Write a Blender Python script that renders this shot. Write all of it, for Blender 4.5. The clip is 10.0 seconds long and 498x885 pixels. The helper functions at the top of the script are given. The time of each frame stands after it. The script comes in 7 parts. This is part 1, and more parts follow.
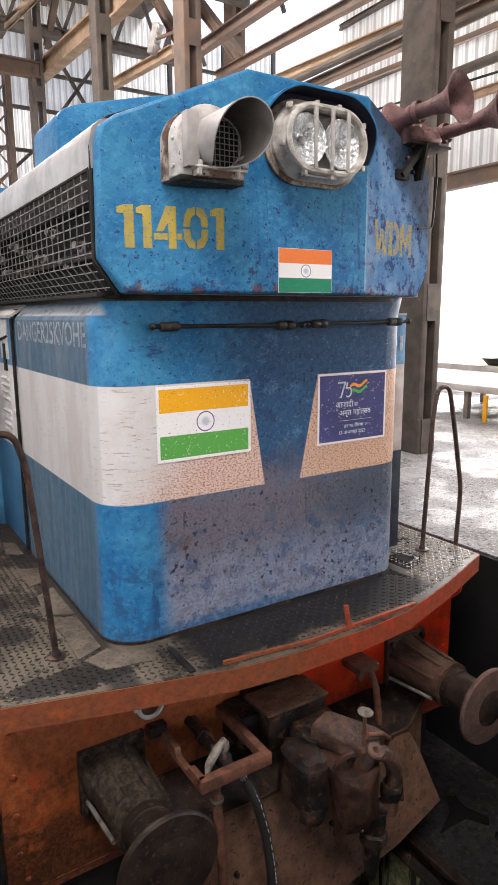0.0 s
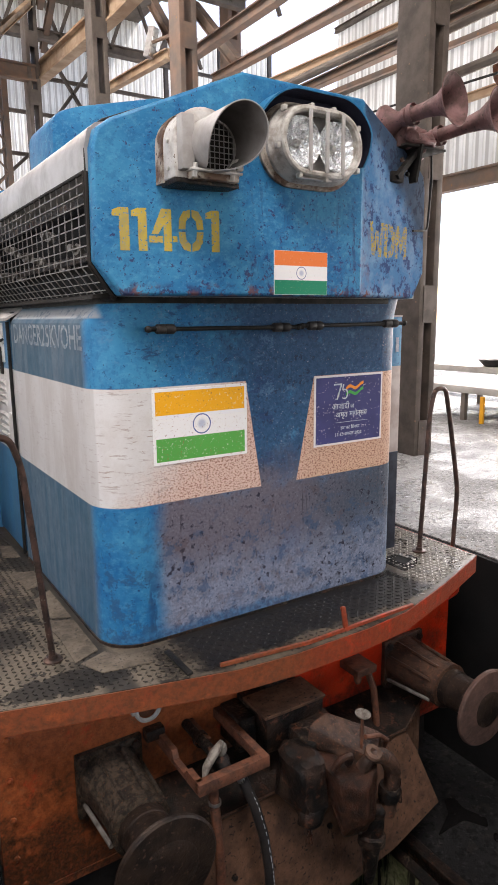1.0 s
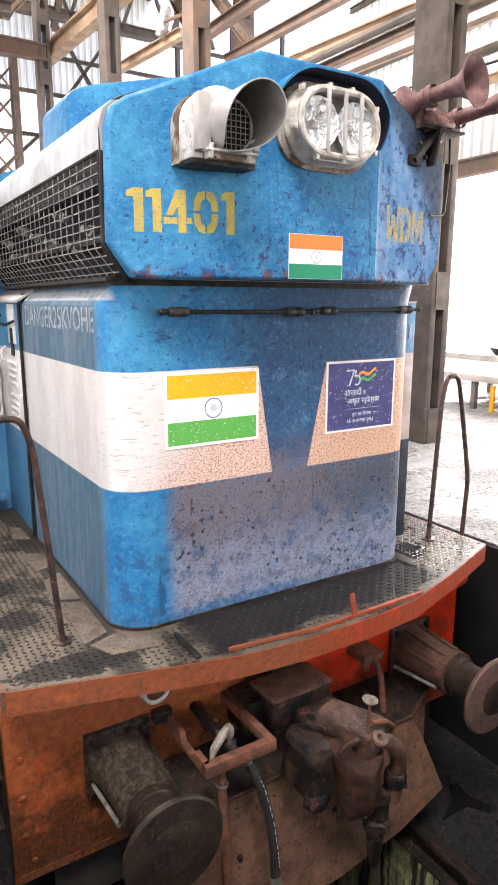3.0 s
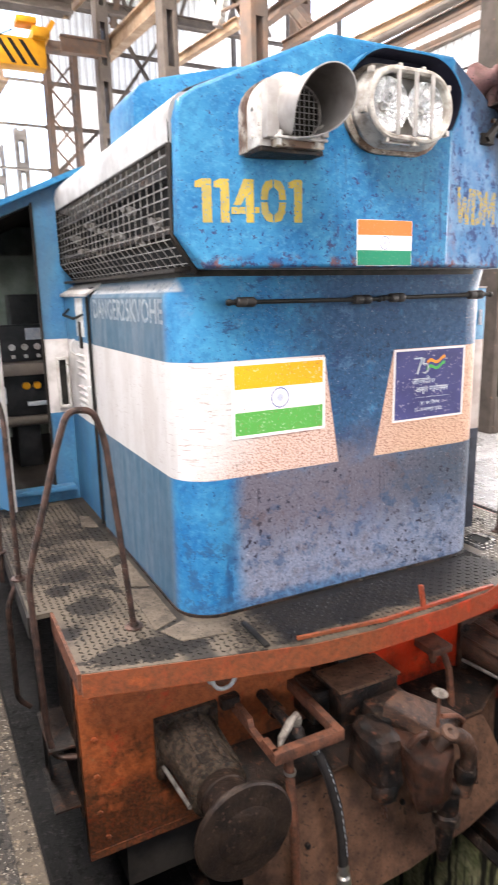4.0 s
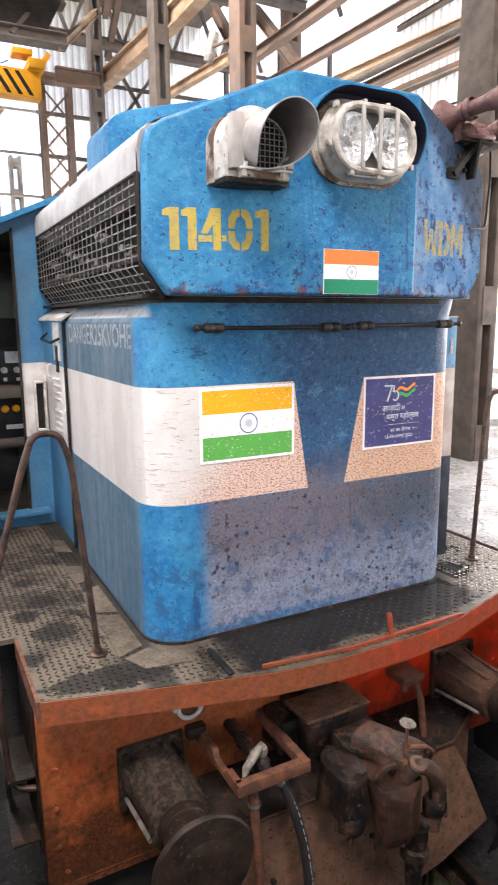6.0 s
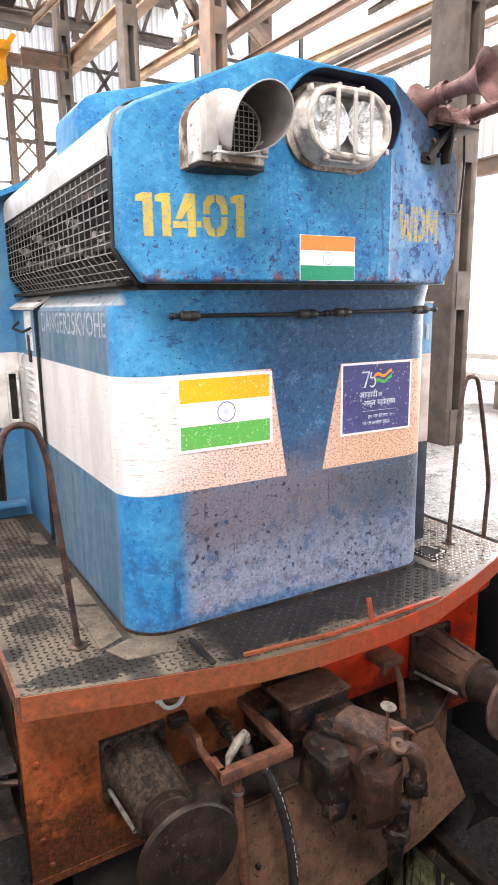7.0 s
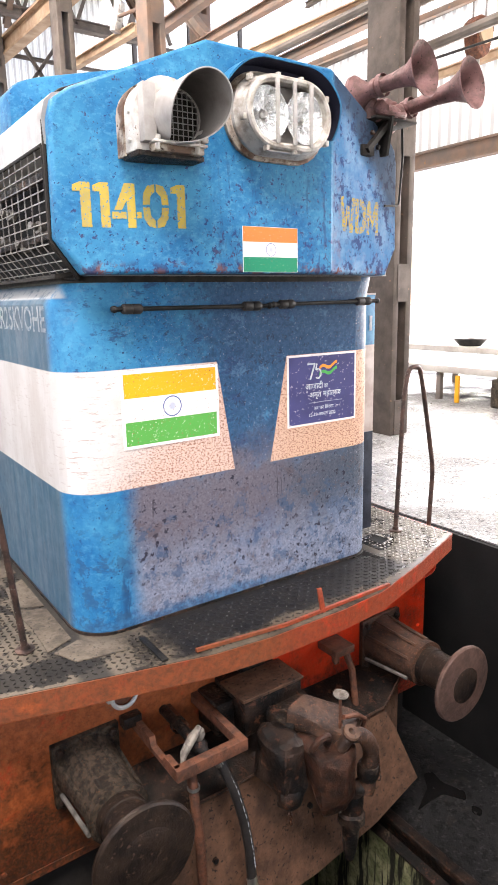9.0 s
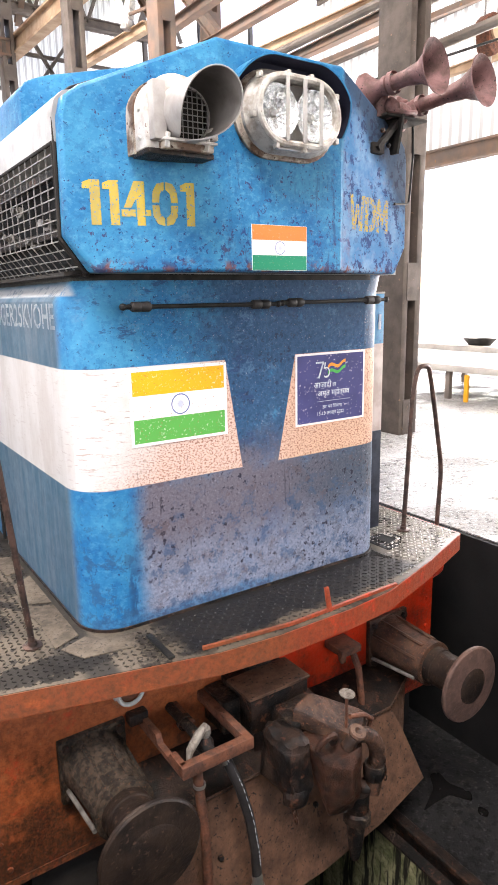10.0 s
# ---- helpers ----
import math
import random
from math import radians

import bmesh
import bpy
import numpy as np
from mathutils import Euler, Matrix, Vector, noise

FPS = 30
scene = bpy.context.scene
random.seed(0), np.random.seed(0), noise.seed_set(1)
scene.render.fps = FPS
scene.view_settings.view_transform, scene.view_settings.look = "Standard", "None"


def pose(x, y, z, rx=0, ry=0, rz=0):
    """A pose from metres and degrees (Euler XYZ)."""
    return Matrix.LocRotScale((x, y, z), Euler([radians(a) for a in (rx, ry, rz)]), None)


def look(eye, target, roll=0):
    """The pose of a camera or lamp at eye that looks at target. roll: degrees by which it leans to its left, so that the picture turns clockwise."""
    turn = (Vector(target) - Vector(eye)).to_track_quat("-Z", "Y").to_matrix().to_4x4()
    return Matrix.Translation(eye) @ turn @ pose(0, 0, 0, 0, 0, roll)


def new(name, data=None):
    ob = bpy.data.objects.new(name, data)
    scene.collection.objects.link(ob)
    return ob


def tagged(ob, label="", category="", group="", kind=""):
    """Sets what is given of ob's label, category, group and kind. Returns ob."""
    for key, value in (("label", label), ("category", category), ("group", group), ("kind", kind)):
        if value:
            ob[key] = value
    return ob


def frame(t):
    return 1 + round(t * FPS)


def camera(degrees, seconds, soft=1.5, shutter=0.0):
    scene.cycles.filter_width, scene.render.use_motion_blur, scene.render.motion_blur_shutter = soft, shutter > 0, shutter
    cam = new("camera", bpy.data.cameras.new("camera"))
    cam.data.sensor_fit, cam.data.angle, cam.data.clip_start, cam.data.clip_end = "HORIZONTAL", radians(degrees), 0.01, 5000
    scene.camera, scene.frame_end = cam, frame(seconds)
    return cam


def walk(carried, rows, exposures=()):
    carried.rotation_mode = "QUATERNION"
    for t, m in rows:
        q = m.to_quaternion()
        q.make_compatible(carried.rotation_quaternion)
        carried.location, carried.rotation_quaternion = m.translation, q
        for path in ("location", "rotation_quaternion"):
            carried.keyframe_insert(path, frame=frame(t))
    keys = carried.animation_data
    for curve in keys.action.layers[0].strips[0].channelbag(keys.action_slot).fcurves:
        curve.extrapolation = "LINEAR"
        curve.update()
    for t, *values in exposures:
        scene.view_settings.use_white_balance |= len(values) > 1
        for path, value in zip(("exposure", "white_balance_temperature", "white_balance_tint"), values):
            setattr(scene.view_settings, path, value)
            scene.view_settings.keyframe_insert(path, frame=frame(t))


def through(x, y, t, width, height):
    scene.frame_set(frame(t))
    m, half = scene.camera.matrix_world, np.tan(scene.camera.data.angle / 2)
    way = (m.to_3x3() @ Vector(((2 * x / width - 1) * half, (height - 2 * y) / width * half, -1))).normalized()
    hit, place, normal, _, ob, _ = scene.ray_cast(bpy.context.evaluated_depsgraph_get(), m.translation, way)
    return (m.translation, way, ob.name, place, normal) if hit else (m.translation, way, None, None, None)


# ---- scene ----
cam = camera(42.2, 10.0, 1.5, 0.5)
PATH = [
    (0, (-1.879, -2.698, 3.254), (-0.833, -1.039, 2.866), -0.4),
    (0.5, (-1.868, -2.705, 3.236), (-0.834, -1.036, 2.854), -0.6),
    (1, (-1.874, -2.703, 3.253), (-0.821, -1.046, 2.872), -0.6),
    (1.5, (-1.876, -2.696, 3.249), (-0.81, -1.044, 2.882), -0.2),
    (2, (-1.883, -2.698, 3.246), (-0.827, -1.037, 2.892), -0.3),
    (3.5, (-1.891, -2.665, 3.247), (-0.905, -0.987, 2.787), -0.1),
    (4, (-1.931, -2.656, 3.242), (-1.055, -0.915, 2.792), -1.2),
    (4.5, (-1.888, -2.677, 3.238), (-1.169, -0.851, 2.851), -1.5),
    (5, (-1.85, -2.695, 3.258), (-1.17, -0.855, 2.871), -1.5),
    (5.5, (-1.833, -2.707, 3.241), (-1.093, -0.886, 2.869), -1.3),
    (5.7, (-1.833, -2.714, 3.241), (-1.004, -0.93, 2.882), -0.8),
    (6.8, (-1.846, -2.686, 3.23), (-0.878, -0.985, 2.819), -0.3),
    (7, (-1.835, -2.688, 3.242), (-0.866, -0.988, 2.83), -0.9),
    (7.5, (-1.832, -2.685, 3.24), (-0.796, -1.025, 2.828), -1.2),
    (8, (-1.824, -2.679, 3.236), (-0.713, -1.067, 2.823), -1.4),
    (8.5, (-1.82, -2.675, 3.235), (-0.698, -1.076, 2.805), -1.2),
    (9, (-1.82, -2.675, 3.235), (-0.719, -1.063, 2.802), -1.3),
    (9.5, (-1.818, -2.674, 3.234), (-0.735, -1.052, 2.791), -1.3),
    (10, (-1.819, -2.674, 3.234), (-0.739, -1.049, 2.797), -1.1),
]
EXPOSURES = [(t, stops + 0.19, 6650, 16) for t, stops in ((0, 0.75), (1, 0.66), (1.5, 0.95), (2, 1.25), (3.5, 1.58), (4, 1.65), (4.5, 1.52), (5, 1.26), (5.5, 1.24), (7, 1.66), (8, 1.62), (10, 1.63))]
walk(cam, [(t, look(eye, target, roll)) for t, eye, target, roll in PATH], EXPOSURES)

# ---- world, sun and large lights ----
world = bpy.data.worlds.new("sky")
scene.world = world
world.use_nodes = True
wn = world.node_tree.nodes
sky = wn.new("ShaderNodeTexSky")
sky.sky_type, sky.sun_disc = "NISHITA", False
sky.sun_elevation, sky.sun_rotation = radians(48), radians(52)
wn["Background"].inputs["Strength"].default_value = 0.15
world.node_tree.links.new(sky.outputs["Color"], wn["Background"].inputs["Color"])


def lamp(name, kind, m, energy, colour=(1, 1, 1), **more):
    data = bpy.data.lights.new(name, kind)
    data.energy, data.color = energy, colour
    if kind == "SUN":
        data.angle = more["angle"]
    else:
        data.shape, data.size, data.size_y = "RECTANGLE", more["size"], more["size_y"]
    ob = new(name, data)
    ob.matrix_world = m
    return ob


lamp("sun", "SUN", look((20, 15, 30), (0, 0, 0)), 4.0, (1.0, 0.95, 0.87), angle=radians(0.6))
# daylight from the open end and east bay, plus added west and roof fills
lamp("open_end_daylight", "AREA", look((-2.0, -13.6, 4.2), (-0.5, 0, 2.4)), 40, (1.0, 0.96, 0.91), size=8.0, size_y=5.5)
lamp("open_bay_daylight", "AREA", look((9.2, 1.2, 4.0), (2.5, 1.0, 1.5)), 560, (1.0, 0.96, 0.91), size=14.0, size_y=3.6)
lamp("west_fill", "AREA", look((-7.4, 9.5, 4.8), (-1.0, 6.0, 2.6)), 85, (1.0, 0.96, 0.91), size=11.0, size_y=4.6)
lamp("west_fill", "AREA", look((-7.4, -2.6, 4.8), (-0.5, -0.4, 2.8)), 120, (1.0, 0.96, 0.91), size=8.0, size_y=4.6)
lamp("roof_fill", "AREA", look((-4.2, -5.0, 14.7), (-1.2, 0.0, 2.6)), 1750, (1.0, 0.965, 0.92), size=8.0, size_y=5.0)
lamp("roof_fill", "AREA", look((-3.0, 12.0, 14.7), (-3.0, 12.0, 0.0)), 2000, (1.0, 0.965, 0.92), size=3.0, size_y=14.0)


# ---- materials ----
class Nodes:
    """Small helper round one node tree."""

    def __init__(self, name, rough=0.6, metal=0.0, gloss=0.25):
        self.mat = bpy.data.materials.new(name)
        self.mat.use_nodes = True
        self.tree = self.mat.node_tree
        self.bsdf = self.tree.nodes["Principled BSDF"]
        self.bsdf.inputs["Roughness"].default_value = rough
        self.bsdf.inputs["Metallic"].default_value = metal
        self.bsdf.inputs["Specular IOR Level"].default_value = gloss
        geo = self.tree.nodes.new("ShaderNodeNewGeometry")
        self.pos = geo.outputs["Position"]
        self.island = geo.outputs["Random Per Island"]
        split = self.tree.nodes.new("ShaderNodeSeparateXYZ")
        self.link(self.pos, split.inputs[0])
        self.x, self.y, self.z = split.outputs

    def link(self, a, b):
        self.tree.links.new(a, b)

    def put(self, socket, value):
        if hasattr(value, "is_output"):
            self.link(value, socket)
        elif isinstance(value, (tuple, list)):
            socket.default_value = (*value, 1.0) if len(value) == 3 else value
        else:
            socket.default_value = value

    def math(self, op, a, b=0.0, c=0.0):
        n = self.tree.nodes.new("ShaderNodeMath")
        n.operation = op
        for s, v in zip(n.inputs, (a, b, c)):
            self.put(s, v)
        return n.outputs[0]

    def step(self, v, lo, hi):
        n = self.tree.nodes.new("ShaderNodeMapRange")
        n.interpolation_type = "SMOOTHSTEP"
        for s, w in zip(n.inputs, (v, lo, hi, 0.0, 1.0)):
            self.put(s, w)
        return n.outputs[0]

    def mul(self, *v):
        out = v[0]
        for w in v[1:]:
            out = self.math("MULTIPLY", out, w)
        return out

    def both(self, v, a, b, soft=0.004):
        return self.mul(self.step(v, a - soft, a + soft), self.step(v, b + soft, b - soft))

    def mix(self, fac, a, b, blend="MIX"):
        n = self.tree.nodes.new("ShaderNodeMix")
        n.data_type, n.blend_type = "RGBA", blend
        self.put(n.inputs[0], fac)
        self.put(n.inputs[6], a)
        self.put(n.inputs[7], b)
        return n.outputs[2]

    def coords(self, scale=(1, 1, 1)):
        n = self.tree.nodes.new("ShaderNodeMapping")
        self.link(self.pos, n.inputs[0])
        n.inputs["Scale"].default_value = scale
        return n.outputs[0]

    def noise(self, scale, detail=4.0, rough=0.55, stretch=None):
        n = self.tree.nodes.new("ShaderNodeTexNoise")
        self.link(self.coords(stretch) if stretch else self.pos, n.inputs["Vector"])
        n.inputs["Scale"].default_value, n.inputs["Detail"].default_value = scale, detail
        n.inputs["Roughness"].default_value = rough
        return n.outputs[0]

    def cells(self, scale, stretch=None):
        n = self.tree.nodes.new("ShaderNodeTexVoronoi")
        self.link(self.coords(stretch) if stretch else self.pos, n.inputs["Vector"])
        n.inputs["Scale"].default_value = scale
        return n.outputs["Distance"]

    def dots(self, scale, radius, share, wobble=0.012):
        """Round specks of uneven size; share is how many of the cells hold one."""
        t = self.tree.nodes
        w = t.new("ShaderNodeTexNoise")
        self.link(self.pos, w.inputs["Vector"])
        w.inputs["Scale"].default_value = scale * 1.7
        add = t.new("ShaderNodeVectorMath")
        add.operation = "MULTIPLY_ADD"
        self.link(w.outputs["Color"], add.inputs[0])
        add.inputs[1].default_value = (wobble, wobble, wobble)
        self.link(self.pos, add.inputs[2])
        n = t.new("ShaderNodeTexVoronoi")
        self.link(add.outputs[0], n.inputs["Vector"])
        n.inputs["Scale"].default_value = scale
        split = t.new("ShaderNodeSeparateColor")
        self.link(n.outputs["Color"], split.inputs[0])
        size = self.math("MULTIPLY_ADD", split.outputs[1], radius, radius * 0.35)
        hit = self.step(self.math("SUBTRACT", size, n.outputs["Distance"]), 0.0, 0.05)
        return self.mul(hit, self.step(split.outputs[0], share, share - 0.02))

    def bump(self, height, strength=0.2, distance=0.01):
        n = self.tree.nodes.new("ShaderNodeBump")
        n.inputs["Strength"].default_value, n.inputs["Distance"].default_value = strength, distance
        self.link(height, n.inputs["Height"])
        self.link(n.outputs[0], self.bsdf.inputs["Normal"])

    def done(self, colour, rough=None, metal=None):
        self.put(self.bsdf.inputs["Base Color"], colour)
        if rough is not None:
            self.put(self.bsdf.inputs["Roughness"], rough)
        if metal is not None:
            self.put(self.bsdf.inputs["Metallic"], metal)
        return self.mat


BLUE, BLUE_LIGHT, BLUE_DARK = (0.012, 0.126, 0.295), (0.045, 0.235, 0.410), (0.014, 0.036, 0.115)
WHITE = (0.64, 0.62, 0.605)


def worn_blue(n, chips=0.62, light=0.5, dotted=0.16):
    """Hand-brushed blue paint: cloudy tone, fine mottling, dark and rusty chips."""
    cloud = n.noise(3.2, 6, 0.62)
    brush = n.noise(38, 6, 0.72, (0.7, 0.7, 1.0))
    c = n.mix(n.step(cloud, 0.32, 0.70), BLUE, BLUE_LIGHT)
    c = n.mix(n.mul(n.step(brush, 0.47, 0.66), light), c, (0.10, 0.315, 0.485))
    c = n.mix(n.mul(n.step(n.noise(24, 6, 0.7), 0.50, 0.38), 0.38), c, (0.012, 0.085, 0.22))
    clump = n.step(n.noise(3.6, 4), 0.34, 0.62)
    chip = n.mul(n.math("MAXIMUM", n.step(n.noise(34, 5, 0.68), chips - 0.02, chips + 0.01), n.dots(52, 0.24, dotted, 0.03)), clump)
    c = n.mix(n.mul(chip, 0.9), c, BLUE_DARK)
    c = n.mix(n.mul(n.dots(95, 0.22, 0.10), 0.8), c, (0.02, 0.03, 0.08))
    rust = n.mul(n.step(n.noise(20, 4, 0.65), 0.71, 0.74), n.step(n.noise(2.7, 2), 0.60, 0.70))
    c = n.mix(rust, c, (0.20, 0.085, 0.06))
    return c, brush, chip


def upper_hood_paint():
    n = Nodes("blue_hood_paint", 0.42, 0.0, 0.16)
    c, brush, chip = worn_blue(n, 0.66, 0.5, 0.07)
    # denser chips low down and across the middle, purple primer beneath
    wander = n.mul(n.math("SUBTRACT", n.noise(3.3, 4), 0.5), 0.30)
    lowness = n.step(n.math("ADD", n.z, wander), 3.70, 3.40)
    middle = n.mul(n.both(n.x, -0.36, 0.33, 0.03), n.step(n.math("ADD", n.z, wander), 3.95, 3.60))
    thick = n.math("ADD", n.mul(lowness, 0.038), n.mul(middle, 0.032))
    patch = n.step(n.math("ADD", n.noise(40, 6, 0.72), thick), 0.615, 0.64)
    c = n.mix(n.mul(patch, 0.85), c, n.mix(n.step(n.noise(11, 4), 0.48, 0.60), (0.020, 0.040, 0.14), (0.050, 0.038, 0.10)))
    streak = n.mul(n.step(n.noise(30, 4, 0.6, (1, 1, 0.12)), 0.56, 0.66), middle, n.step(n.noise(26, 5, 0.7), 0.42, 0.55))
    c = n.mix(n.mul(streak, 0.65), c, (0.022, 0.045, 0.13))
    # chalky flaking of the far facet and a rubbed strip beside its fold
    far = n.mul(n.step(n.x, 0.335, 0.36), n.step(n.y, 0.0, -0.06))
    c = n.mix(n.mul(far, 0.75), c, n.mix(n.step(n.noise(3.5, 6, 0.68), 0.38, 0.62), (0.075, 0.185, 0.360), (0.235, 0.345, 0.500)))
    flake = n.mul(n.step(n.noise(19, 7, 0.76), 0.540, 0.555), far, n.step(n.noise(4.5, 4, 0.6), 0.32, 0.48))
    c = n.mix(n.mul(flake, 0.85), c, (0.022, 0.040, 0.125))
    flake = n.mul(n.step(n.noise(36, 6, 0.74), 0.56, 0.59), far, n.step(n.noise(5.5, 4, 0.6), 0.42, 0.58))
    c = n.mix(n.mul(flake, 0.5), c, (0.17, 0.20, 0.31))
    soot = n.mul(far, n.step(n.math("ADD", n.math("ADD", n.mul(n.x, 0.9), n.z), n.mul(n.math("SUBTRACT", n.noise(5, 5, 0.65), 0.5), 0.35)), 4.38, 4.54))
    c = n.mix(n.mul(soot, 0.75), c, (0.035, 0.040, 0.055))
    strip = n.mul(n.both(n.x, 0.335, 0.41, 0.012), n.step(n.y, -0.1, -0.2), n.step(n.noise(9, 5, 0.7), 0.40, 0.62), n.step(n.z, 3.95, 3.6))
    c = n.mix(n.mul(strip, 0.6), c, (0.15, 0.115, 0.17))
    rim = n.mul(n.step(n.math("ADD", n.z, n.mul(n.noise(16, 4), 0.05)), 3.43, 3.385), n.step(n.noise(19, 6, 0.72), 0.50, 0.55))
    c = n.mix(n.mul(rim, 0.9), c, n.mix(n.step(n.noise(12, 4), 0.45, 0.62), (0.028, 0.030, 0.09), (0.17, 0.07, 0.06)))
    n.bump(n.math("ADD", n.mul(brush, 0.5), n.math("SUBTRACT", n.noise(7, 3), n.math("MAXIMUM", chip, patch))), 0.28, 0.006)
    # the flaking facet has lost its gloss
    return n.done(c, n.math("ADD", n.mul(n.noise(12, 4), 0.35), n.math("MULTIPLY_ADD", far, 0.42, 0.24)))


def lower_hood_paint():
    """Blue body with the broken white band and the chalked, fly-specked front."""
    n = Nodes("banded_hood_paint", 0.45, 0.0, 0.16)
    c, brush, chip = worn_blue(n, 0.63, 0.35)
    is_front = n.step(n.y, 0.10, 0.02)
    is_side = n.step(n.y, 0.12, 0.20)
    rag = n.math("SUBTRACT", n.noise(16, 7, 0.75), 0.5)
    ragged = n.math("ADD", n.x, n.math("ADD", n.mul(rag, 0.07), n.mul(n.math("SUBTRACT", n.noise(3, 3), 0.5), 0.10)))
    front = n.mul(is_front, n.step(ragged, -0.72, -0.60))
    # side toned greyer and darker than the front, with grey runs
    run = n.noise(9, 6, 0.65, (1, 1, 0.16))
    c = n.mix(n.mul(is_side, 0.86), c, n.mix(n.step(run, 0.35, 0.66), (0.036, 0.080, 0.112), (0.125, 0.150, 0.168)))
    c = n.mix(n.mul(is_side, n.step(n.noise(7, 6, 0.7, (1, 1, 0.3)), 0.56, 0.66), 0.5), c, (0.045, 0.075, 0.11))
    c = n.mix(n.mul(is_side, n.dots(40, 0.3, 0.15), 0.6), c, (0.05, 0.07, 0.10))
    # upper front: navy rubbing through, pale scuffs
    above = n.step(n.z, 2.40, 2.46)
    dull = n.mul(is_front, above, n.step(n.math("ADD", n.x, n.mul(rag, 0.7)), -0.55, -0.08), n.step(n.noise(5.5, 7, 0.75), 0.26, 0.44))
    c = n.mix(n.mul(dull, 0.88), c, n.mix(n.step(n.noise(34, 7, 0.78), 0.42, 0.62), (0.018, 0.048, 0.108), (0.040, 0.092, 0.180)))
    scuff = n.mul(is_front, above, n.step(n.noise(7, 7, 0.75, (1, 1, 1.8)), 0.555, 0.60), n.step(n.noise(55, 5, 0.7), 0.42, 0.52))
    c = n.mix(n.mul(scuff, 0.45), c, (0.11, 0.21, 0.33))
    smear = n.mul(is_front, above, n.step(n.noise(9, 6, 0.72, (0.7, 1, 1.6)), 0.57, 0.62))
    c = n.mix(n.mul(smear, 0.7), c, (0.022, 0.05, 0.13))
    # below the band: chalked purple-grey turning lavender towards the foot
    blend = n.step(n.math("ADD", n.z, n.mul(n.math("SUBTRACT", n.noise(5, 6, 0.7), 0.5), 0.5)), 2.62, 2.34)
    below = n.mul(front, blend, n.step(n.z, 2.94, 2.85))
    low = n.step(n.math("ADD", n.z, n.mul(n.math("SUBTRACT", n.noise(5, 5, 0.65), 0.5), 0.35)), 2.20, 1.88)
    tone = n.mix(n.step(n.noise(70, 7, 0.78), 0.34, 0.66), (0.105, 0.088, 0.104), (0.172, 0.144, 0.164))
    slate = n.mix(n.step(n.noise(64, 7, 0.78), 0.34, 0.66), (0.040, 0.046, 0.062), (0.092, 0.096, 0.116))
    tone = n.mix(n.step(n.math("ADD", n.x, n.mul(n.math("SUBTRACT", n.noise(2.6, 5, 0.65), 0.5), 0.9)), -0.15, 0.75), tone, slate)
    lav = n.mix(n.step(n.noise(58, 7, 0.78), 0.36, 0.62), (0.150, 0.165, 0.225), (0.265, 0.285, 0.365))
    c = n.mix(n.mul(below, 0.94), c, n.mix(n.mul(low, n.step(n.noise(15, 7, 0.76), 0.34, 0.54), 0.9), tone, lav))
    blued = n.mul(below, n.step(n.noise(4.2, 6, 0.7), 0.50, 0.62), n.step(n.z, 2.30, 2.0), 0.28)
    c = n.mix(blued, c, (0.070, 0.140, 0.270))
    bare = n.mul(below, n.step(n.noise(8, 6, 0.72), 0.57, 0.61), n.step(n.z, 1.98, 2.12), 0.5)
    c = n.mix(bare, c, (0.085, 0.058, 0.060))
    # specks of many sizes, thickest in a belt above the lavender
    belt = n.step(n.noise(3.0, 4, 0.6), 0.34, 0.60)
    speck = n.math("MAXIMUM", n.mul(n.dots(74, 0.32, 0.34, 0.03), 0.85), n.mul(n.dots(38, 0.34, 0.34, 0.045), belt))
    speck = n.math("MAXIMUM", speck, n.mul(n.step(n.noise(34, 6, 0.76), 0.59, 0.605), belt))
    speck = n.math("MAXIMUM", speck, n.mul(n.step(n.noise(100, 5, 0.72), 0.61, 0.64), 0.7))
    c = n.mix(n.mul(front, speck, n.math("SUBTRACT", 0.95, n.mul(above, 0.40))), c, (0.018, 0.017, 0.032))
    pale = n.mul(front, n.math("MAXIMUM", n.dots(70, 0.20, 0.14), n.step(n.noise(58, 6, 0.76), 0.61, 0.64)))
    c = n.mix(n.mul(pale, 0.6), c, (0.36, 0.37, 0.44))
    # smudges along the edge of the chalked field and on the corner
    edge = n.mul(is_front, n.both(ragged, -0.74, -0.68, 0.02), n.step(n.z, 2.20, 1.90), n.step(n.noise(12, 6, 0.72, (1, 1, 0.35)), 0.46, 0.56))
    c = n.mix(n.mul(edge, 0.8), c, (0.016, 0.05, 0.13))
    wear = n.mul(n.step(n.y, 0.22, 0.12), n.step(n.z, 2.42, 2.10), n.step(n.noise(10, 7, 0.75), 0.53, 0.585))
    c = n.mix(n.mul(wear, 0.6), c, (0.03, 0.075, 0.15))
    dusty = n.mul(n.step(n.z, 3.250, 3.262), n.step(n.x, -0.86, -0.89), n.step(n.noise(14, 6, 0.7), 0.36, 0.50))
    c = n.mix(n.mul(dusty, 0.85), c, (0.46, 0.46, 0.46))
    # band
    left = n.step(n.math("SUBTRACT", n.math("MULTIPLY_ADD", n.z, -0.161, 0.302), n.x), -0.002, 0.002)
    right = n.step(n.math("SUBTRACT", n.x, n.math("MULTIPLY_ADD", n.z, 0.207, -0.353)), -0.002, 0.002)
    side = n.step(n.y, 0.10, 0.11)
    band = n.mul(n.both(n.z, 2.393, 2.943, 0.003), n.math("MAXIMUM", side, n.math("MAXIMUM", left, right)))
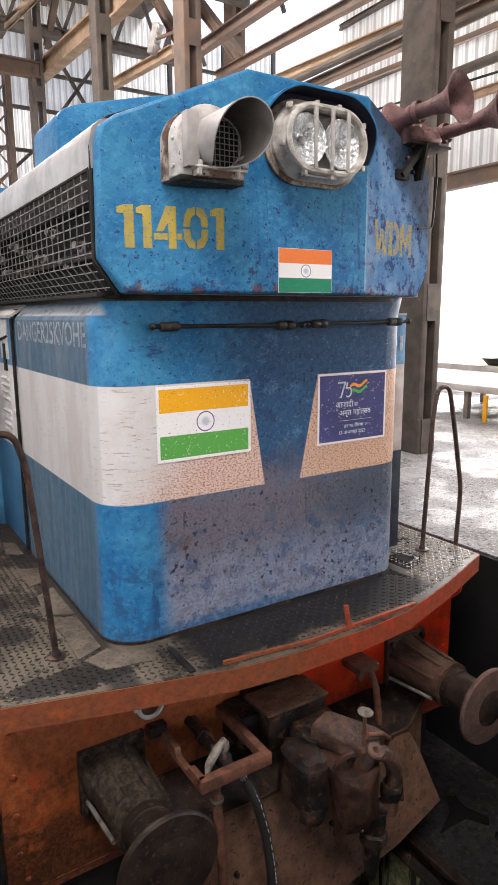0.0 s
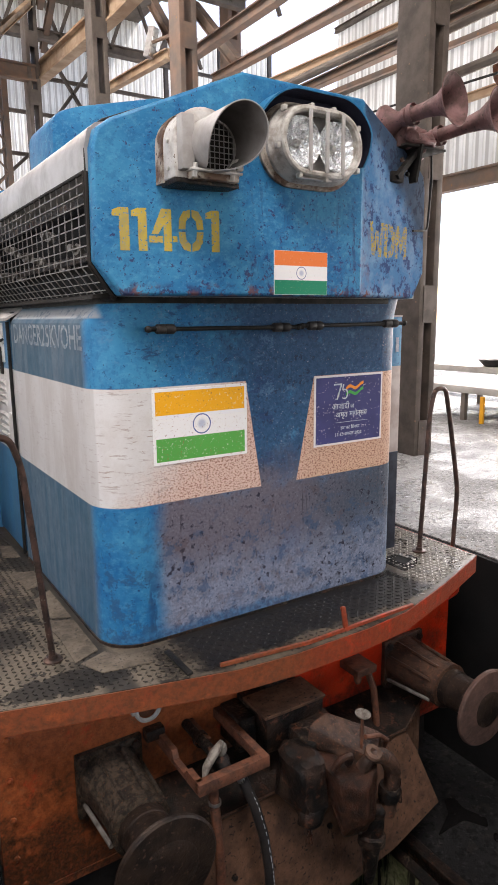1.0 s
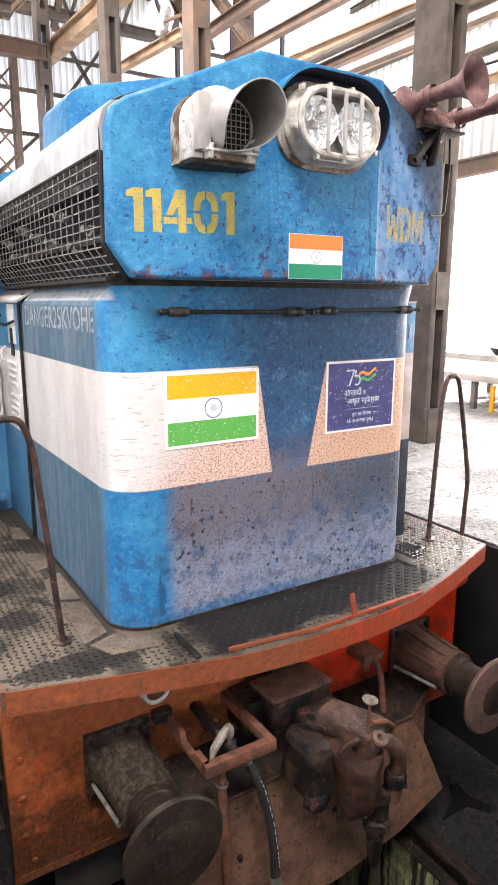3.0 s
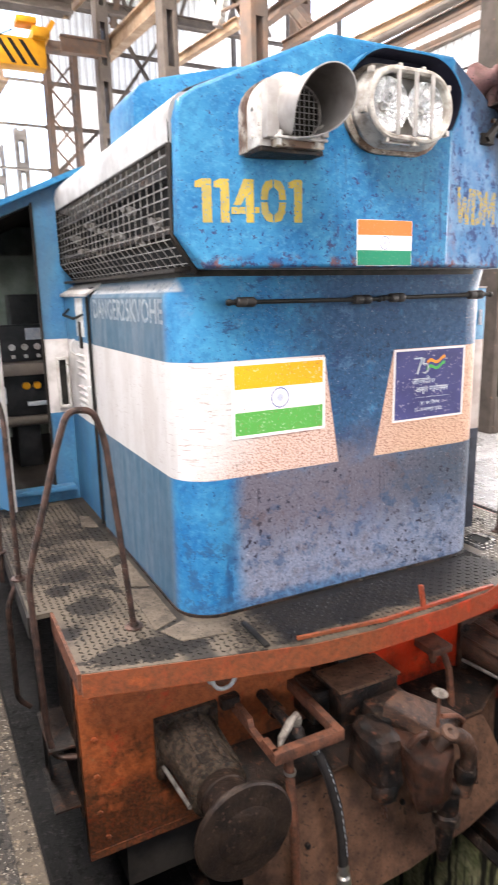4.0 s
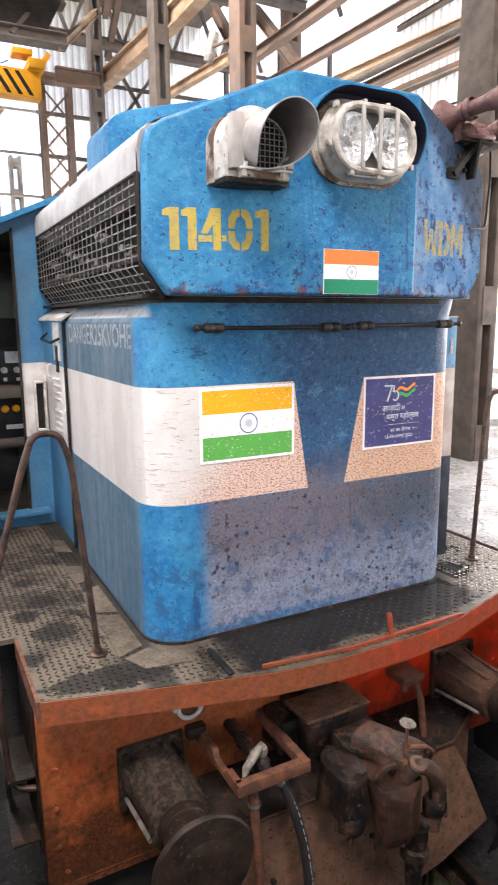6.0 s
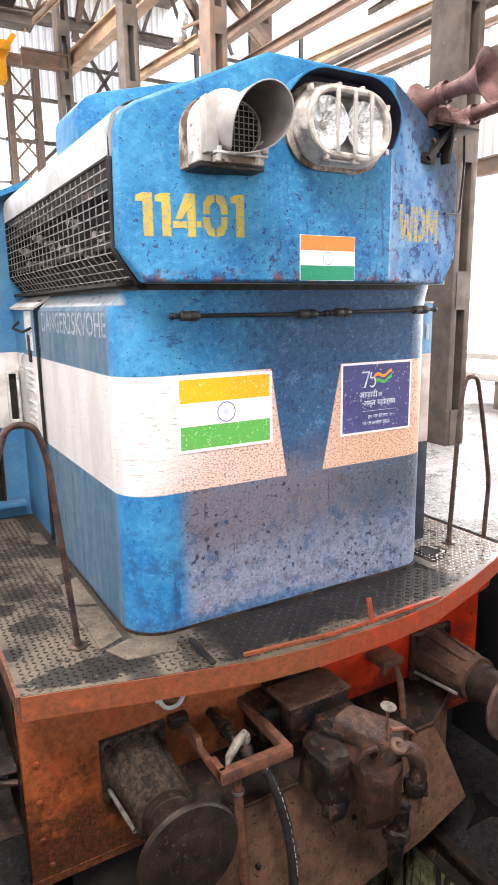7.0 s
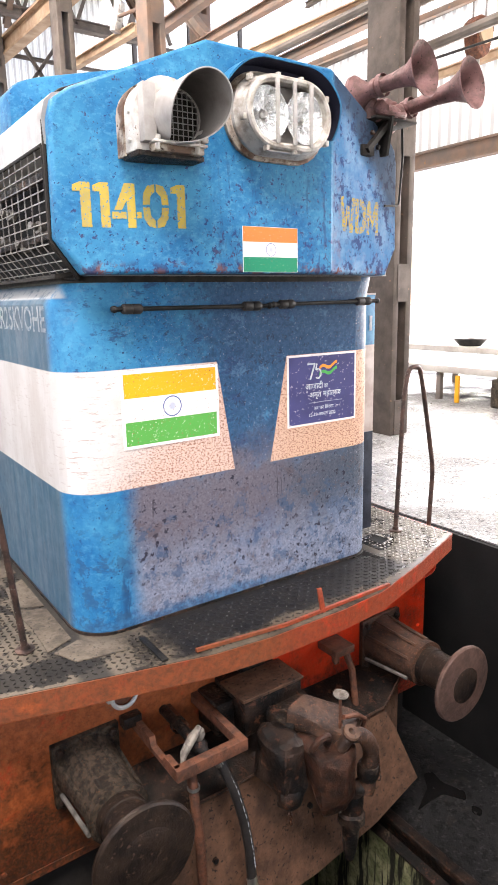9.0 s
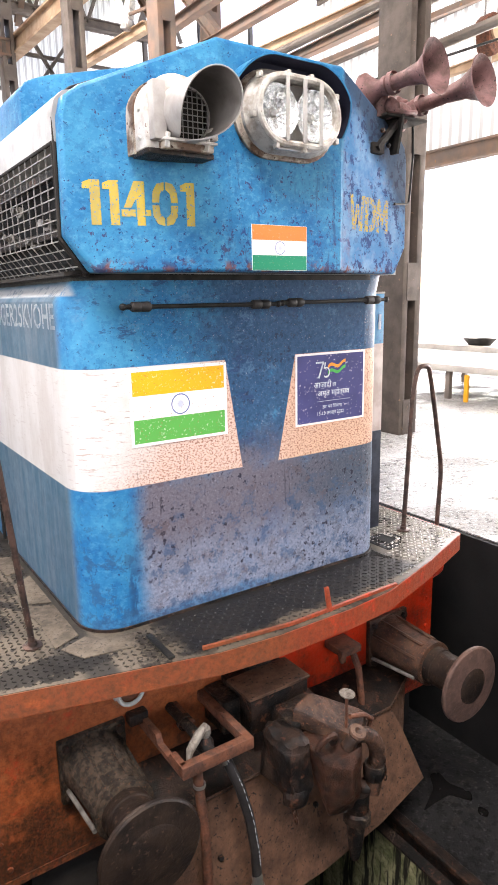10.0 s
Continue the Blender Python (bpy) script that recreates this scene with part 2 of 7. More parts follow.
    w = n.mix(n.step(n.noise(9, 6, 0.65), 0.35, 0.7), WHITE, (0.58, 0.545, 0.52))
    dirt = n.mul(is_front, n.step(n.math("ADD", n.math("ADD", n.x, n.mul(rag, 0.35)), n.mul(n.math("SUBTRACT", 2.75, n.z), 0.9)), -0.65, -0.20))
    w = n.mix(n.mul(dirt, 0.88), w, n.mix(n.step(n.x, -0.3, 0.5), (0.66, 0.45, 0.37), (0.60, 0.36, 0.235)))
    fleck = n.mul(n.step(n.noise(98, 6, 0.76, (0.8, 1, 1.2)), 0.515, 0.555), n.math("MULTIPLY_ADD", dirt, 0.85, 0.04))
    w = n.mix(fleck, w, (0.22, 0.085, 0.055))
    spot = n.mul(is_front, n.math("MAXIMUM", n.dots(30, 0.14, 0.34, 0.03), n.dots(58, 0.22, 0.20, 0.02)), n.math("MULTIPLY_ADD", dirt, 0.75, 0.10))
    w = n.mix(spot, w, (0.17, 0.055, 0.045))
    scratch = n.mul(n.step(n.noise(17, 6, 0.70, (0.7, 0.7, 5.0)), 0.565, 0.60), n.step(n.x, -0.40, -0.60), n.step(n.noise(5, 4), 0.40, 0.56))
    w = n.mix(n.mul(scratch, 0.75), w, (0.33, 0.255, 0.22))
    grime = n.mul(side, n.step(n.noise(6, 6, 0.65, (1, 1, 0.25)), 0.42, 0.66))
    # white of the side is toned down against the front
    w = n.mix(n.mul(side, 0.6), w, (0.47, 0.445, 0.425))
    w = n.mix(n.mul(grime, 0.6), w, (0.40, 0.355, 0.325))
    c = n.mix(band, c, w)
    drip = n.mul(front, n.step(n.noise(26, 4, 0.65, (1.2, 1, 0.06)), 0.63, 0.66), n.step(n.noise(7, 3), 0.44, 0.58), n.step(n.z, 2.9, 2.6))
    c = n.mix(n.mul(drip, 0.7), c, (0.030, 0.024, 0.034))
    hem = n.mul(is_front, n.step(n.math("ADD", n.z, n.mul(n.math("SUBTRACT", n.noise(7, 5, 0.7), 0.5), 0.10)), 1.775, 1.74))
    c = n.mix(n.mul(hem, n.step(n.x, 0.5, -0.1), 0.7), c, n.mix(n.step(n.noise(30, 5, 0.7), 0.42, 0.60), (0.022, 0.070, 0.150), (0.040, 0.150, 0.290)))
    foot = n.mul(n.step(n.math("ADD", n.z, n.mul(n.noise(9, 4), 0.12)), 1.80, 1.75), n.step(n.noise(17, 6, 0.72), 0.44, 0.53))
    c = n.mix(n.mul(foot, 0.8), c, (0.03, 0.06, 0.13))
    n.bump(n.math("ADD", n.mul(brush, 0.5), n.math("SUBTRACT", n.noise(5, 4), n.mul(speck, front, 0.3))), 0.22, 0.008)
    return n.done(c, n.math("ADD", n.mul(n.noise(14, 4), 0.35), 0.28))


def cab_paint():
    n = Nodes("banded_cab_paint", 0.4)
    c, brush, chip = worn_blue(n, 0.66, 0.3)
    c = n.mix(n.math("MULTIPLY_ADD", n.step(n.noise(5, 6, 0.65, (1, 1, 0.3)), 0.35, 0.65), 0.45, 0.25), c, (0.085, 0.145, 0.205))
    w = n.mix(n.step(n.noise(6, 5, 0.6), 0.4, 0.7), (0.62, 0.59, 0.57), (0.42, 0.39, 0.365))
    c = n.mix(n.both(n.z, 2.393, 2.943, 0.003), c, w)
    n.bump(n.noise(8, 4), 0.15, 0.006)
    return n.done(c)


def cab_side_paint():
    n = Nodes("white_cab_side_paint", 0.4)
    c, brush, chip = worn_blue(n, 0.66, 0.3)
    w = n.mix(n.step(n.noise(6, 6, 0.65, (1, 1, 0.3)), 0.38, 0.7), (0.66, 0.64, 0.61), (0.40, 0.37, 0.33))
    w = n.mix(n.mul(n.step(n.noise(9, 6, 0.7, (1, 1, 0.2)), 0.58, 0.66), 0.6), w, (0.22, 0.16, 0.12))
    blue = n.mul(n.step(n.y, 2.71, 2.70), n.step(n.z, 2.73, 2.735))
    blue = n.math("MAXIMUM", blue, n.mul(n.step(n.z, 2.40, 2.393), n.step(n.y, 2.66, 2.65)))
    c = n.mix(blue, w, c)
    n.bump(n.noise(8, 4), 0.15, 0.006)
    return n.done(c)


def plain(name, base, other, scale=8.0, rough=0.6, metal=0.0, bump=0.2, spot=None, spots=0.66, lo=0.35, hi=0.68, gloss=0.22):
    n = Nodes(name, rough, metal, gloss)
    c = n.mix(n.step(n.noise(scale, 6, 0.62), lo, hi), base, other)
    if spot:
        c = n.mix(n.step(n.noise(scale * 5, 4, 0.62), spots, spots + 0.05), c, spot)
    n.bump(n.noise(scale * 6, 5, 0.65), bump, 0.01)
    return n.done(c, n.math("MULTIPLY_ADD", n.noise(scale * 2, 3), 0.35, rough - 0.17))


def flat_metal(name, colour, rough, metal):
    n = Nodes(name, rough, metal)
    return n.done(n.mix(n.step(n.noise(14, 4), 0.3, 0.7), colour, tuple(0.7 * v for v in colour)))


def checker_material(name="oily_checker_plate", gain=1.0, metal=0.2, glint=0.0):
    """Dusty steel plate with oil; the last value paints daylight glints on the raised marks."""
    n = Nodes(name, 0.45, metal, 0.22)
    dust = n.step(n.noise(4.0, 7, 0.68), 0.30, 0.54)
    c = n.mix(dust, tuple(gain * v for v in (0.042, 0.036, 0.030)), tuple(gain * v for v in (0.128, 0.105, 0.079)))
    c = n.mix(n.mul(n.step(n.noise(48, 6, 0.72), 0.50, 0.60), 0.5), c, tuple(gain * v for v in (0.075, 0.062, 0.051)))
    daylit_side = n.step(n.math("ADD", n.x, n.mul(n.math("SUBTRACT", n.noise(3, 4), 0.5), 0.5)), 0.45, 0.95)
    # marks towards the bay get a brighter colour, as if catching its daylight
    if glint:
        c = n.mix(n.mul(daylit_side, n.step(n.noise(30, 4), 0.40, 0.52), glint), c, (0.52, 0.48, 0.42))
    oil = n.math("MAXIMUM", n.step(n.noise(7.5, 5, 0.62), 0.60, 0.625), n.mul(n.step(n.noise(3.1, 6, 0.68), 0.51, 0.57), n.step(n.noise(30, 5, 0.7), 0.34, 0.50), 0.85))
    c = n.mix(n.mul(oil, n.math("SUBTRACT", 1.0, n.mul(daylit_side, 0.8)), 0.92), c, (0.014, 0.012, 0.011))
    # black oil run along the foot of the hood
    wander = n.mul(n.math("SUBTRACT", n.noise(6, 6, 0.7), 0.5), 0.22)
    reach = n.math("ADD", n.math("SUBTRACT", n.y, n.mul(n.x, 0.02)), wander)
    run = n.mul(n.step(reach, -0.36, -0.32), n.both(n.math("ADD", n.x, wander), -0.62, 0.92, 0.05), n.step(n.y, 0.25, 0.1))
    c = n.mix(n.mul(run, 0.93), c, (0.012, 0.0115, 0.012))
    seep = n.mul(n.step(n.x, -0.9, -0.95), n.step(n.math("ADD", n.x, n.mul(wander, 0.5)), -1.09, -1.05))
    c = n.mix(n.mul(seep, 0.85), c, (0.020, 0.018, 0.016))
    # oil spilt in a few places on the walkway plate
    for cx, cy, r, long in ((-1.30, 0.83, 0.085, 1.0), (-1.42, 0.68, 0.07, 1.0), (-1.31, 0.43, 0.105, 0.9), (-1.46, 0.19, 0.06, 1.0), (-1.23, -0.11, 0.085, 0.36), (-1.02, -0.16, 0.060, 0.45), (-1.36, 1.15, 0.06, 1.0)):
        dx = n.mul(n.math("SUBTRACT", n.x, cx), long)
        far = n.math("SQRT", n.math("ADD", n.math("POWER", dx, 2.0), n.math("POWER", n.math("SUBTRACT", n.y, cy), 2.0)))
        far = n.math("ADD", far, n.mul(n.math("SUBTRACT", n.noise(20, 6, 0.7), 0.5), 0.17))
        c = n.mix(n.mul(n.step(far, r + 0.005, r - 0.005), 0.9), c, (0.013, 0.011, 0.010))
    n.bump(n.noise(60, 4), 0.25, 0.004)
    wet = n.math("ADD", n.mul(run, 0.16), n.mul(daylit_side, 0.20))
    return n.done(c, n.math("SUBTRACT", n.math("MULTIPLY_ADD", dust, 0.20, 0.42), wet), n.math("MULTIPLY_ADD", daylit_side, 0.35, metal))


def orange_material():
    """Red-orange gloss paint, sound at one end, rusting and soot-streaked at the other; light and shade are painted in.
    """
    n = Nodes("orange_headstock_paint", 0.42, 0.0, 0.4)
    c = n.mix(n.step(n.noise(5, 7, 0.7), 0.34, 0.66), (0.68, 0.033, 0.006), (0.54, 0.042, 0.009))
    # rust, plus a duller end: the bay's light is put into the colour
    rusty_dim = n.step(n.math("ADD", n.x, n.mul(n.math("SUBTRACT", n.noise(2.4, 4), 0.5), 0.7)), 0.15, -0.35)
    rusty = n.mix(n.step(n.noise(26, 7, 0.76), 0.36, 0.64), (0.190, 0.058, 0.019), (0.405, 0.118, 0.037))
    c = n.mix(n.mul(rusty_dim, n.step(n.noise(7, 7, 0.72), 0.24, 0.46), 0.92), c, rusty)
    c = n.mix(n.mul(rusty_dim, n.step(n.noise(60, 6, 0.74), 0.58, 0.63), 0.7), c, (0.36, 0.15, 0.065))
    tan = n.mul(rusty_dim, n.step(n.noise(4.5, 6, 0.7), 0.54, 0.66), n.step(n.noise(38, 6, 0.74), 0.44, 0.60))
    c = n.mix(n.mul(tan, 0.7), c, (0.24, 0.135, 0.072))
    # grime, denser low down so the foot's shade is part of the colour
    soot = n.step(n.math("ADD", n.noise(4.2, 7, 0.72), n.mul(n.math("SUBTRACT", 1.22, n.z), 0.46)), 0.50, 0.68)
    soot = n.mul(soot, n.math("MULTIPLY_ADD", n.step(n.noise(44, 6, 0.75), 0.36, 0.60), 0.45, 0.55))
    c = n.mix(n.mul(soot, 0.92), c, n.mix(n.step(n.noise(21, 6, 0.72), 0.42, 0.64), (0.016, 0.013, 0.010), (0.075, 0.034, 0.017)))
    c = n.mix(n.mul(n.step(n.noise(52, 6, 0.74), 0.60, 0.63), 0.6), c, (0.085, 0.028, 0.016))
    c = n.mix(n.mul(n.dots(70, 0.22, 0.10), 0.5), c, (0.05, 0.028, 0.02))
    top = n.mul(n.step(n.z, 1.575, 1.59), n.step(n.noise(9, 6, 0.7), 0.28, 0.48))
    c = n.mix(n.mul(top, 0.8), c, n.mix(n.step(n.noise(40, 6, 0.74), 0.40, 0.62), (0.215, 0.060, 0.025), (0.100, 0.038, 0.021)))
    n.bump(n.math("ADD", n.noise(40, 6, 0.74), n.mul(n.noise(6, 4), 0.6)), 0.45, 0.010)
    return n.done(c, n.math("MULTIPLY_ADD", n.noise(15, 5), 0.35, 0.20))


def concrete_material(name, a, b, wet=0.0, grit=70, tan=0.5, bright=2.3):
    n = Nodes(name, 0.8, 0.0, 0.5 if wet > 0.5 else 0.2)
    c = n.mix(n.step(n.noise(1.7, 6, 0.6), 0.35, 0.65), a, b)
    c = n.mix(n.mul(n.step(n.noise(grit, 5, 0.75), 0.55, 0.64), 0.85), c, tuple(min(1, bright * v) for v in a))
    c = n.mix(n.mul(n.step(n.noise(grit * 0.7, 5, 0.7), 0.53, 0.60), 0.85), c, tuple(0.25 * v for v in b))
    if bright > 3:
        c = n.mix(n.mul(n.dots(grit * 2.0, 0.30, 0.09, 0.006), 0.8), c, (0.20, 0.18, 0.145))
    c = n.mix(n.mul(n.step(n.noise(grit * 0.25, 5, 0.7), 0.56, 0.66), tan), c, (0.16, 0.12, 0.08))
    n.bump(n.math("ADD", n.math("ADD", n.noise(grit, 4), n.mul(n.noise(grit * 2.2, 3), 0.5)), n.noise(5, 3)), 0.8 if wet > 0.5 else 0.5, 0.014)
    damp = n.step(n.noise(1.3, 5, 0.65), 0.40, 0.58)
    return n.done(c, n.math("SUBTRACT", 0.85, n.mul(damp, wet)))


def sheet_material(name, through):
    """Weathered translucent roofing sheet."""
    n = Nodes(name, 0.5)
    c = n.mix(n.step(n.noise(0.9, 5, 0.6), 0.35, 0.65), (0.84, 0.85, 0.84), (0.66, 0.67, 0.66))
    c = n.mix(n.mul(n.step(n.noise(2.4, 5, 0.6, (1, 1, 0.25)), 0.52, 0.70), 0.4), c, (0.50, 0.46, 0.40))
    # dark stripe on every rib: the rib's shading is painted into the colour
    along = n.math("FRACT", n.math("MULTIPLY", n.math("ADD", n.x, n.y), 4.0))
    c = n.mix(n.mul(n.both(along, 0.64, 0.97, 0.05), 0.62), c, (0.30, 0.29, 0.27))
    n.done(c)
    t = n.tree.nodes.new("ShaderNodeBsdfTranslucent")
    n.put(t.inputs["Color"], c)
    m = n.tree.nodes.new("ShaderNodeMixShader")
    m.inputs[0].default_value = through
    n.link(n.bsdf.outputs[0], m.inputs[1])
    n.link(t.outputs[0], m.inputs[2])
    n.link(m.outputs[0], n.tree.nodes["Material Output"].inputs[0])
    return n.mat


def glass_material():
    n = Nodes("clear_glass", 0.05, 0.0, 0.5)
    n.bsdf.inputs["Transmission Weight"].default_value = 1.0
    n.bsdf.inputs["IOR"].default_value = 1.2
    return n.done((0.95, 0.97, 0.97))


def emblem_wheel(n, cx, cz, r):
    d = n.math("SQRT", n.math("ADD", n.math("POWER", n.math("SUBTRACT", n.x, cx), 2.0), n.math("POWER", n.math("SUBTRACT", n.z, cz), 2.0)))
    return d


def flag_material(name, x0, x1, z0, z1, border, top, low, flecks):
    n = Nodes(name, 0.4)
    w = (0.80, 0.78, 0.77)
    h = (z1 - z0 - 2 * border) / 3
    inside = n.both(n.x, x0 + border, x1 - border, 0.001)
    c = n.mix(n.mul(inside, n.both(n.z, z0 + border, z0 + border + h, 0.001)), w, low)
    c = n.mix(n.mul(inside, n.both(n.z, z1 - border - h, z1 - border, 0.001)), c, top)
    d = emblem_wheel(n, (x0 + x1) / 2, (z0 + z1) / 2, h * 0.4)
    r = h * 0.45
    c = n.mix(n.both(d, r * 0.88, r, 0.0012), c, (0.10, 0.13, 0.30))
    c = n.mix(n.mul(n.step(d, r * 0.62, r * 0.2), 0.55), c, (0.20, 0.26, 0.46))
    c = n.mix(n.mul(n.math("MAXIMUM", n.step(n.noise(90, 6, 0.74), 0.61, 0.64), n.dots(64, 0.20, 0.18, 0.02)), flecks), c, (0.30, 0.12, 0.06))
    c = n.mix(n.mul(n.step(n.noise(72, 6, 0.74), 0.60, 0.62), flecks * 0.8), c, (0.74, 0.70, 0.62))
    return n.done(c)


def grease_material():
    """Black grease over rusting iron: wet in the hollows, dusty on the ridges."""
    n = Nodes("greasy_rusted_iron", 0.5, 0.0, 0.22)
    c = n.mix(n.step(n.noise(8, 7, 0.72), 0.42, 0.62), (0.0055, 0.0050, 0.0048), (0.030, 0.018, 0.013))
    c = n.mix(n.mul(n.step(n.noise(19, 7, 0.75), 0.56, 0.63), 0.9), c, (0.105, 0.042, 0.024))
    c = n.mix(n.mul(n.step(n.noise(5, 6, 0.7), 0.56, 0.66), n.step(n.noise(60, 5, 0.7), 0.46, 0.58), 0.8), c, (0.125, 0.090, 0.066))
    n.bump(n.math("ADD", n.noise(34, 6, 0.72), n.mul(n.noise(90, 4), 0.3)), 0.7, 0.012)
    return n.done(c, n.math("MULTIPLY_ADD", n.noise(17, 5, 0.65), 0.6, 0.18))


def drip_material():
    """Limewashed wall, moss-green, with oil that has run down it."""
    n = Nodes("mossy_limewash", 0.6)
    c = n.mix(n.step(n.noise(6, 6, 0.7), 0.36, 0.62), (0.42, 0.40, 0.24), (0.15, 0.17, 0.075))
    c = n.mix(n.step(n.noise(11, 6, 0.7, (1, 1, 0.10)), 0.47, 0.55), c, (0.014, 0.013, 0.010))
    c = n.mix(n.mul(n.step(n.noise(40, 5, 0.7), 0.50, 0.62), 0.6), c, (0.05, 0.045, 0.03))
    n.bump(n.noise(20, 5, 0.7), 0.5, 0.01)
    return n.done(c)


def reflector_material():
    """Silvered bowl behind fluted glass: many small bright facets."""
    n = Nodes("fluted_silver_reflector", 0.18, 0.75, 0.6)
    n.bump(n.cells(26), 0.4, 0.02)
    return n.done((0.93, 0.94, 0.95))


M_UPPER, M_LOWER, M_CAB = upper_hood_paint(), lower_hood_paint(), cab_paint()
M_CABSIDE = cab_side_paint()
M_SILVER = plain("aluminium_roof_paint", (0.45, 0.44, 0.43), (0.30, 0.285, 0.27), 4, 0.45, 0.2, 0.12, (0.25, 0.2, 0.17), 0.70)
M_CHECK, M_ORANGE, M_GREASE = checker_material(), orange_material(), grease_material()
M_BLACK = plain("black_painted_iron", (0.010, 0.010, 0.010), (0.030, 0.027, 0.024), 12, 0.5, 0.2)
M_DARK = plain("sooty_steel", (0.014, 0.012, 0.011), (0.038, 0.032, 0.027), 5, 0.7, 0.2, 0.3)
M_MESH = plain("galvanised_wire", (0.30, 0.285, 0.265), (0.12, 0.108, 0.098), 16, 0.5, 0.4)
M_LAMPWHITE = plain("chipped_white_paint", (0.62, 0.605, 0.58), (0.36, 0.325, 0.29), 11, 0.5, 0.0, 0.25, (0.14, 0.09, 0.065), 0.64)
M_COWL = plain("grey_cowl_paint", (0.44, 0.42, 0.40), (0.31, 0.29, 0.275), 7, 0.55, 0.0, 0.12, (0.2, 0.15, 0.12), 0.7)
M_RUSTPLATE = plain("rusted_bracket_steel", (0.175, 0.070, 0.040), (0.070, 0.036, 0.026), 17, 0.55, 0.05, 0.6, (0.022, 0.016, 0.013), 0.63)
M_PLOUGH = plain("rust_brown_plate", (0.165, 0.086, 0.052), (0.082, 0.045, 0.030), 11, 0.6, 0.1, 0.5, (0.022, 0.017, 0.014), 0.60)
M_HORN = plain("maroon_horn_paint", (0.205, 0.108, 0.104), (0.100, 0.058, 0.053), 14, 0.55, 0.1, 0.3, (0.045, 0.032, 0.028), 0.62)
M_RAILPIPE = plain("worn_handrail", (0.105, 0.062, 0.050), (0.036, 0.028, 0.025), 14, 0.36, 0.5, 0.15, (0.22, 0.20, 0.18), 0.66)
M_DUSTRUST = plain("dust_covered_rust", (0.135, 0.076, 0.050), (0.062, 0.035, 0.024), 16, 0.6, 0.0, 0.7, (0.018, 0.013, 0.011), 0.60)
M_CASING = plain("sooty_rust_casting", (0.085, 0.045, 0.029), (0.024, 0.016, 0.013), 15, 0.42, 0.0, 0.7, (0.17, 0.070, 0.040), 0.60)
M_DISC = plain("polished_rust_disc", (0.120, 0.070, 0.055), (0.070, 0.044, 0.036), 14, 0.5, 0.2, 0.3, (0.17, 0.10, 0.075), 0.64)
# darker copy of the shed steel: the near column's backlit shade is painted in
M_STEELDARK = plain("backlit_column_steel", (0.100, 0.080, 0.067), (0.060, 0.048, 0.041), 3.5, 0.6, 0.1, 0.3, (0.19, 0.12, 0.08), 0.66)
M_LAMPDIRTY = plain("grimy_cream_paint", (0.56, 0.54, 0.50), (0.27, 0.235, 0.20), 16, 0.5, 0.0, 0.4, (0.12, 0.075, 0.05), 0.66)
M_BACKRING = plain("rust_stained_backplate", (0.42, 0.37, 0.31), (0.13, 0.08, 0.055), 10, 0.55, 0.0, 0.35, (0.06, 0.035, 0.025), 0.60, 0.40, 0.58)
# darker copy of the cowl grey: the tube's inner shade is in its colour
M_LINING = plain("shaded_grey_cowl_lining", (0.20, 0.185, 0.175), (0.14, 0.125, 0.115), 8, 0.65, 0.0, 0.15)
# near-black navy: the shade under the visor is put into this colour
M_NAVY = plain("shaded_navy_visor_lining", (0.012, 0.013, 0.028), (0.022, 0.023, 0.042), 9, 0.7)
M_TEXTFADE = plain("rubbed_stencil_yellow", (0.46, 0.34, 0.055), (0.34, 0.28, 0.10), 20, 0.8, 0, 0.1, (0.13, 0.21, 0.36), 0.50, gloss=0.08)
M_TREAD = checker_material("glinting_tread", 0.34, 0.15, 0.9)
M_MORTAR = plain("dusty_mortar", (0.125, 0.102, 0.077), (0.070, 0.057, 0.045), 12, 0.85, 0.0, 0.6, (0.05, 0.042, 0.035), 0.58)
M_FLAKED = plain("flaking_buffer_casting", (0.085, 0.064, 0.046), (0.020, 0.016, 0.013), 30, 0.5, 0.0, 1.0, (0.19, 0.085, 0.040), 0.61, 0.38, 0.60)
M_OIL = plain("black_oil", (0.006, 0.006, 0.006), (0.01, 0.009, 0.009), 5, 0.22)
M_STEEL = plain("shed_steel", (0.25, 0.165, 0.12), (0.17, 0.14, 0.12), 2.2, 0.6, 0.1, 0.15, (0.3, 0.17, 0.09), 0.66)
M_STEELGREY = plain("grey_shed_steel", (0.185, 0.155, 0.132), (0.125, 0.106, 0.092), 2.2, 0.6, 0.1, 0.15)
M_BEAM = plain("tan_crane_beam", (0.50, 0.37, 0.25), (0.36, 0.24, 0.155), 2.0, 0.6, 0.05, 0.15)
# near-black: the dark of hollows and gaps is put into this colour
M_VOID = plain("void_black", (0.004, 0.004, 0.004), (0.009, 0.008, 0.008), 6, 0.8)
# pale copy of the shed steel: glare and haze are put into its colour
M_PALESTEEL = plain("haze_pale_steel", (0.50, 0.47, 0.43), (0.36, 0.33, 0.30), 2.2, 0.6, 0.1, 0.15)
M_BUFFER = plain("grease_black_buffer_face", (0.034, 0.022, 0.016), (0.012, 0.009, 0.008), 9, 0.45, 0.2, 0.4, (0.070, 0.042, 0.030), 0.60)
M_WORN = plain("worn_brass_grey_handle", (0.27, 0.24, 0.205), (0.12, 0.10, 0.085), 30, 0.45, 0.3, 0.4, (0.08, 0.06, 0.045), 0.60)
M_SHEET, M_SHEETEAST, M_GLASS = sheet_material("translucent_sheet", 0.6), sheet_material("dull_sheet", 0.24), glass_material()
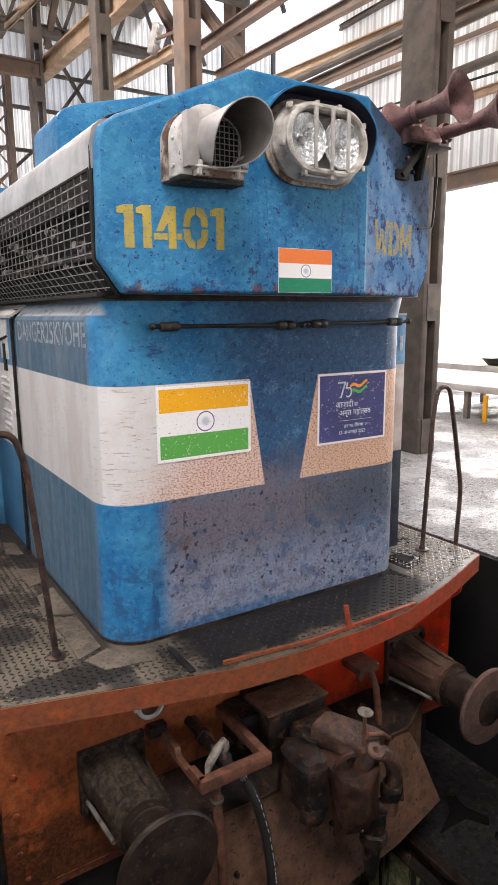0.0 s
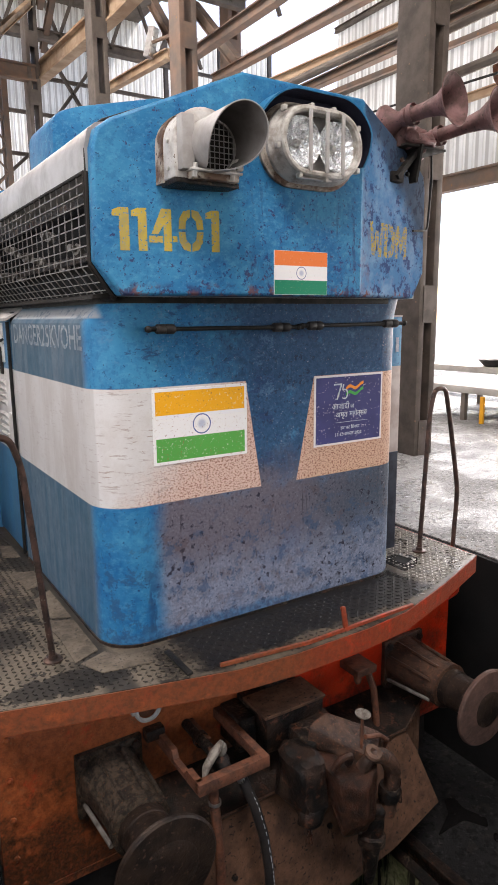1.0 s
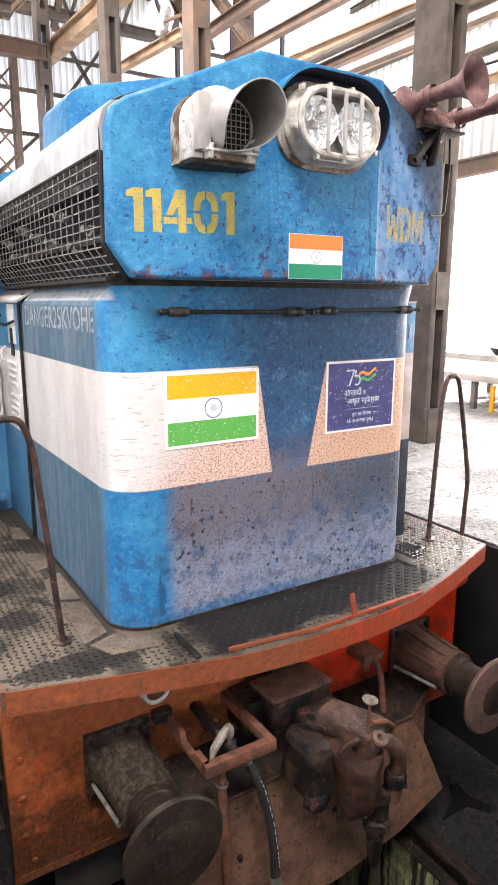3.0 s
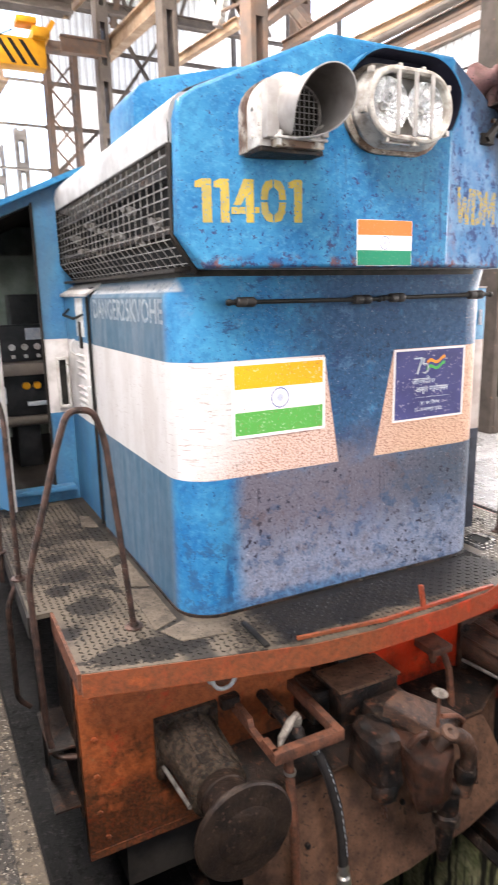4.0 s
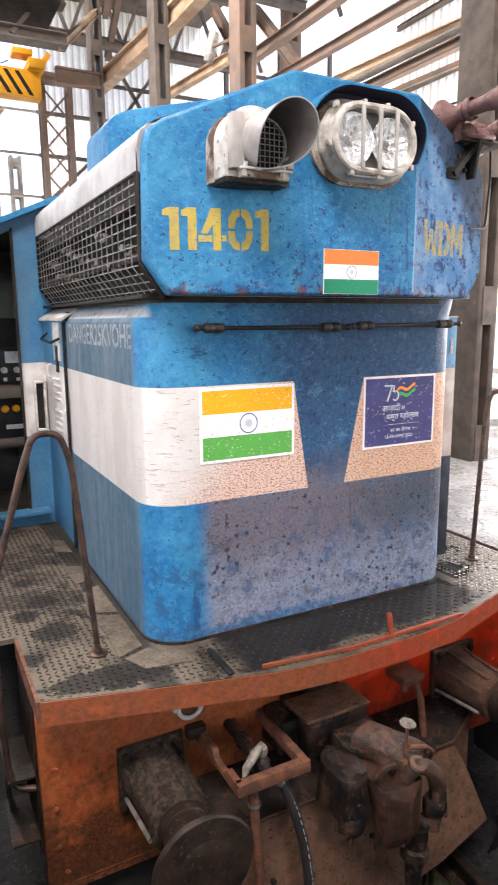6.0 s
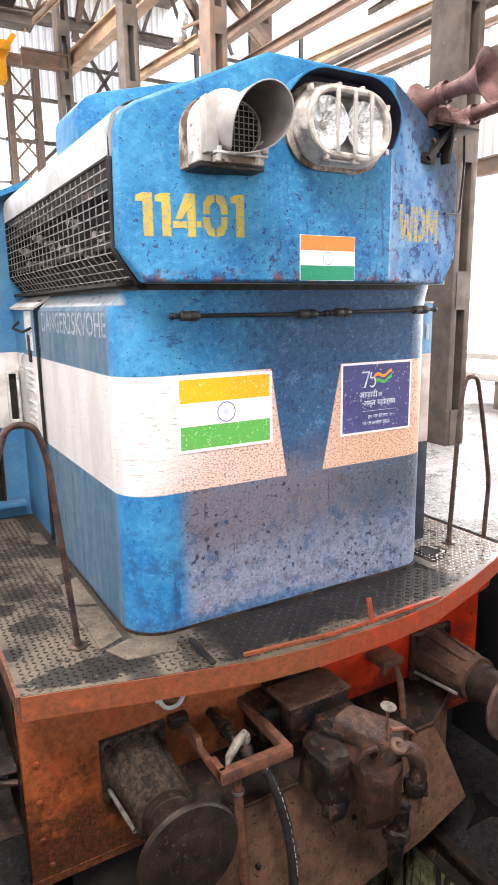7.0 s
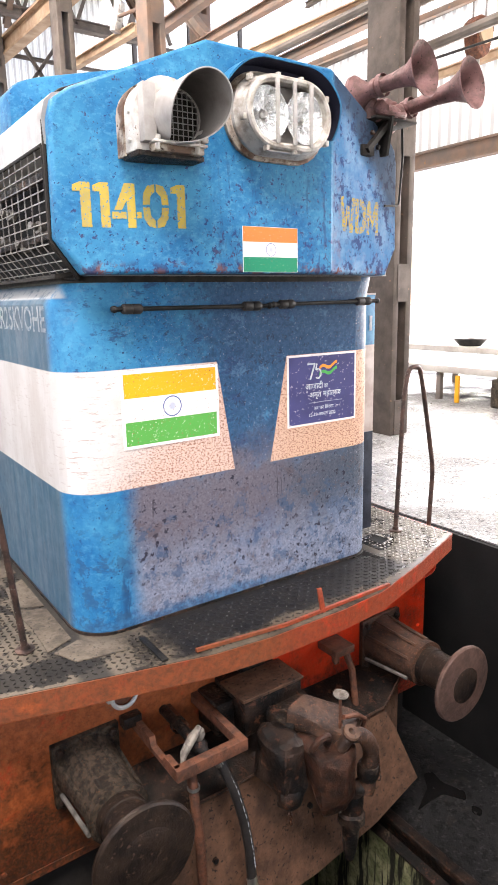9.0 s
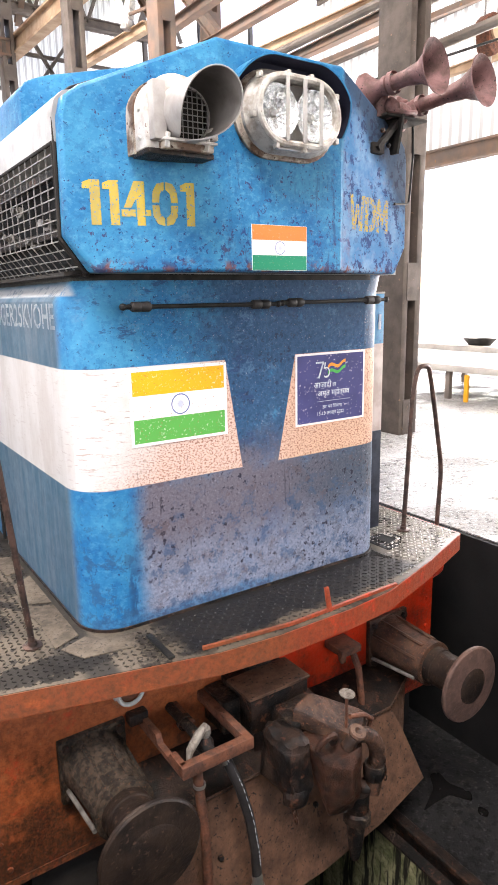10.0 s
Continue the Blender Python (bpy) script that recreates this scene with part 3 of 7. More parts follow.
M_CONC = concrete_material("gritty_walkway_concrete", (0.030, 0.026, 0.022), (0.013, 0.0115, 0.010), 0.50, 48, 0.35, 3.4)
M_KERB = concrete_material("walkway_kerb_concrete", (0.064, 0.052, 0.038), (0.028, 0.023, 0.018), 0.0, 40, 0.5, 2.6)
M_GRIT = plain("pale_grit", (0.22, 0.195, 0.16), (0.08, 0.068, 0.055), 40, 0.5)
M_PLASTER = concrete_material("old_wall_plaster", (0.24, 0.205, 0.165), (0.15, 0.125, 0.10), 0.0, 55)
M_BAY = concrete_material("wet_platform_concrete", (0.30, 0.295, 0.29), (0.20, 0.195, 0.19), 0.62, 40)
M_PIT = concrete_material("oil_black_floor", (0.017, 0.0165, 0.017), (0.009, 0.009, 0.0095), 0.2, 30, 0.05)
M_YARD = concrete_material("sunlit_dust", (0.58, 0.55, 0.50), (0.46, 0.43, 0.39), 0.0, 12)
M_PITWALL = drip_material()
M_YELLOW = plain("crane_yellow", (0.75, 0.36, 0.02), (0.62, 0.28, 0.02), 2, 0.45)
M_CHROME = reflector_material()
M_BRIGHT = flat_metal("bright_fitting", (0.62, 0.60, 0.57), 0.3, 0.9)
M_HOSE = plain("black_rubber_hose", (0.016, 0.015, 0.015), (0.035, 0.03, 0.028), 14, 0.5)
M_TEXTWHITE = plain("stencil_white", (0.58, 0.60, 0.62), (0.36, 0.42, 0.50), 20, 0.5, 0, 0.1, (0.16, 0.26, 0.38), 0.62)
M_TEXTDIM = plain("faded_stencil_white", (0.36, 0.385, 0.40), (0.17, 0.21, 0.25), 11, 0.5, 0, 0.1, (0.09, 0.16, 0.24), 0.56)
M_TEXTYELLOW = plain("stencil_yellow", (0.50, 0.37, 0.055), (0.36, 0.29, 0.09), 18, 0.5, 0, 0.1, (0.06, 0.20, 0.38), 0.585)
M_INTERIOR = plain("pale_green_cab_lining", (0.25, 0.29, 0.25), (0.15, 0.175, 0.15), 4, 0.6)
M_WOOD = plain("raw_plank", (0.26, 0.155, 0.08), (0.13, 0.078, 0.045), 6, 0.7)


# ---- mesh helpers ----
BASE = {}


def thing(name, at=(0, 0, 0), label="", category="", group="", kind=""):
    ob = new(name)
    ob.empty_display_size = 0.2
    ob.location = at
    BASE[ob] = Vector(at)
    return tagged(ob, label, category, group, kind)


def smooth(me, angle=35, flat=1e9):
    for p in me.polygons:
        p.use_smooth = p.area < flat
    limit = radians(angle)
    bm = bmesh.new()
    bm.from_mesh(me)
    for e in bm.edges:
        if len(e.link_faces) == 2 and e.calc_face_angle(0) > limit:
            e.smooth = False
    bm.to_mesh(me)
    bm.free()


def part(name, bm, material, parent=None, label="", soft=True, flat=1e9):
    """Links a bmesh, given in world coordinates, as one mesh object under a thing or a part."""
    bmesh.ops.recalc_face_normals(bm, faces=bm.faces)
    base = BASE.get(parent, Vector((0, 0, 0)))
    bm.transform(Matrix.Translation(-base))
    me = bpy.data.meshes.new(name)
    bm.to_mesh(me)
    bm.free()
    if soft:
        smooth(me, 35, flat)
    me.materials.append(material)
    ob = new(name, me)
    if parent:
        ob.parent = parent
    BASE[ob] = base
    return tagged(ob, label)


def solid(name, bm, material, label, category, group="", kind=""):
    """A thing that is one mesh; its origin lies at the middle of its foot."""
    pts = [v.co for v in bm.verts]
    at = Vector(((min(p.x for p in pts) + max(p.x for p in pts)) / 2, (min(p.y for p in pts) + max(p.y for p in pts)) / 2, min(p.z for p in pts)))
    bmesh.ops.recalc_face_normals(bm, faces=bm.faces)
    bm.transform(Matrix.Translation(-at))
    me = bpy.data.meshes.new(name)
    bm.to_mesh(me)
    bm.free()
    smooth(me)
    me.materials.append(material)
    ob = new(name, me)
    ob.location = at
    BASE[ob] = at
    return tagged(ob, label, category, group, kind)


def box(x0, x1, y0, y1, z0, z1, bevel=0.0, bm=None, m=None):
    out = bm or bmesh.new()
    one = bmesh.new()
    bmesh.ops.create_cube(one, size=1, matrix=Matrix.LocRotScale(((x0 + x1) / 2, (y0 + y1) / 2, (z0 + z1) / 2), None, (abs(x1 - x0), abs(y1 - y0), abs(z1 - z0))))
    if bevel:
        bmesh.ops.bevel(one, geom=one.edges[:], offset=bevel, segments=2, profile=0.5, affect="EDGES")
    if m:
        one.transform(m)
    return join(out, one)


def join(out, one):
    me = bpy.data.meshes.new("scrap")
    one.to_mesh(me)
    one.free()
    out.from_mesh(me)
    bpy.data.meshes.remove(me)
    return out


def prism(points, lo, hi, axis="y", bevel=0.0, bm=None, segments=2):
    """A closed outline pushed along an axis. Points are (x, z) for y, (y, z) for x, (x, y) for z."""
    out = bm or bmesh.new()
    one = bmesh.new()

    def at(p, d):
        return {"y": (p[0], d, p[1]), "x": (d, p[0], p[1]), "z": (p[0], p[1], d)}[axis]

    a = [one.verts.new(at(p, lo)) for p in points]
    b = [one.verts.new(at(p, hi)) for p in points]
    one.faces.new(a)
    one.faces.new(b[::-1])
    for i in range(len(a)):
        j = (i + 1) % len(a)
        one.faces.new((a[i], b[i], b[j], a[j]))
    bmesh.ops.recalc_face_normals(one, faces=one.faces)
    if bevel:
        bmesh.ops.bevel(one, geom=one.edges[:], offset=bevel, segments=segments, profile=0.5, affect="EDGES")
    return join(out, one)


def tube(path, r, sides=10, bm=None, closed=False, caps=True):
    """A round bar along a path of points; r is one radius or one for each point."""
    out = bm or bmesh.new()
    pts = [Vector(p) for p in path]
    radii = r if isinstance(r, (list, tuple)) else [r] * len(pts)
    rings, up = [], None
    for i, p in enumerate(pts):
        if closed:
            t = (pts[(i + 1) % len(pts)] - pts[i - 1]).normalized()
        else:
            t = (pts[min(i + 1, len(pts) - 1)] - pts[max(i - 1, 0)]).normalized()
        if up is None:
            up = t.orthogonal().normalized()
        up = (up - t * up.dot(t)).normalized()
        side = t.cross(up)
        rings.append([out.verts.new(p + radii[i] * (math.cos(2 * math.pi * k / sides) * up + math.sin(2 * math.pi * k / sides) * side)) for k in range(sides)])
    n = len(rings)
    for i in range(n if closed else n - 1):
        a, b = rings[i], rings[(i + 1) % n]
        for k in range(sides):
            out.faces.new((a[k], a[(k + 1) % sides], b[(k + 1) % sides], b[k]))
    if caps and not closed:
        out.faces.new(rings[0][::-1])
        out.faces.new(rings[-1])
    return out


def arc(points, radius=0.06, steps=5):
    """A path with its corners rounded."""
    pts = [Vector(p) for p in points]
    out = [pts[0]]
    for a, b, c in zip(pts, pts[1:], pts[2:]):
        d1, d2 = (a - b), (c - b)
        r = min(radius, d1.length * 0.45, d2.length * 0.45)
        p, q = b + d1.normalized() * r, b + d2.normalized() * r
        for s in range(steps + 1):
            t = s / steps
            out.append((1 - t) ** 2 * p + 2 * t * (1 - t) * b + t * t * q)
    return out + [pts[-1]]


def lathe(profile, m, sides=28, bm=None):
    """A profile of (radius, length) turned round its axis; m places it, its length along local z."""
    out = bm or bmesh.new()
    rings = []
    for r, z in profile:
        if r < 1e-5:
            rings.append([out.verts.new(m @ Vector((0, 0, z)))])
        else:
            rings.append([out.verts.new(m @ Vector((r * math.cos(2 * math.pi * k / sides), r * math.sin(2 * math.pi * k / sides), z))) for k in range(sides)])
    for a, b in zip(rings, rings[1:]):
        for k in range(sides):
            j = (k + 1) % sides
            if len(a) == 1 and len(b) > 1:
                out.faces.new((a[0], b[k], b[j]))
            elif len(b) == 1 and len(a) > 1:
                out.faces.new((a[k], b[0], a[j]))
            elif len(a) > 1:
                out.faces.new((a[k], a[j], b[j], b[k]))
    return out


def toward(at, direction):
    """A pose at a place whose local z points along a direction."""
    return Matrix.Translation(at) @ Vector(direction).to_track_quat("Z", "Y").to_matrix().to_4x4()


def bolt(at, direction, r=0.012, h=0.012, bm=None):
    return lathe([(0, 0), (r, 0), (r, h), (r * 0.7, h * 1.25), (0, h * 1.25)], toward(at, direction), 6, bm)


def facing(at, across, up=(0, 0, 1)):
    """A pose at a place whose local x runs along across and local y along up."""
    x = Vector(across).normalized()
    y = (Vector(up) - x * x.dot(Vector(up))).normalized()
    z = x.cross(y)
    return Matrix.Translation(at) @ Matrix((x, y, z)).transposed().to_4x4()


# ---- the large structure: platforms, track, pit, shed ----
def slab(name, bm, material, label, category="floor"):
    ob = solid(name, bm, material, label, category, kind="structure")
    return ob


def edge(y, out=0.0):
    """The walkway's edge, which closes slowly on the track."""
    return -1.795 - 0.0137 * y + out


def beside(inner, outer):
    return [(edge(-14, inner) if inner is not None else -7.5, -14), (edge(-14, outer), -14), (edge(26, outer), 26), (edge(26, inner) if inner is not None else -7.5, 26)]


slab("floor_walkway", prism(beside(None, -0.075), 0.2, 1.6, "z"), M_CONC, "gritty dark concrete walkway beside the track")
slab("trim_kerb_walkway", prism(beside(-0.075, 0.0), 0.2, 1.604, "z", 0.008), M_KERB, "chipped pale concrete kerb of the walkway", "kerb")
slab("floor_platform", box(1.82, 16.0, -14, 26, 0.2, 1.6), M_BAY, "wet pale concrete platform in the bright bay")
slab("ground_track_bed", box(0.90, 1.82, -14, 26, -0.25, -0.012), M_PIT, "oil-black floor beside the rail", "ground")
slab("ground_track_bed_walkway", box(-2.2, -0.90, -14, 26, -0.25, -0.012), M_PIT, "oil-black floor beside the rail", "ground")
slab("wall_platform_face", box(1.775, 1.818, -14, 26, -0.012, 1.592), M_VOID, "near-black side wall of the platform", "wall")
slab("wall_walkway_face", prism(beside(0.0, 0.02), -0.012, 1.5, "z"), M_VOID, "near-black side wall of the walkway", "wall")
slab("wall_pit_far", box(0.80, 0.90, -14, 26, -1.5, -0.16), M_PITWALL, "mossy limewashed wall of the inspection pit", "wall")
slab("wall_pit_near", box(-0.90, -0.80, -14, 26, -1.5, -0.16), M_PITWALL, "mossy limewashed wall of the inspection pit", "wall")
slab("floor_pit", box(-0.80, 0.80, -14, 26, -1.6, -1.5), M_PIT, "oil-black floor of the inspection pit")


def rail_track(x):
    s = [(-0.07, -0.16), (0.07, -0.16), (0.07, -0.145), (0.012, -0.125), (0.012, -0.05), (0.036, -0.04), (0.036, -0.006), (0.03, 0.0), (-0.03, 0.0), (-0.036, -0.006), (-0.036, -0.04), (-0.012, -0.05), (-0.012, -0.125), (-0.07, -0.145)]
    return solid("rail", prism([(x + p, q) for p, q in s], -14, 26), M_GREASE, "worn dark steel rail along the inspection pit", "rail", "track rails", "structure")


rail_track(0.866), rail_track(-0.866)


def corrugated(x0, y0, x1, y1, z0, z1, pitch=0.25, depth=0.04):
    """A ribbed sheet between two plan points."""
    bm = bmesh.new()
    a, b = Vector((x0, y0, 0)), Vector((x1, y1, 0))
    along = (b - a).normalized()
    off = Vector((-along.y, along.x, 0))
    n = int((b - a).length / pitch)
    prev = None
    for i in range(n):
        for f, d in ((0.0, 0), (0.62, 0), (0.72, 1), (0.90, 1)):
            p = a + along * (i + f) * pitch + off * depth * d
            v = (bm.verts.new((p.x, p.y, z0)), bm.verts.new((p.x, p.y, z1)))
            if prev:
                bm.faces.new((prev[0], v[0], v[1], prev[1]))
            prev = v
    v = (bm.verts.new((b.x, b.y, z0)), bm.verts.new((b.x, b.y, z1)))
    bm.faces.new((prev[0], v[0], v[1], prev[1]))
    return bm


XW, YW = 9.6, 24.0
def sheet_wall(name, x0, y0, x1, y1, z0, z1, label, material):
    """A wall of ribbed sheets, one metre wide each, that share one mesh."""
    wall = thing(name, (x0, y0, z0), label, "wall", "", "structure")
    along = (Vector((x1, y1, 0)) - Vector((x0, y0, 0))).normalized()
    first = part("sheet", corrugated(x0, y0, x0 + along.x * 1.001, y0 + along.y * 1.001, z0, z1), material, wall)
    for k in range(1, int(math.hypot(x1 - x0, y1 - y0))):
        ob = first.copy()
        scene.collection.objects.link(ob)
        ob.parent = wall
        ob.location = along * k
    return wall


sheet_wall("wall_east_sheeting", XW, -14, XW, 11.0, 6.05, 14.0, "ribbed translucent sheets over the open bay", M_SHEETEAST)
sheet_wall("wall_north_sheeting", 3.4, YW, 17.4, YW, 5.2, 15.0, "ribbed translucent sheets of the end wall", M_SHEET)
# out of view: openings are left for the added west lamps
west = bmesh.new()
box(-7.7, -7.5, -14, -7.0, 0.2, 15, 0, west)
box(-7.7, -7.5, 1.8, 3.6, 0.2, 15, 0, west)
for a, b in ((-7.0, 1.8), (3.6, 15.6)):
    box(-7.7, -7.5, a, b, 0.2, 2.4, 0, west)
    box(-7.7, -7.5, a, b, 7.2, 15, 0, west)
box(-7.7, -7.5, 15.6, 26, 0.2, 15, 0, west)
slab("wall_west", west, M_PLASTER, "unseen plastered side wall, two openings added for the west lamps", "wall")
# out of view: added to hold back sky light from behind
south = bmesh.new()
box(-7.7, -5.0, -14.2, -14, 0.2, 15, 0, south)
box(5.0, 16.0, -14.2, -14, 0.2, 15, 0, south)
box(-5.0, 5.0, -14.2, -14, 7.0, 15, 0, south)
slab("wall_south", south, M_PLASTER, "unseen plastered end wall added to cut sky light, open at the track", "wall")
slab("ceiling", box(-9, XW + 0.4, -14, 26, 15.0, 15.15), M_STEELGREY, "dark shed roof sheeting", "ceiling")
slab("ground", box(-300, 300, -300, 300, -1.8, -1.62), M_YARD, "pale sunlit ground outside the shed", "ground")
slab("ground_yard", box(16.0, 60, -40, 60, -1.6, 1.35), M_YARD, "bright dusty yard outside the open bay", "ground")
slab("ground_yard_far", box(-60, 60, 26.2, 90, -1.6, 1.0), M_YARD, "bright dusty yard past the end wall", "ground")


# ---- locomotive ----
loco = thing("locomotive", (0, 6.0, 0), "blue and white shunting locomotive with orange headstock, worn paint", "locomotive")


def rounded(points, r, steps=6, which=None):
    """A plan outline with the corners in which rounded."""
    out = []
    n = len(points)
    for i, b in enumerate(points):
        a, c = Vector(points[i - 1]), Vector(points[(i + 1) % n])
        b = Vector(b)
        if which is not None and i not in which:
            out.append(tuple(b))
            continue
        p, q = b + (a - b).normalized() * r, b + (c - b).normalized() * r
        for s in range(steps + 1):
            ang = s / steps
            # quarter curve between the two tangent points
            w = math.tan(math.pi / 8)
            h1, h2 = p + (b - p) * (4 / 3 * w), q + (b - q) * (4 / 3 * w)
            u = 1 - ang
            out.append(tuple(u ** 3 * p + 3 * u * u * ang * h1 + 3 * u * ang * ang * h2 + ang ** 3 * q))
    return out


def lower_hood():
    bm = bmesh.new()
    rings = []
    for z, inset in ((1.70, 0.0), (1.74, 0.0), (2.2, 0.0), (2.7, 0.0), (3.20, 0.0), (3.235, 0.004), (3.262, 0.022), (3.345, 0.10)):
        k = 0.935
        ring = rounded([(-k + inset, 1.52), (-k + inset, 0.0), (k, 0.0), (k, 1.52)], 0.19 - inset * 0.5, 8, (1, 2))
        rings.append([bm.verts.new((*p, z)) for p in ring])
    for a, b in zip(rings, rings[1:]):
        for i in range(len(a)):
            j = (i + 1) % len(a)
            bm.faces.new((a[i], a[j], b[j], b[i]))
    bm.faces.new(rings[-1])
    bm.faces.new(rings[0][::-1])
    return part("lower_hood", bm, M_LOWER, loco, "blue hood with a broken white band, chalked and flecked", flat=0.03)


hood = lower_hood()
skirt = rounded([(-0.942, 1.5), (-0.942, -0.007), (0.942, -0.007), (0.942, 1.5)], 0.196, 8, (1, 2))
part("hood_seal", prism(skirt, 1.699, 1.714, "z"), M_GREASE, loco, "black sealing bead round the hood's foot")

# added black strip draws the shadow line under the upper hood
lip = rounded([(-0.86, 1.5), (-0.86, -0.006), (0.90, -0.006), (0.90, 1.5)], 0.16, 8, (1, 2))
part("hood_joint_shade", prism(lip, 3.318, 3.346, "z"), M_BLACK, loco, "black strip painted as the shade between the hoods")

# upper hood: front plate with three facets, profile seen from the front
KX, KZ, SX, SZ = 0.33, 4.245, 0.93, 3.99
YC, YO = -0.26, -0.10


def upper_front():
    """Folded front plate, its outer edge rounded back."""
    cols = {}
    bm = bmesh.new()

    def plane(x):
        return YC if abs(x) <= KX else YC + (abs(x) - KX) / (SX - KX) * (YO - YC)

    outline = [(-0.845, 3.345), (-0.945, 3.485), (-0.935, SZ - 0.07), (-0.915, SZ), (-0.86, SZ + 0.04), (-KX, KZ), (KX, KZ), (0.86, SZ + 0.04), (0.915, SZ), (0.935, SZ - 0.07), (0.945, 3.485), (0.845, 3.345), (KX, 3.345), (-KX, 3.345)]
    front = [bm.verts.new((x, plane(x), z)) for x, z in outline]
    back = [bm.verts.new((x, plane(x) + 0.06 if abs(x) < 0.8 else YO + 0.05, z)) for x, z in outline]
    n = len(outline)
    for i in range(n):
        j = (i + 1) % n
        bm.faces.new((front[i], back[i], back[j], front[j]))
    idx = {"l": [13, 0, 1, 2, 3, 4, 5], "c": [12, 13, 5, 6], "r": [6, 7, 8, 9, 10, 11, 12]}
    for f in idx.values():
        bm.faces.new([front[i] for i in f])
        bm.faces.new([back[i] for i in f][::-1])
    bmesh.ops.recalc_face_normals(bm, faces=bm.faces)
    rim = [e for e in bm.edges if any(v in front for v in e.verts) and len(e.link_faces) == 2 and e.calc_face_angle(0) > 0.9]
    bmesh.ops.bevel(bm, geom=rim, offset=0.014, segments=3, profile=0.5, affect="EDGES")
    return part("front_plate", bm, M_UPPER, loco, "folded blue front plate, chipped", flat=0.03)


upper_front()
# roof and inside of the upper hood
body = [(-0.80, 3.345), (-0.80, 3.80), (-0.945, 3.835), (-0.948, 3.93), (-0.935, 3.985), (-0.90, 4.02), (-0.84, 4.035), (-KX, KZ - 0.02), (KX, KZ - 0.02), (0.84, 4.02), (0.92, 3.95), (0.925, 3.345)]
part("roof_shell", prism(body, -0.05, 2.30, "y"), M_SILVER, loco, "aluminium-painted roof shell")
part("roof_crown", prism([(-0.80, 4.052), (-KX, KZ - 0.018), (KX, KZ - 0.018), (0.80, 4.04), (0.80, 4.052), (KX, KZ - 0.006), (-KX, KZ - 0.006), (-0.80, 4.064)], -0.045, 0.70, "y"), M_UPPER, loco, "blue roof crown")
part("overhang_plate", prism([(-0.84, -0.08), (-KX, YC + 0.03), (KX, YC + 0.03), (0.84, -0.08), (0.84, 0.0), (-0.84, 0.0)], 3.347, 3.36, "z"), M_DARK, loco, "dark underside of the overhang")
# shade inside the grille is painted in as a black core
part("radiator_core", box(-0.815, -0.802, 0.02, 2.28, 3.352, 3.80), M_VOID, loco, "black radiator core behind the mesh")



# side grille
def grille():
    def section(s):
        """Place on the bent screen: s metres down from its top edge."""
        top, bend = 3.835, 3.47
        if s <= top - bend:
            return (-0.945, top - s)
        d = s - (top - bend)
        return (-0.945 + d * 0.62, bend - d * 0.785)

    length = 3.835 - 3.47 + 0.165
    frame_bm = bmesh.new()
    for y in (-0.02, 2.27):
        tube([(section(s)[0], y, section(s)[1]) for s in (0, 0.37, 0.38, length)], 0.008, 6, frame_bm)
    tube([(*section(0), 0)[:1] + (y,) + section(0)[1:] for y in (-0.02, 2.27)], 0.008, 6, frame_bm)
    tube([(section(length)[0], y, section(length)[1]) for y in (-0.02, 2.27)], 0.014, 6, frame_bm)
    screen = part("grille_frame", frame_bm, M_DARK, loco, "grey grille frame")
    wires = bmesh.new()
    for i in range(25):
        y = -0.02 + 2.29 * i / 24
        tube([(section(s)[0], y, section(s)[1]) for s in (0, 0.365, 0.385, length)], 0.0034, 4, wires)
    for k in range(1, 13):
        s = length * k / 13
        tube([(section(s)[0] - 0.004, -0.02, section(s)[1]), (section(s)[0] - 0.004, 2.27, section(s)[1])], 0.0032, 4, wires)
    # added black plate keeps the grille's far end dark
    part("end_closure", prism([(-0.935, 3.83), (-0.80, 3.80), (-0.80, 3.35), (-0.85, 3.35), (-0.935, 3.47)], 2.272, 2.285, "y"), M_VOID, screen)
    part("wire_mesh", wires, M_MESH, screen, "dusty square wire mesh")
    bars = bmesh.new()
    for z in (3.735, 3.50):
        box(-0.90, -0.88, 0.0, 2.27, z, z + 0.035, 0, bars)
    part("radiator_pipe", bars, M_GREASE, screen, "dusty pipes behind the mesh")
    for y, z in ((0.32, 3.56), (0.75, 3.66), (0.95, 3.55), (1.25, 3.60), (1.55, 3.66), (1.75, 3.52), (2.0, 3.62), (0.55, 3.50), (1.4, 3.50)):
        part("clamp", lathe([(0, 0), (0.028, 0), (0.028, 0.03), (0.016, 0.035), (0.016, 0.07), (0, 0.07)], toward((-0.86, y, z), (-1, -0.4, 0.2)), 8), M_MESH, screen)


grille()
part("sill_ledge", prism([(-0.93, 3.335), (-0.80, 3.35), (-0.80, 3.37), (-0.93, 3.352)], 0.0, 2.28, "y"), M_DARK, loco)


def hatch():
    pts = rounded([(-0.86, 3.98), (-0.855, 4.235), (-0.74, 4.285), (-0.27, 4.40), (0.27, 4.40), (0.74, 4.285), (0.855, 4.235), (0.86, 3.98)], 0.05, 5, (1, 2, 3, 4, 5, 6))
    part("roof_hatch", prism(pts, 0.66, 1.10, "y", 0.012), M_UPPER, loco, "blue raised roof housing")


hatch()
seam = [(-0.852, 3.345), (-0.950, 3.482), (-0.941, SZ - 0.07), (-0.92, SZ + 0.002), (-0.864, SZ + 0.044), (-KX, KZ + 0.005)]
part("edge_seam", tube([(x, YO + 0.058, z) for x, z in seam], 0.008, 6), M_DARK, loco, "sooty seam behind the front plate")

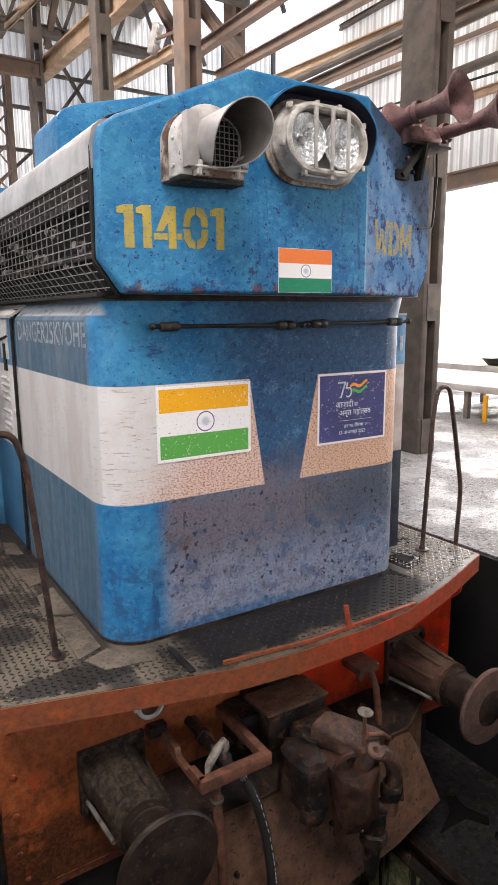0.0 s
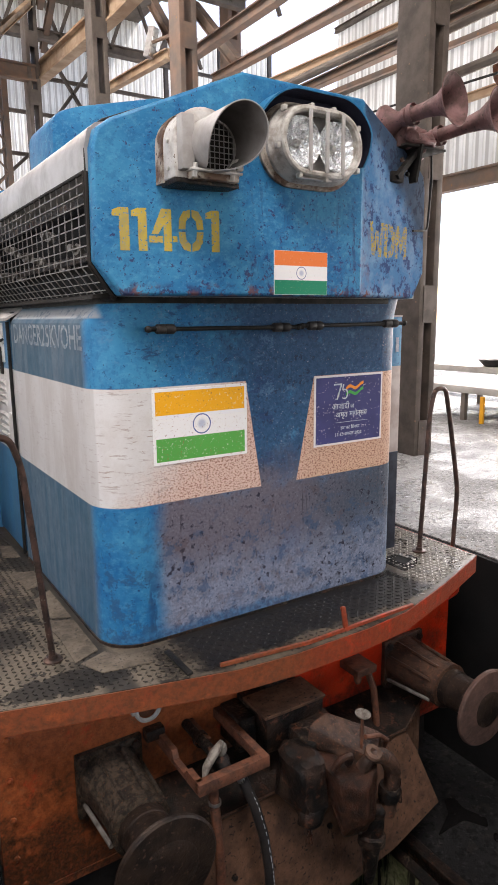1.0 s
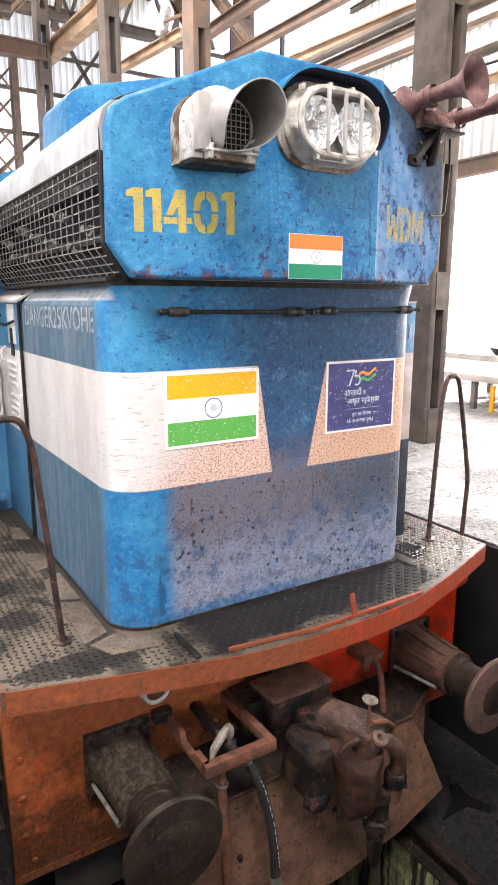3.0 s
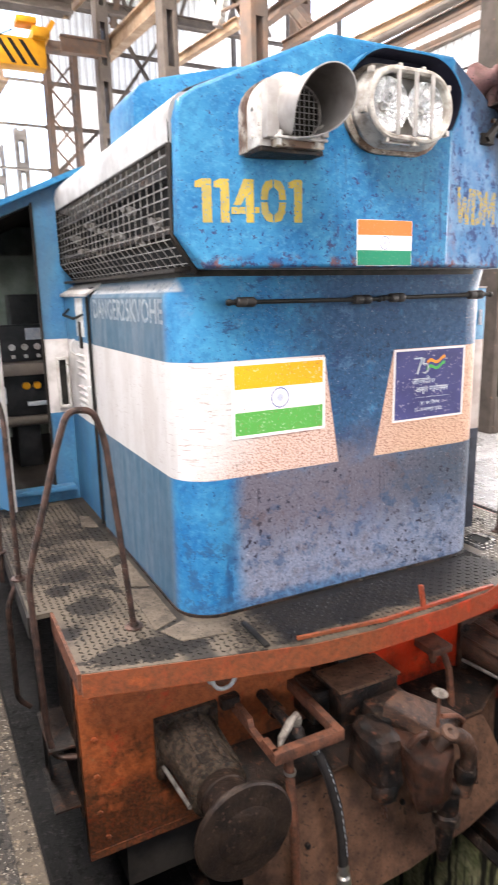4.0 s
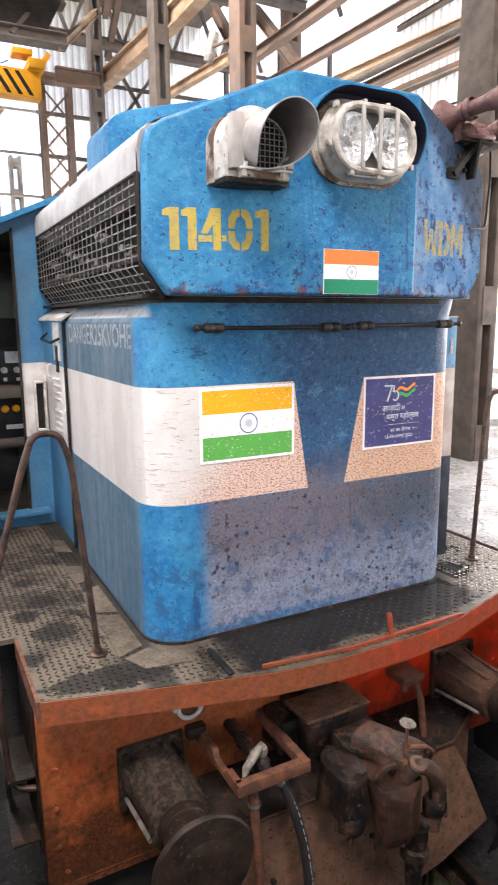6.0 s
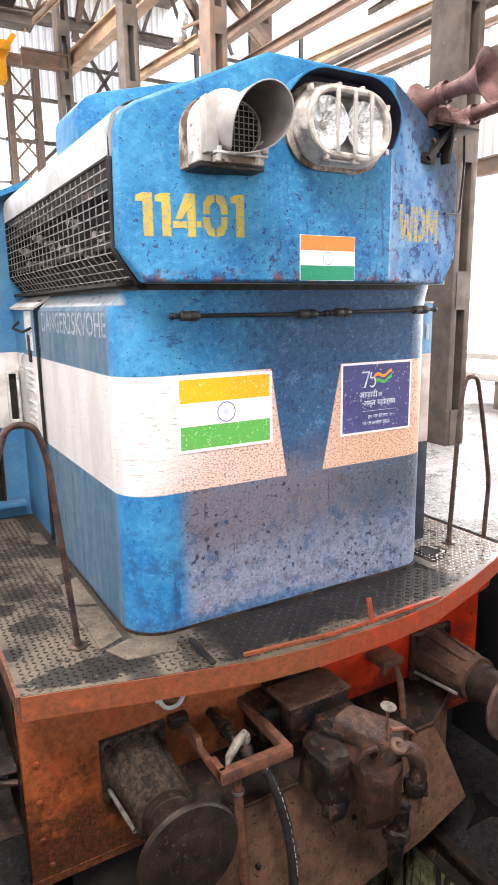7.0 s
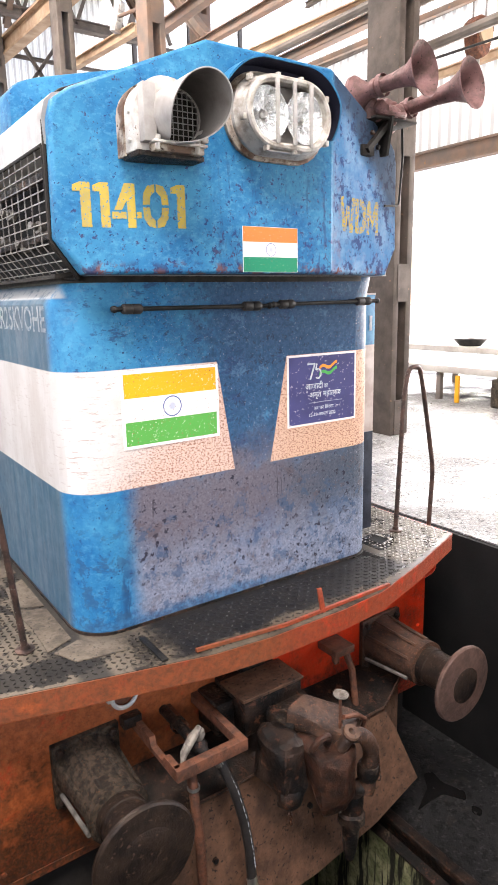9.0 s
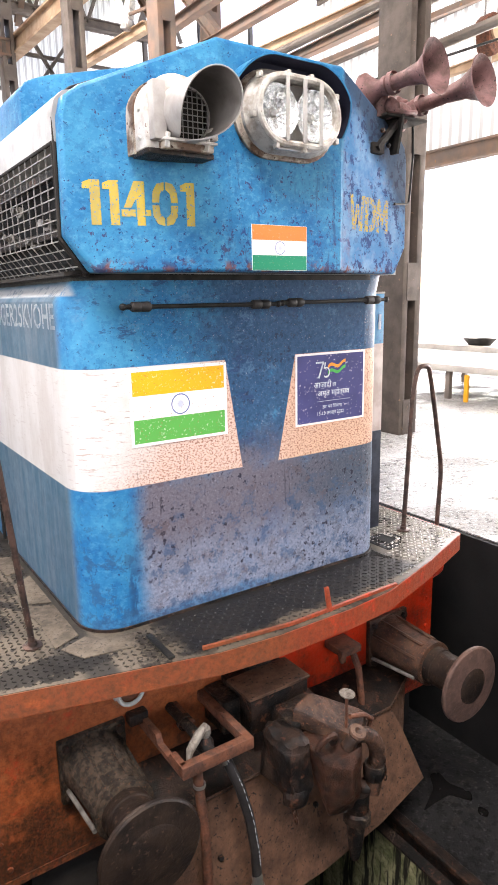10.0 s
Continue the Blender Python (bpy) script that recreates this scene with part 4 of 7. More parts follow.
# platform
FRONT = [(-1.49, -0.165), (-0.95, -0.315), (-0.5, -0.43), (-0.2, -0.462), (0.25, -0.462), (0.55, -0.435), (1.0, -0.30), (1.535, -0.105)]


def deck_outline(grow=0.0):
    pts = [(x, y - grow) for x, y in FRONT]
    return pts + [(1.535, 2.3), (1.60, 2.3), (1.60, 14), (-1.60, 14), (-1.60, 0.46), (-1.49, 0.46)]


part("deck_plate", prism(deck_outline(), 1.675, 1.70, "z"), M_CHECK, loco, "oily steel chequer plate deck")
fascia = prism([(x, y - 0.006) for x, y in FRONT] + [(x, y + 0.016) for x, y in FRONT[::-1]], 1.588, 1.697, "z")
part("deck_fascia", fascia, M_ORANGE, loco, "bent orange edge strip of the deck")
part("deck_side_strip", box(-1.505, -1.49, -0.16, 0.46, 1.60, 1.697), M_RUSTPLATE, loco)
part("deck_side_strip", box(-1.615, -1.60, 0.46, 14, 1.58, 1.697), M_DARK, loco)
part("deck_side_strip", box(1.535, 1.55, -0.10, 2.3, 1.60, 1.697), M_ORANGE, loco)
part("deck_girder", box(-1.1, 1.1, 0.10, 14, 0.75, 1.672), M_DARK, loco, "sooty underframe")


def tread():
    """Raised lozenges of the chequer plate."""
    bm = bmesh.new()
    pitch = 0.033

    def inside(x, y):
        if abs(x) < 0.97 and y > -0.045:
            return False
        if x < (-1.48 if y < 0.47 else -1.585) or x > 1.52 or (y > 2.2) or y < -0.45:
            return False
        if x < -1.48:
            return True
        for (x0, y0), (x1, y1) in zip(FRONT, FRONT[1:]):
            if x0 <= x <= x1:
                return y > y0 + (y1 - y0) * (x - x0) / (x1 - x0) + 0.03
        return False

    for i in range(-48, 47):
        for j in range(-14, 68):
            x, y = i * pitch, j * pitch
            if not inside(x, y):
                continue
            a = radians(45 if (i + j) % 2 else -45)
            c, s = math.cos(a), math.sin(a)
            base = [(-0.015, 0), (0, -0.0062), (0.015, 0), (0, 0.0062)]
            v = [bm.verts.new((x + p * c - q * s, y + p * s + q * c, 1.699)) for p, q in base]
            t = [bm.verts.new((x + 0.6 * (p * c - q * s), y + 0.6 * (p * s + q * c), 1.7045)) for p, q in base]
            bm.faces.new(t)
            for k in range(4):
                bm.faces.new((v[k], v[(k + 1) % 4], t[(k + 1) % 4], t[k]))
    ob = part("tread_pattern", bm, M_TREAD, loco, "worn raised lozenges, daylight glints painted in beside the bay", soft=False)
    return tagged(ob, kind="stuff")


tread()

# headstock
part("headstock", box(-1.49, 1.42, 0.0, 0.06, 0.62, 1.672, 0.006), M_ORANGE, loco, "orange buffer beam, grime and painted-in shade towards its foot")
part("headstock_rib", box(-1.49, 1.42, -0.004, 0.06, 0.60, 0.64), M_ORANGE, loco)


def buffer(x, casing, face, disc):
    b = part("buffer", box(x - 0.165, x + 0.165, -0.03, 0.004, 0.93, 1.26, 0.006), casing, loco, "greasy cast buffer with a round steel face")
    m = toward((x, -0.03, 1.095), (0, -1, 0))
    part("buffer_casing", lathe([(0.158, 0), (0.148, 0.03), (0.138, 0.10), (0.13, 0.20), (0.124, 0.31), (0.134, 0.315), (0.136, 0.37), (0.126, 0.374), (0.10, 0.374)], m, 28), casing, b)
    part("buffer_plunger", lathe([(0.112, 0.30), (0.112, 0.42), (0.106, 0.425), (0.106, 0.56), (0.12, 0.60), (0.16, 0.612)], m, 28), M_BUFFER, b, "grease-black plunger")
    f = part("buffer_face", lathe([(0.10, 0.598), (0.212, 0.606), (0.222, 0.612), (0.222, 0.626), (0.214, 0.634), (0.12, 0.645), (0, 0.650)], m, 40), face, b, "worn rust-brown buffer face")
    part("contact_patch", lathe([(disc, 0.6452), (disc * 0.96, 0.6475), (disc * 0.5, 0.6515), (0, 0.6525)], m, 30), M_BUFFER, f, "dark greased contact patch")
    for dx in (-0.13, 0.13):
        for dz in (-0.13, 0.13):
            part("bolt", bolt((x + dx, -0.03, 1.095 + dz), (0, -1, 0), 0.02, 0.02), M_GREASE, b)
    for a in (0.5, 1.2, 2.0, 2.7):
        c, q = math.cos(a), math.sin(a)
        part("rib", tube([(x + 0.15 * c, -0.03, 1.095 + 0.15 * q), (x + 0.132 * c, -0.36, 1.095 + 0.132 * q)], 0.011, 6), casing, b)
    for s in (-1, 1):
        part("tie_rod", tube([(x + s * 0.135, -0.03, 1.0), (x + s * 0.128, -0.36, 1.03)], 0.011, 8), M_MESH, b)


buffer(-0.978, M_FLAKED, M_BUFFER, 0.13)
buffer(0.978, M_CASING, M_DISC, 0.105)
for k in range(12):
    x = -1.40 + 0.245 * k
    if abs(abs(x) - 0.978) > 0.2:
        part("rivet", bolt((x, 0.0, 0.70), (0, -1, 0), 0.016, 0.01), M_ORANGE, loco)
for x in (-1.43, 1.36):
    for z in (0.85, 1.05, 1.25, 1.45):
        part("rivet", bolt((x, 0.0, z), (0, -1, 0), 0.015, 0.01), M_ORANGE, loco)


# cab
def cab():
    bm = bmesh.new()
    # wall round the slanted doorway
    prism([(-1.62, 1.70), (-1.49, 1.70), (-1.49, 3.785), (-1.62, 3.73)], 2.30, 2.36, "y", 0, bm)
    prism([(-1.11, 1.70), (-0.80, 1.70), (-0.80, 4.09), (-1.11, 3.955)], 2.30, 2.36, "y", 0, bm)
    prism([(-1.49, 3.72), (-1.11, 3.885), (-1.11, 3.955), (-1.49, 3.785)], 2.30, 2.36, "y", 0, bm)
    prism([(-1.49, 1.70), (-1.11, 1.70), (-1.11, 1.82), (-1.49, 1.82)], 2.30, 2.36, "y", 0, bm)
    prism([(-0.80, 1.70), (1.56, 1.70), (1.56, 3.72), (0.80, 4.09), (0.4, 4.22), (-0.4, 4.22), (-0.80, 4.09)], 2.31, 2.36, "y", 0, bm)
    wall = part("cab_front_wall", bm, M_CAB, loco, "blue and white cab wall with a doorway")
    part("door_frame", prism([(-1.126, 1.82), (-1.108, 1.82), (-1.108, 3.90), (-1.126, 3.885)], 2.285, 2.302, "y"), M_DARK, wall)
    part("door_sill", box(-1.50, -0.98, 2.2, 2.30, 1.80, 1.835, 0.004), M_CAB, wall)
    roof = [(-1.64, 3.755), (-0.80, 4.125), (-0.4, 4.255), (0.4, 4.255), (0.80, 4.125), (1.72, 3.73), (1.72, 3.69), (0.8, 4.085), (0.4, 4.215), (-0.4, 4.215), (-0.8, 4.085), (-1.64, 3.715)]
    part("cab_roof", prism(roof, 2.22, 5.4, "y"), M_UPPER, loco, "blue cab roof with an eave")
    # side wall in three pieces leaves the window open
    side = bmesh.new()
    box(-1.62, -1.58, 2.36, 5.3, 1.55, 2.78, 0, side)
    box(-1.62, -1.58, 2.36, 5.3, 3.45, 3.70, 0, side)
    box(-1.62, -1.58, 2.36, 2.75, 2.78, 3.45, 0, side)
    box(-1.62, -1.58, 4.6, 5.3, 2.78, 3.45, 0, side)
    box(-1.62, -1.58, 3.6, 3.75, 2.78, 3.45, 0, side)
    s = part("cab_side_wall", side, M_CABSIDE, loco, "white and blue cab side")
    part("window_frame", box(-1.635, -1.62, 2.70, 3.62, 2.74, 2.78), M_BLACK, s)
    part("window_frame", box(-1.635, -1.62, 2.70, 3.62, 3.45, 3.49), M_BLACK, s)
    part("pane", box(-1.605, -1.595, 2.75, 3.6, 2.78, 3.45), M_GLASS, s).visible_shadow = False
    part("pane", box(-1.605, -1.595, 3.75, 4.6, 2.78, 3.45), M_GLASS, s).visible_shadow = False
    part("cab_side_wall", box(1.52, 1.56, 2.36, 5.3, 1.55, 3.72), M_CAB, loco)
    part("cab_back_wall", prism([(-1.58, 1.70), (-1.58, 3.70), (-0.8, 4.07), (-0.4, 4.20), (0.4, 4.20), (0.8, 4.07), (1.52, 3.70), (1.52, 1.70)], 5.3, 5.34, "y"), M_INTERIOR, loco)
    part("cab_ceiling", prism([(-1.58, 3.68), (-0.8, 4.05), (0.8, 4.05), (1.52, 3.68), (1.52, 3.66), (0.8, 4.02), (-0.8, 4.02), (-1.58, 3.66)], 2.37, 5.3, "y"), M_DARK, loco, "dark cab ceiling")
    part("cab_floor", box(-1.58, 1.52, 2.36, 5.3, 1.70, 1.78), M_DARK, loco)


cab()
# long hood behind the cab
part("long_hood", prism([(-0.95, 1.70), (-0.95, 3.6), (-0.6, 3.95), (0.6, 3.95), (0.95, 3.6), (0.95, 1.70)], 5.34, 13.5, "y", 0.02), M_CAB, loco, "blue and white long hood")


# ---- front of the locomotive: stickers, lettering, rods, lamps, horns ----
def letters(name, text, width, height, m, material, parent, label="", depth=0.0015, weight=0.006):
    """Lettering stretched to a width and height; m is the pose of its lower left corner."""
    curve = bpy.data.curves.new(name, "FONT")
    curve.body, curve.size, curve.extrude, curve.resolution_u, curve.offset = text, 1.0, 0.0, 3, weight
    ob = new(name, curve)
    me = bpy.data.meshes.new_from_object(ob.evaluated_get(bpy.context.evaluated_depsgraph_get()))
    bpy.data.objects.remove(ob)
    bm = bmesh.new()
    bm.from_mesh(me)
    bpy.data.meshes.remove(me)
    xs, ys = [v.co.x for v in bm.verts], [v.co.y for v in bm.verts]
    bm.transform(Matrix.Diagonal((width / (max(xs) - min(xs)), height / (max(ys) - min(ys)), 1, 1)) @ Matrix.Translation((-min(xs), -min(ys), depth)))
    bm.transform(m)
    return part(name, bm, material, parent, label, soft=False)


along_left = Vector((SX - KX, -(YO - YC), 0)).normalized()
along_right = Vector((SX - KX, (YO - YC), 0)).normalized()


def on_left(x, z, out=0.001):
    y = YC + (-x - KX) / (SX - KX) * (YO - YC)
    return Vector((x, y, z)) + out * Vector((along_left.y, -along_left.x, 0))


def on_right(x, z, out=0.001):
    y = YC + (x - KX) / (SX - KX) * (YO - YC)
    return Vector((x, y, z)) + out * Vector((along_right.y, -along_right.x, 0))


GLYPHS = {
    "1": [[(0.0, 0.80), (0.0, 0.93), (0.42, 1.0), (1.0, 1.0), (1.0, 0.0), (0.42, 0.0), (0.42, 0.80)]],
    "4": [[(0.45, 1.0), (0.80, 1.0), (0.80, 0.0), (0.52, 0.0), (0.52, 0.62), (0.33, 0.40), (0.08, 0.40)], [(0.0, 0.20), (0.0, 0.36), (0.48, 0.36), (0.48, 0.20)], [(0.83, 0.22), (0.83, 0.36), (1.0, 0.36), (1.0, 0.22)]],
    "0": [[(0.47, 1.0), (0.20, 0.96), (0.03, 0.78), (0.0, 0.53), (0.27, 0.53), (0.30, 0.72), (0.47, 0.83)], [(0.0, 0.47), (0.03, 0.22), (0.20, 0.04), (0.47, 0.0), (0.47, 0.17), (0.30, 0.28), (0.27, 0.47)], [(0.53, 1.0), (0.80, 0.96), (0.97, 0.78), (1.0, 0.53), (0.73, 0.53), (0.70, 0.72), (0.53, 0.83)], [(1.0, 0.47), (0.97, 0.22), (0.80, 0.04), (0.53, 0.0), (0.53, 0.17), (0.70, 0.28), (0.73, 0.47)]],
}


def running_number():
    """Five stencilled digits in one mesh."""
    whole = bmesh.new()
    for glyph, x0, x1 in (("1", 0.0, 0.068), ("1", 0.078, 0.140), ("4", 0.148, 0.266), ("0", 0.272, 0.378), ("1", 0.388, 0.447)):
        for shape in GLYPHS[glyph]:
            whole.faces.new([whole.verts.new((x0 + u * (x1 - x0), v * 0.168, 0.0015)) for u, v in shape])
    bmesh.ops.triangulate(whole, faces=whole.faces[:])
    whole.transform(facing(on_left(-0.873, 3.526), along_left))
    part("running_number", whole, M_TEXTYELLOW, loco, "yellow stencilled running number", soft=False)


running_number()
LETTERS = {
    "W": [[(0.0, 1.0), (0.20, 1.0), (0.30, 0.30), (0.40, 0.75), (0.60, 0.75), (0.70, 0.30), (0.80, 1.0), (1.0, 1.0), (0.84, 0.0), (0.62, 0.0), (0.50, 0.50), (0.38, 0.0), (0.16, 0.0)]],
    "D": [[(0.0, 1.0), (0.32, 1.0), (0.32, 0.0), (0.0, 0.0)], [(0.40, 1.0), (0.70, 0.97), (0.95, 0.80), (1.0, 0.50), (0.95, 0.20), (0.70, 0.03), (0.40, 0.0), (0.40, 0.18), (0.60, 0.22), (0.70, 0.50), (0.60, 0.78), (0.40, 0.82)]],
    "M": [[(0.0, 0.0), (0.0, 1.0), (0.28, 1.0), (0.50, 0.55), (0.72, 1.0), (1.0, 1.0), (1.0, 0.0), (0.76, 0.0), (0.76, 0.58), (0.50, 0.15), (0.24, 0.58), (0.24, 0.0)]],
}
marks = bmesh.new()
for glyph, x0, x1 in (("W", 0.0, 0.130), ("D", 0.133, 0.240), ("M", 0.244, 0.360)):
    for shape in LETTERS[glyph]:
        marks.faces.new([marks.verts.new((x0 + u * (x1 - x0), v * 0.165, 0.0004)) for u, v in shape])
bmesh.ops.triangulate(marks, faces=marks.faces[:])
marks.transform(facing(on_right(0.405, 3.545), along_right))
part("class_lettering", marks, M_TEXTFADE, loco, "rubbed yellow stencilled class letters", soft=False)
letters("warning_lettering", "DANGER25KVOHE", 1.27, 0.115, facing((-0.9362, 1.43, 3.112), (0, -1, 0)), M_TEXTDIM, loco, "faded white stencilled warning", weight=0.012)

M_FLAG = flag_material("saffron_white_green_sticker", -0.68, -0.17, 2.578, 2.934, 0.014, (0.84, 0.40, 0.012), (0.09, 0.36, 0.07), 0.85)
part("flag_sticker", box(-0.68, -0.17, -0.004, 0.001, 2.578, 2.934), M_FLAG, loco, "speckled saffron, white and green flag sticker")
M_FLAG2 = flag_material("small_flag_paint", -0.181, 0.121, 3.352, 3.545, 0.001, (0.80, 0.20, 0.05), (0.01, 0.22, 0.12), 0.25)
part("flag_sticker", box(-0.181, 0.121, YC - 0.004, YC + 0.001, 3.352, 3.545), M_FLAG2, loco, "small saffron, white and green flag sticker")


def poster():
    n = Nodes("indigo_poster_print", 0.45)
    c = n.mix(n.step(n.noise(5, 4), 0.3, 0.7), (0.040, 0.041, 0.130), (0.056, 0.058, 0.175))
    edge = n.mul(n.both(n.x, 0.268, 0.737, 0.001), n.both(n.z, 2.567, 2.930, 0.001))
    c = n.mix(edge, (0.72, 0.68, 0.68), c)
    c = n.mix(n.mul(n.math("MAXIMUM", n.step(n.noise(44, 5, 0.7), 0.62, 0.65), n.dots(60, 0.22, 0.16, 0.03)), 0.8), c, (0.46, 0.43, 0.50))
    p = part("poster", box(0.257, 0.748, -0.004, 0.001, 2.556, 2.941), n.done(c), loco, "indigo anniversary poster with a white border, flecked")

    def strip(name, pts, width, material):
        bm = bmesh.new()
        v = [(bm.verts.new((x, -0.0058, z - width / 2)), bm.verts.new((x, -0.0058, z + width / 2))) for x, z in pts]
        for a, b in zip(v, v[1:]):
            bm.faces.new((a[0], b[0], b[1], a[1]))
        part(name, bm, material, p, soft=False)

    w = M_TEXTWHITE
    # emblem of plain strokes, a wheel and two waves
    strip("emblem_stroke", [(0.391, 2.889), (0.447, 2.889)], 0.009, w)
    part("emblem_stroke", tube([(0.442, -0.005, 2.886), (0.412, -0.005, 2.806)], 0.0052, 4), w, p)
    part("emblem_stroke", tube([(0.466 + 0.021 * math.cos(a), -0.005, 2.834 + 0.026 * math.sin(a)) for a in [2.2 - 0.5 * k for k in range(10)]], 0.0042, 4), w, p)
    part("emblem_stroke", tube([(0.458, -0.005, 2.889), (0.450, -0.005, 2.855)], 0.0045, 4), w, p)
    wave = [(0.476 + 0.0115 * k, 2.862 + 0.010 * math.sin(k * 0.75) + 0.0018 * k) for k in range(12)]
    strip("emblem_wave", wave, 0.017, plain("emblem_orange", (0.80, 0.30, 0.04), (0.7, 0.24, 0.04)))
    strip("emblem_wave", [(x, z - 0.032) for x, z in wave], 0.017, plain("emblem_green", (0.08, 0.42, 0.10), (0.06, 0.33, 0.08)))
    for text, x, z, width, height in (("आज़ादी", 0.378, 2.744, 0.125, 0.050), ("का", 0.510, 2.753, 0.026, 0.022), ("अमृत", 0.405, 2.696, 0.086, 0.038), ("महोत्सव", 0.503, 2.696, 0.130, 0.050), ("हर घर ितरंगा", 0.440, 2.634, 0.140, 0.027), ("13-15 अगस्त 2022", 0.405, 2.595, 0.190, 0.026)):
        letters("poster_lettering", text, width, height, facing((x, -0.0045, z), (1, 0, 0)), w, p, weight=0.012)
    strip("rule", [(0.40, 2.678), (0.64, 2.678)], 0.002, w)


poster()


def rod(x0, x1, z0, z1):
    """Black coupling rod carried on two sleeves in front of the hood."""
    def at(x):
        return (x, -0.082, z0 + (z1 - z0) * (x - x0) / (x1 - x0))

    r = part("rod", tube([at(x0), at(x1)], 0.010, 10), M_BLACK, loco, "black rod on two rubber sleeves")
    for a, b in ((x0 + 0.035, x0 + 0.125), (x1 - 0.155, x1 - 0.055)):
        d = Vector(at(b)) - Vector(at(a))
        L = d.length
        part("sleeve", lathe([(0, 0), (0.017, 0), (0.022, 0.006), (0.0225, L * 0.45), (0.0195, L * 0.5), (0.0225, L * 0.55), (0.0225, L - 0.008), (0.018, L), (0, L)], toward(at(a), d), 14), M_HOSE, r)
        part("standoff", box(a + 0.02, b - 0.02, -0.075, 0.002, at(a)[2] - 0.012, at(a)[2] + 0.012, 0.003), M_BLACK, r)
    for x in (x0, x1):
        part("tip", lathe([(0, -0.016), (0.012, -0.012), (0.016, 0), (0.012, 0.012), (0, 0.016)], toward(at(x), (1, 0, 0)), 12), M_BLACK, r)


rod(-0.718, 0.09, 3.206, 3.203)
rod(0.115, 0.825, 3.207, 3.212)


def stadium(hw, hh, cx=0.0, cz=3.985, steps=14):
    """A level oval: two half rounds joined by straight runs, as (x, z)."""
    s = hw - hh
    pts = [(cx + s + hh * math.cos(a), cz + hh * math.sin(a)) for a in [-math.pi / 2 + math.pi * k / steps for k in range(steps + 1)]]
    return pts + [(cx - s + hh * math.cos(a), cz + hh * math.sin(a)) for a in [math.pi / 2 + math.pi * k / steps for k in range(steps + 1)]]


def loft(sections, close_front=False):
    """Joins equal outlines, each ((x, z) points, y)."""
    bm = bmesh.new()
    rings = [[bm.verts.new((x, y, z)) for x, z in pts] for pts, y in sections]
    for a, b in zip(rings, rings[1:]):
        n = len(a)
        for i in range(n):
            bm.faces.new((a[i], a[(i + 1) % n], b[(i + 1) % n], b[i]))
    if close_front:
        bm.faces.new(rings[-1])
    return bm


def headlight():
    h = part("headlight", loft([(stadium(0.268, 0.174), YC), (stadium(0.268, 0.174), YC - 0.018), (stadium(0.256, 0.164), YC - 0.024), (stadium(0.250, 0.160), YC - 0.03)], True), M_BACKRING, loco, "oval twin headlight with a caged rim")
    part("housing", loft([(stadium(0.246, 0.158), YC - 0.026), (stadium(0.246, 0.158), YC - 0.05), (stadium(0.228, 0.146), YC - 0.07), (stadium(0.222, 0.142), YC - 0.105), (stadium(0.196, 0.118), YC - 0.105), (stadium(0.192, 0.114), YC - 0.06)]), M_LAMPDIRTY, h, "chipped white lamp housing")
    part("backing", loft([(stadium(0.195, 0.116), YC - 0.028), (stadium(0.195, 0.116), YC - 0.034)], True), M_COWL, h)
    part("rim", tube([(x, YC - 0.112, z) for x, z in stadium(0.208, 0.128)], 0.0145, 8, closed=True), M_LAMPDIRTY, h, "white painted rim")
    for x in (-0.098, 0.098):
        m = toward((x, YC - 0.03, 3.985), (0, -1, 0))
        lamp_bowl = part("reflector", lathe([(0.0, 0.0), (0.012, 0.001), (0.045, 0.012), (0.078, 0.032), (0.098, 0.058), (0.104, 0.06), (0.104, 0.05)], m, 28), M_CHROME, h, "bright faceted reflector")
        part("bulb", lathe([(0, 0), (0.012, 0.0), (0.014, 0.02), (0.010, 0.034), (0, 0.036)], m, 12), M_BRIGHT, lamp_bowl)
        ribs = bmesh.new()
        for k in range(10):
            a = 2 * math.pi * k / 10 + 0.2
            tube([m @ Vector((r * math.cos(a), r * math.sin(a), z)) for r, z in ((0.03, 0.009), (0.06, 0.025), (0.088, 0.054))], 0.004, 5, ribs)
        part("facet", ribs, M_CHROME, lamp_bowl)
    part("lens", loft([(stadium(0.196, 0.118), YC - 0.094), (stadium(0.196, 0.118), YC - 0.097)], True), M_GLASS, h, "clear glass").visible_shadow = False
    for x in (-0.078, 0.012, 0.10):
        part("guard_bar", box(x - 0.009, x + 0.009, YC - 0.134, YC - 0.124, 3.862, 4.108, 0.003), M_COWL, h)
    for x, z in ((-0.20, 4.10), (-0.06, 4.125), (0.06, 4.125), (0.20, 4.07), (-0.12, 3.845), (0.02, 3.84), (-0.235, 3.95), (0.200, 3.893)):
        part("clip", box(x - 0.009, x + 0.009, YC - 0.12, YC - 0.09, z - 0.012, z + 0.012, 0.004), M_LAMPDIRTY, h)
    part("hinge_rod", tube([(-0.12, YC - 0.10, 3.838), (0.06, YC - 0.10, 3.838)], 0.006, 8), M_BRIGHT, h)
    # hood over the lamp, open below and longest over its crown
    arch = stadium(0.312, 0.208, 0, 3.985, 24)
    top = sorted([p for p in arch if p[1] >= (3.93 if p[0] > 0 else 4.0)], key=lambda p: math.atan2(p[1] - 3.985, p[0]))
    bm, inner = bmesh.new(), bmesh.new()
    rows, prev = [], None
    for x, z in top:
        out = Vector((x, 0, z - 3.985)).normalized()
        far = min(1.0, max(0.18, (z - (3.88 if x > 0 else 3.97)) / 0.19)) ** 0.7 * 0.105
        a, q = out * 0.008, out * 0.0105
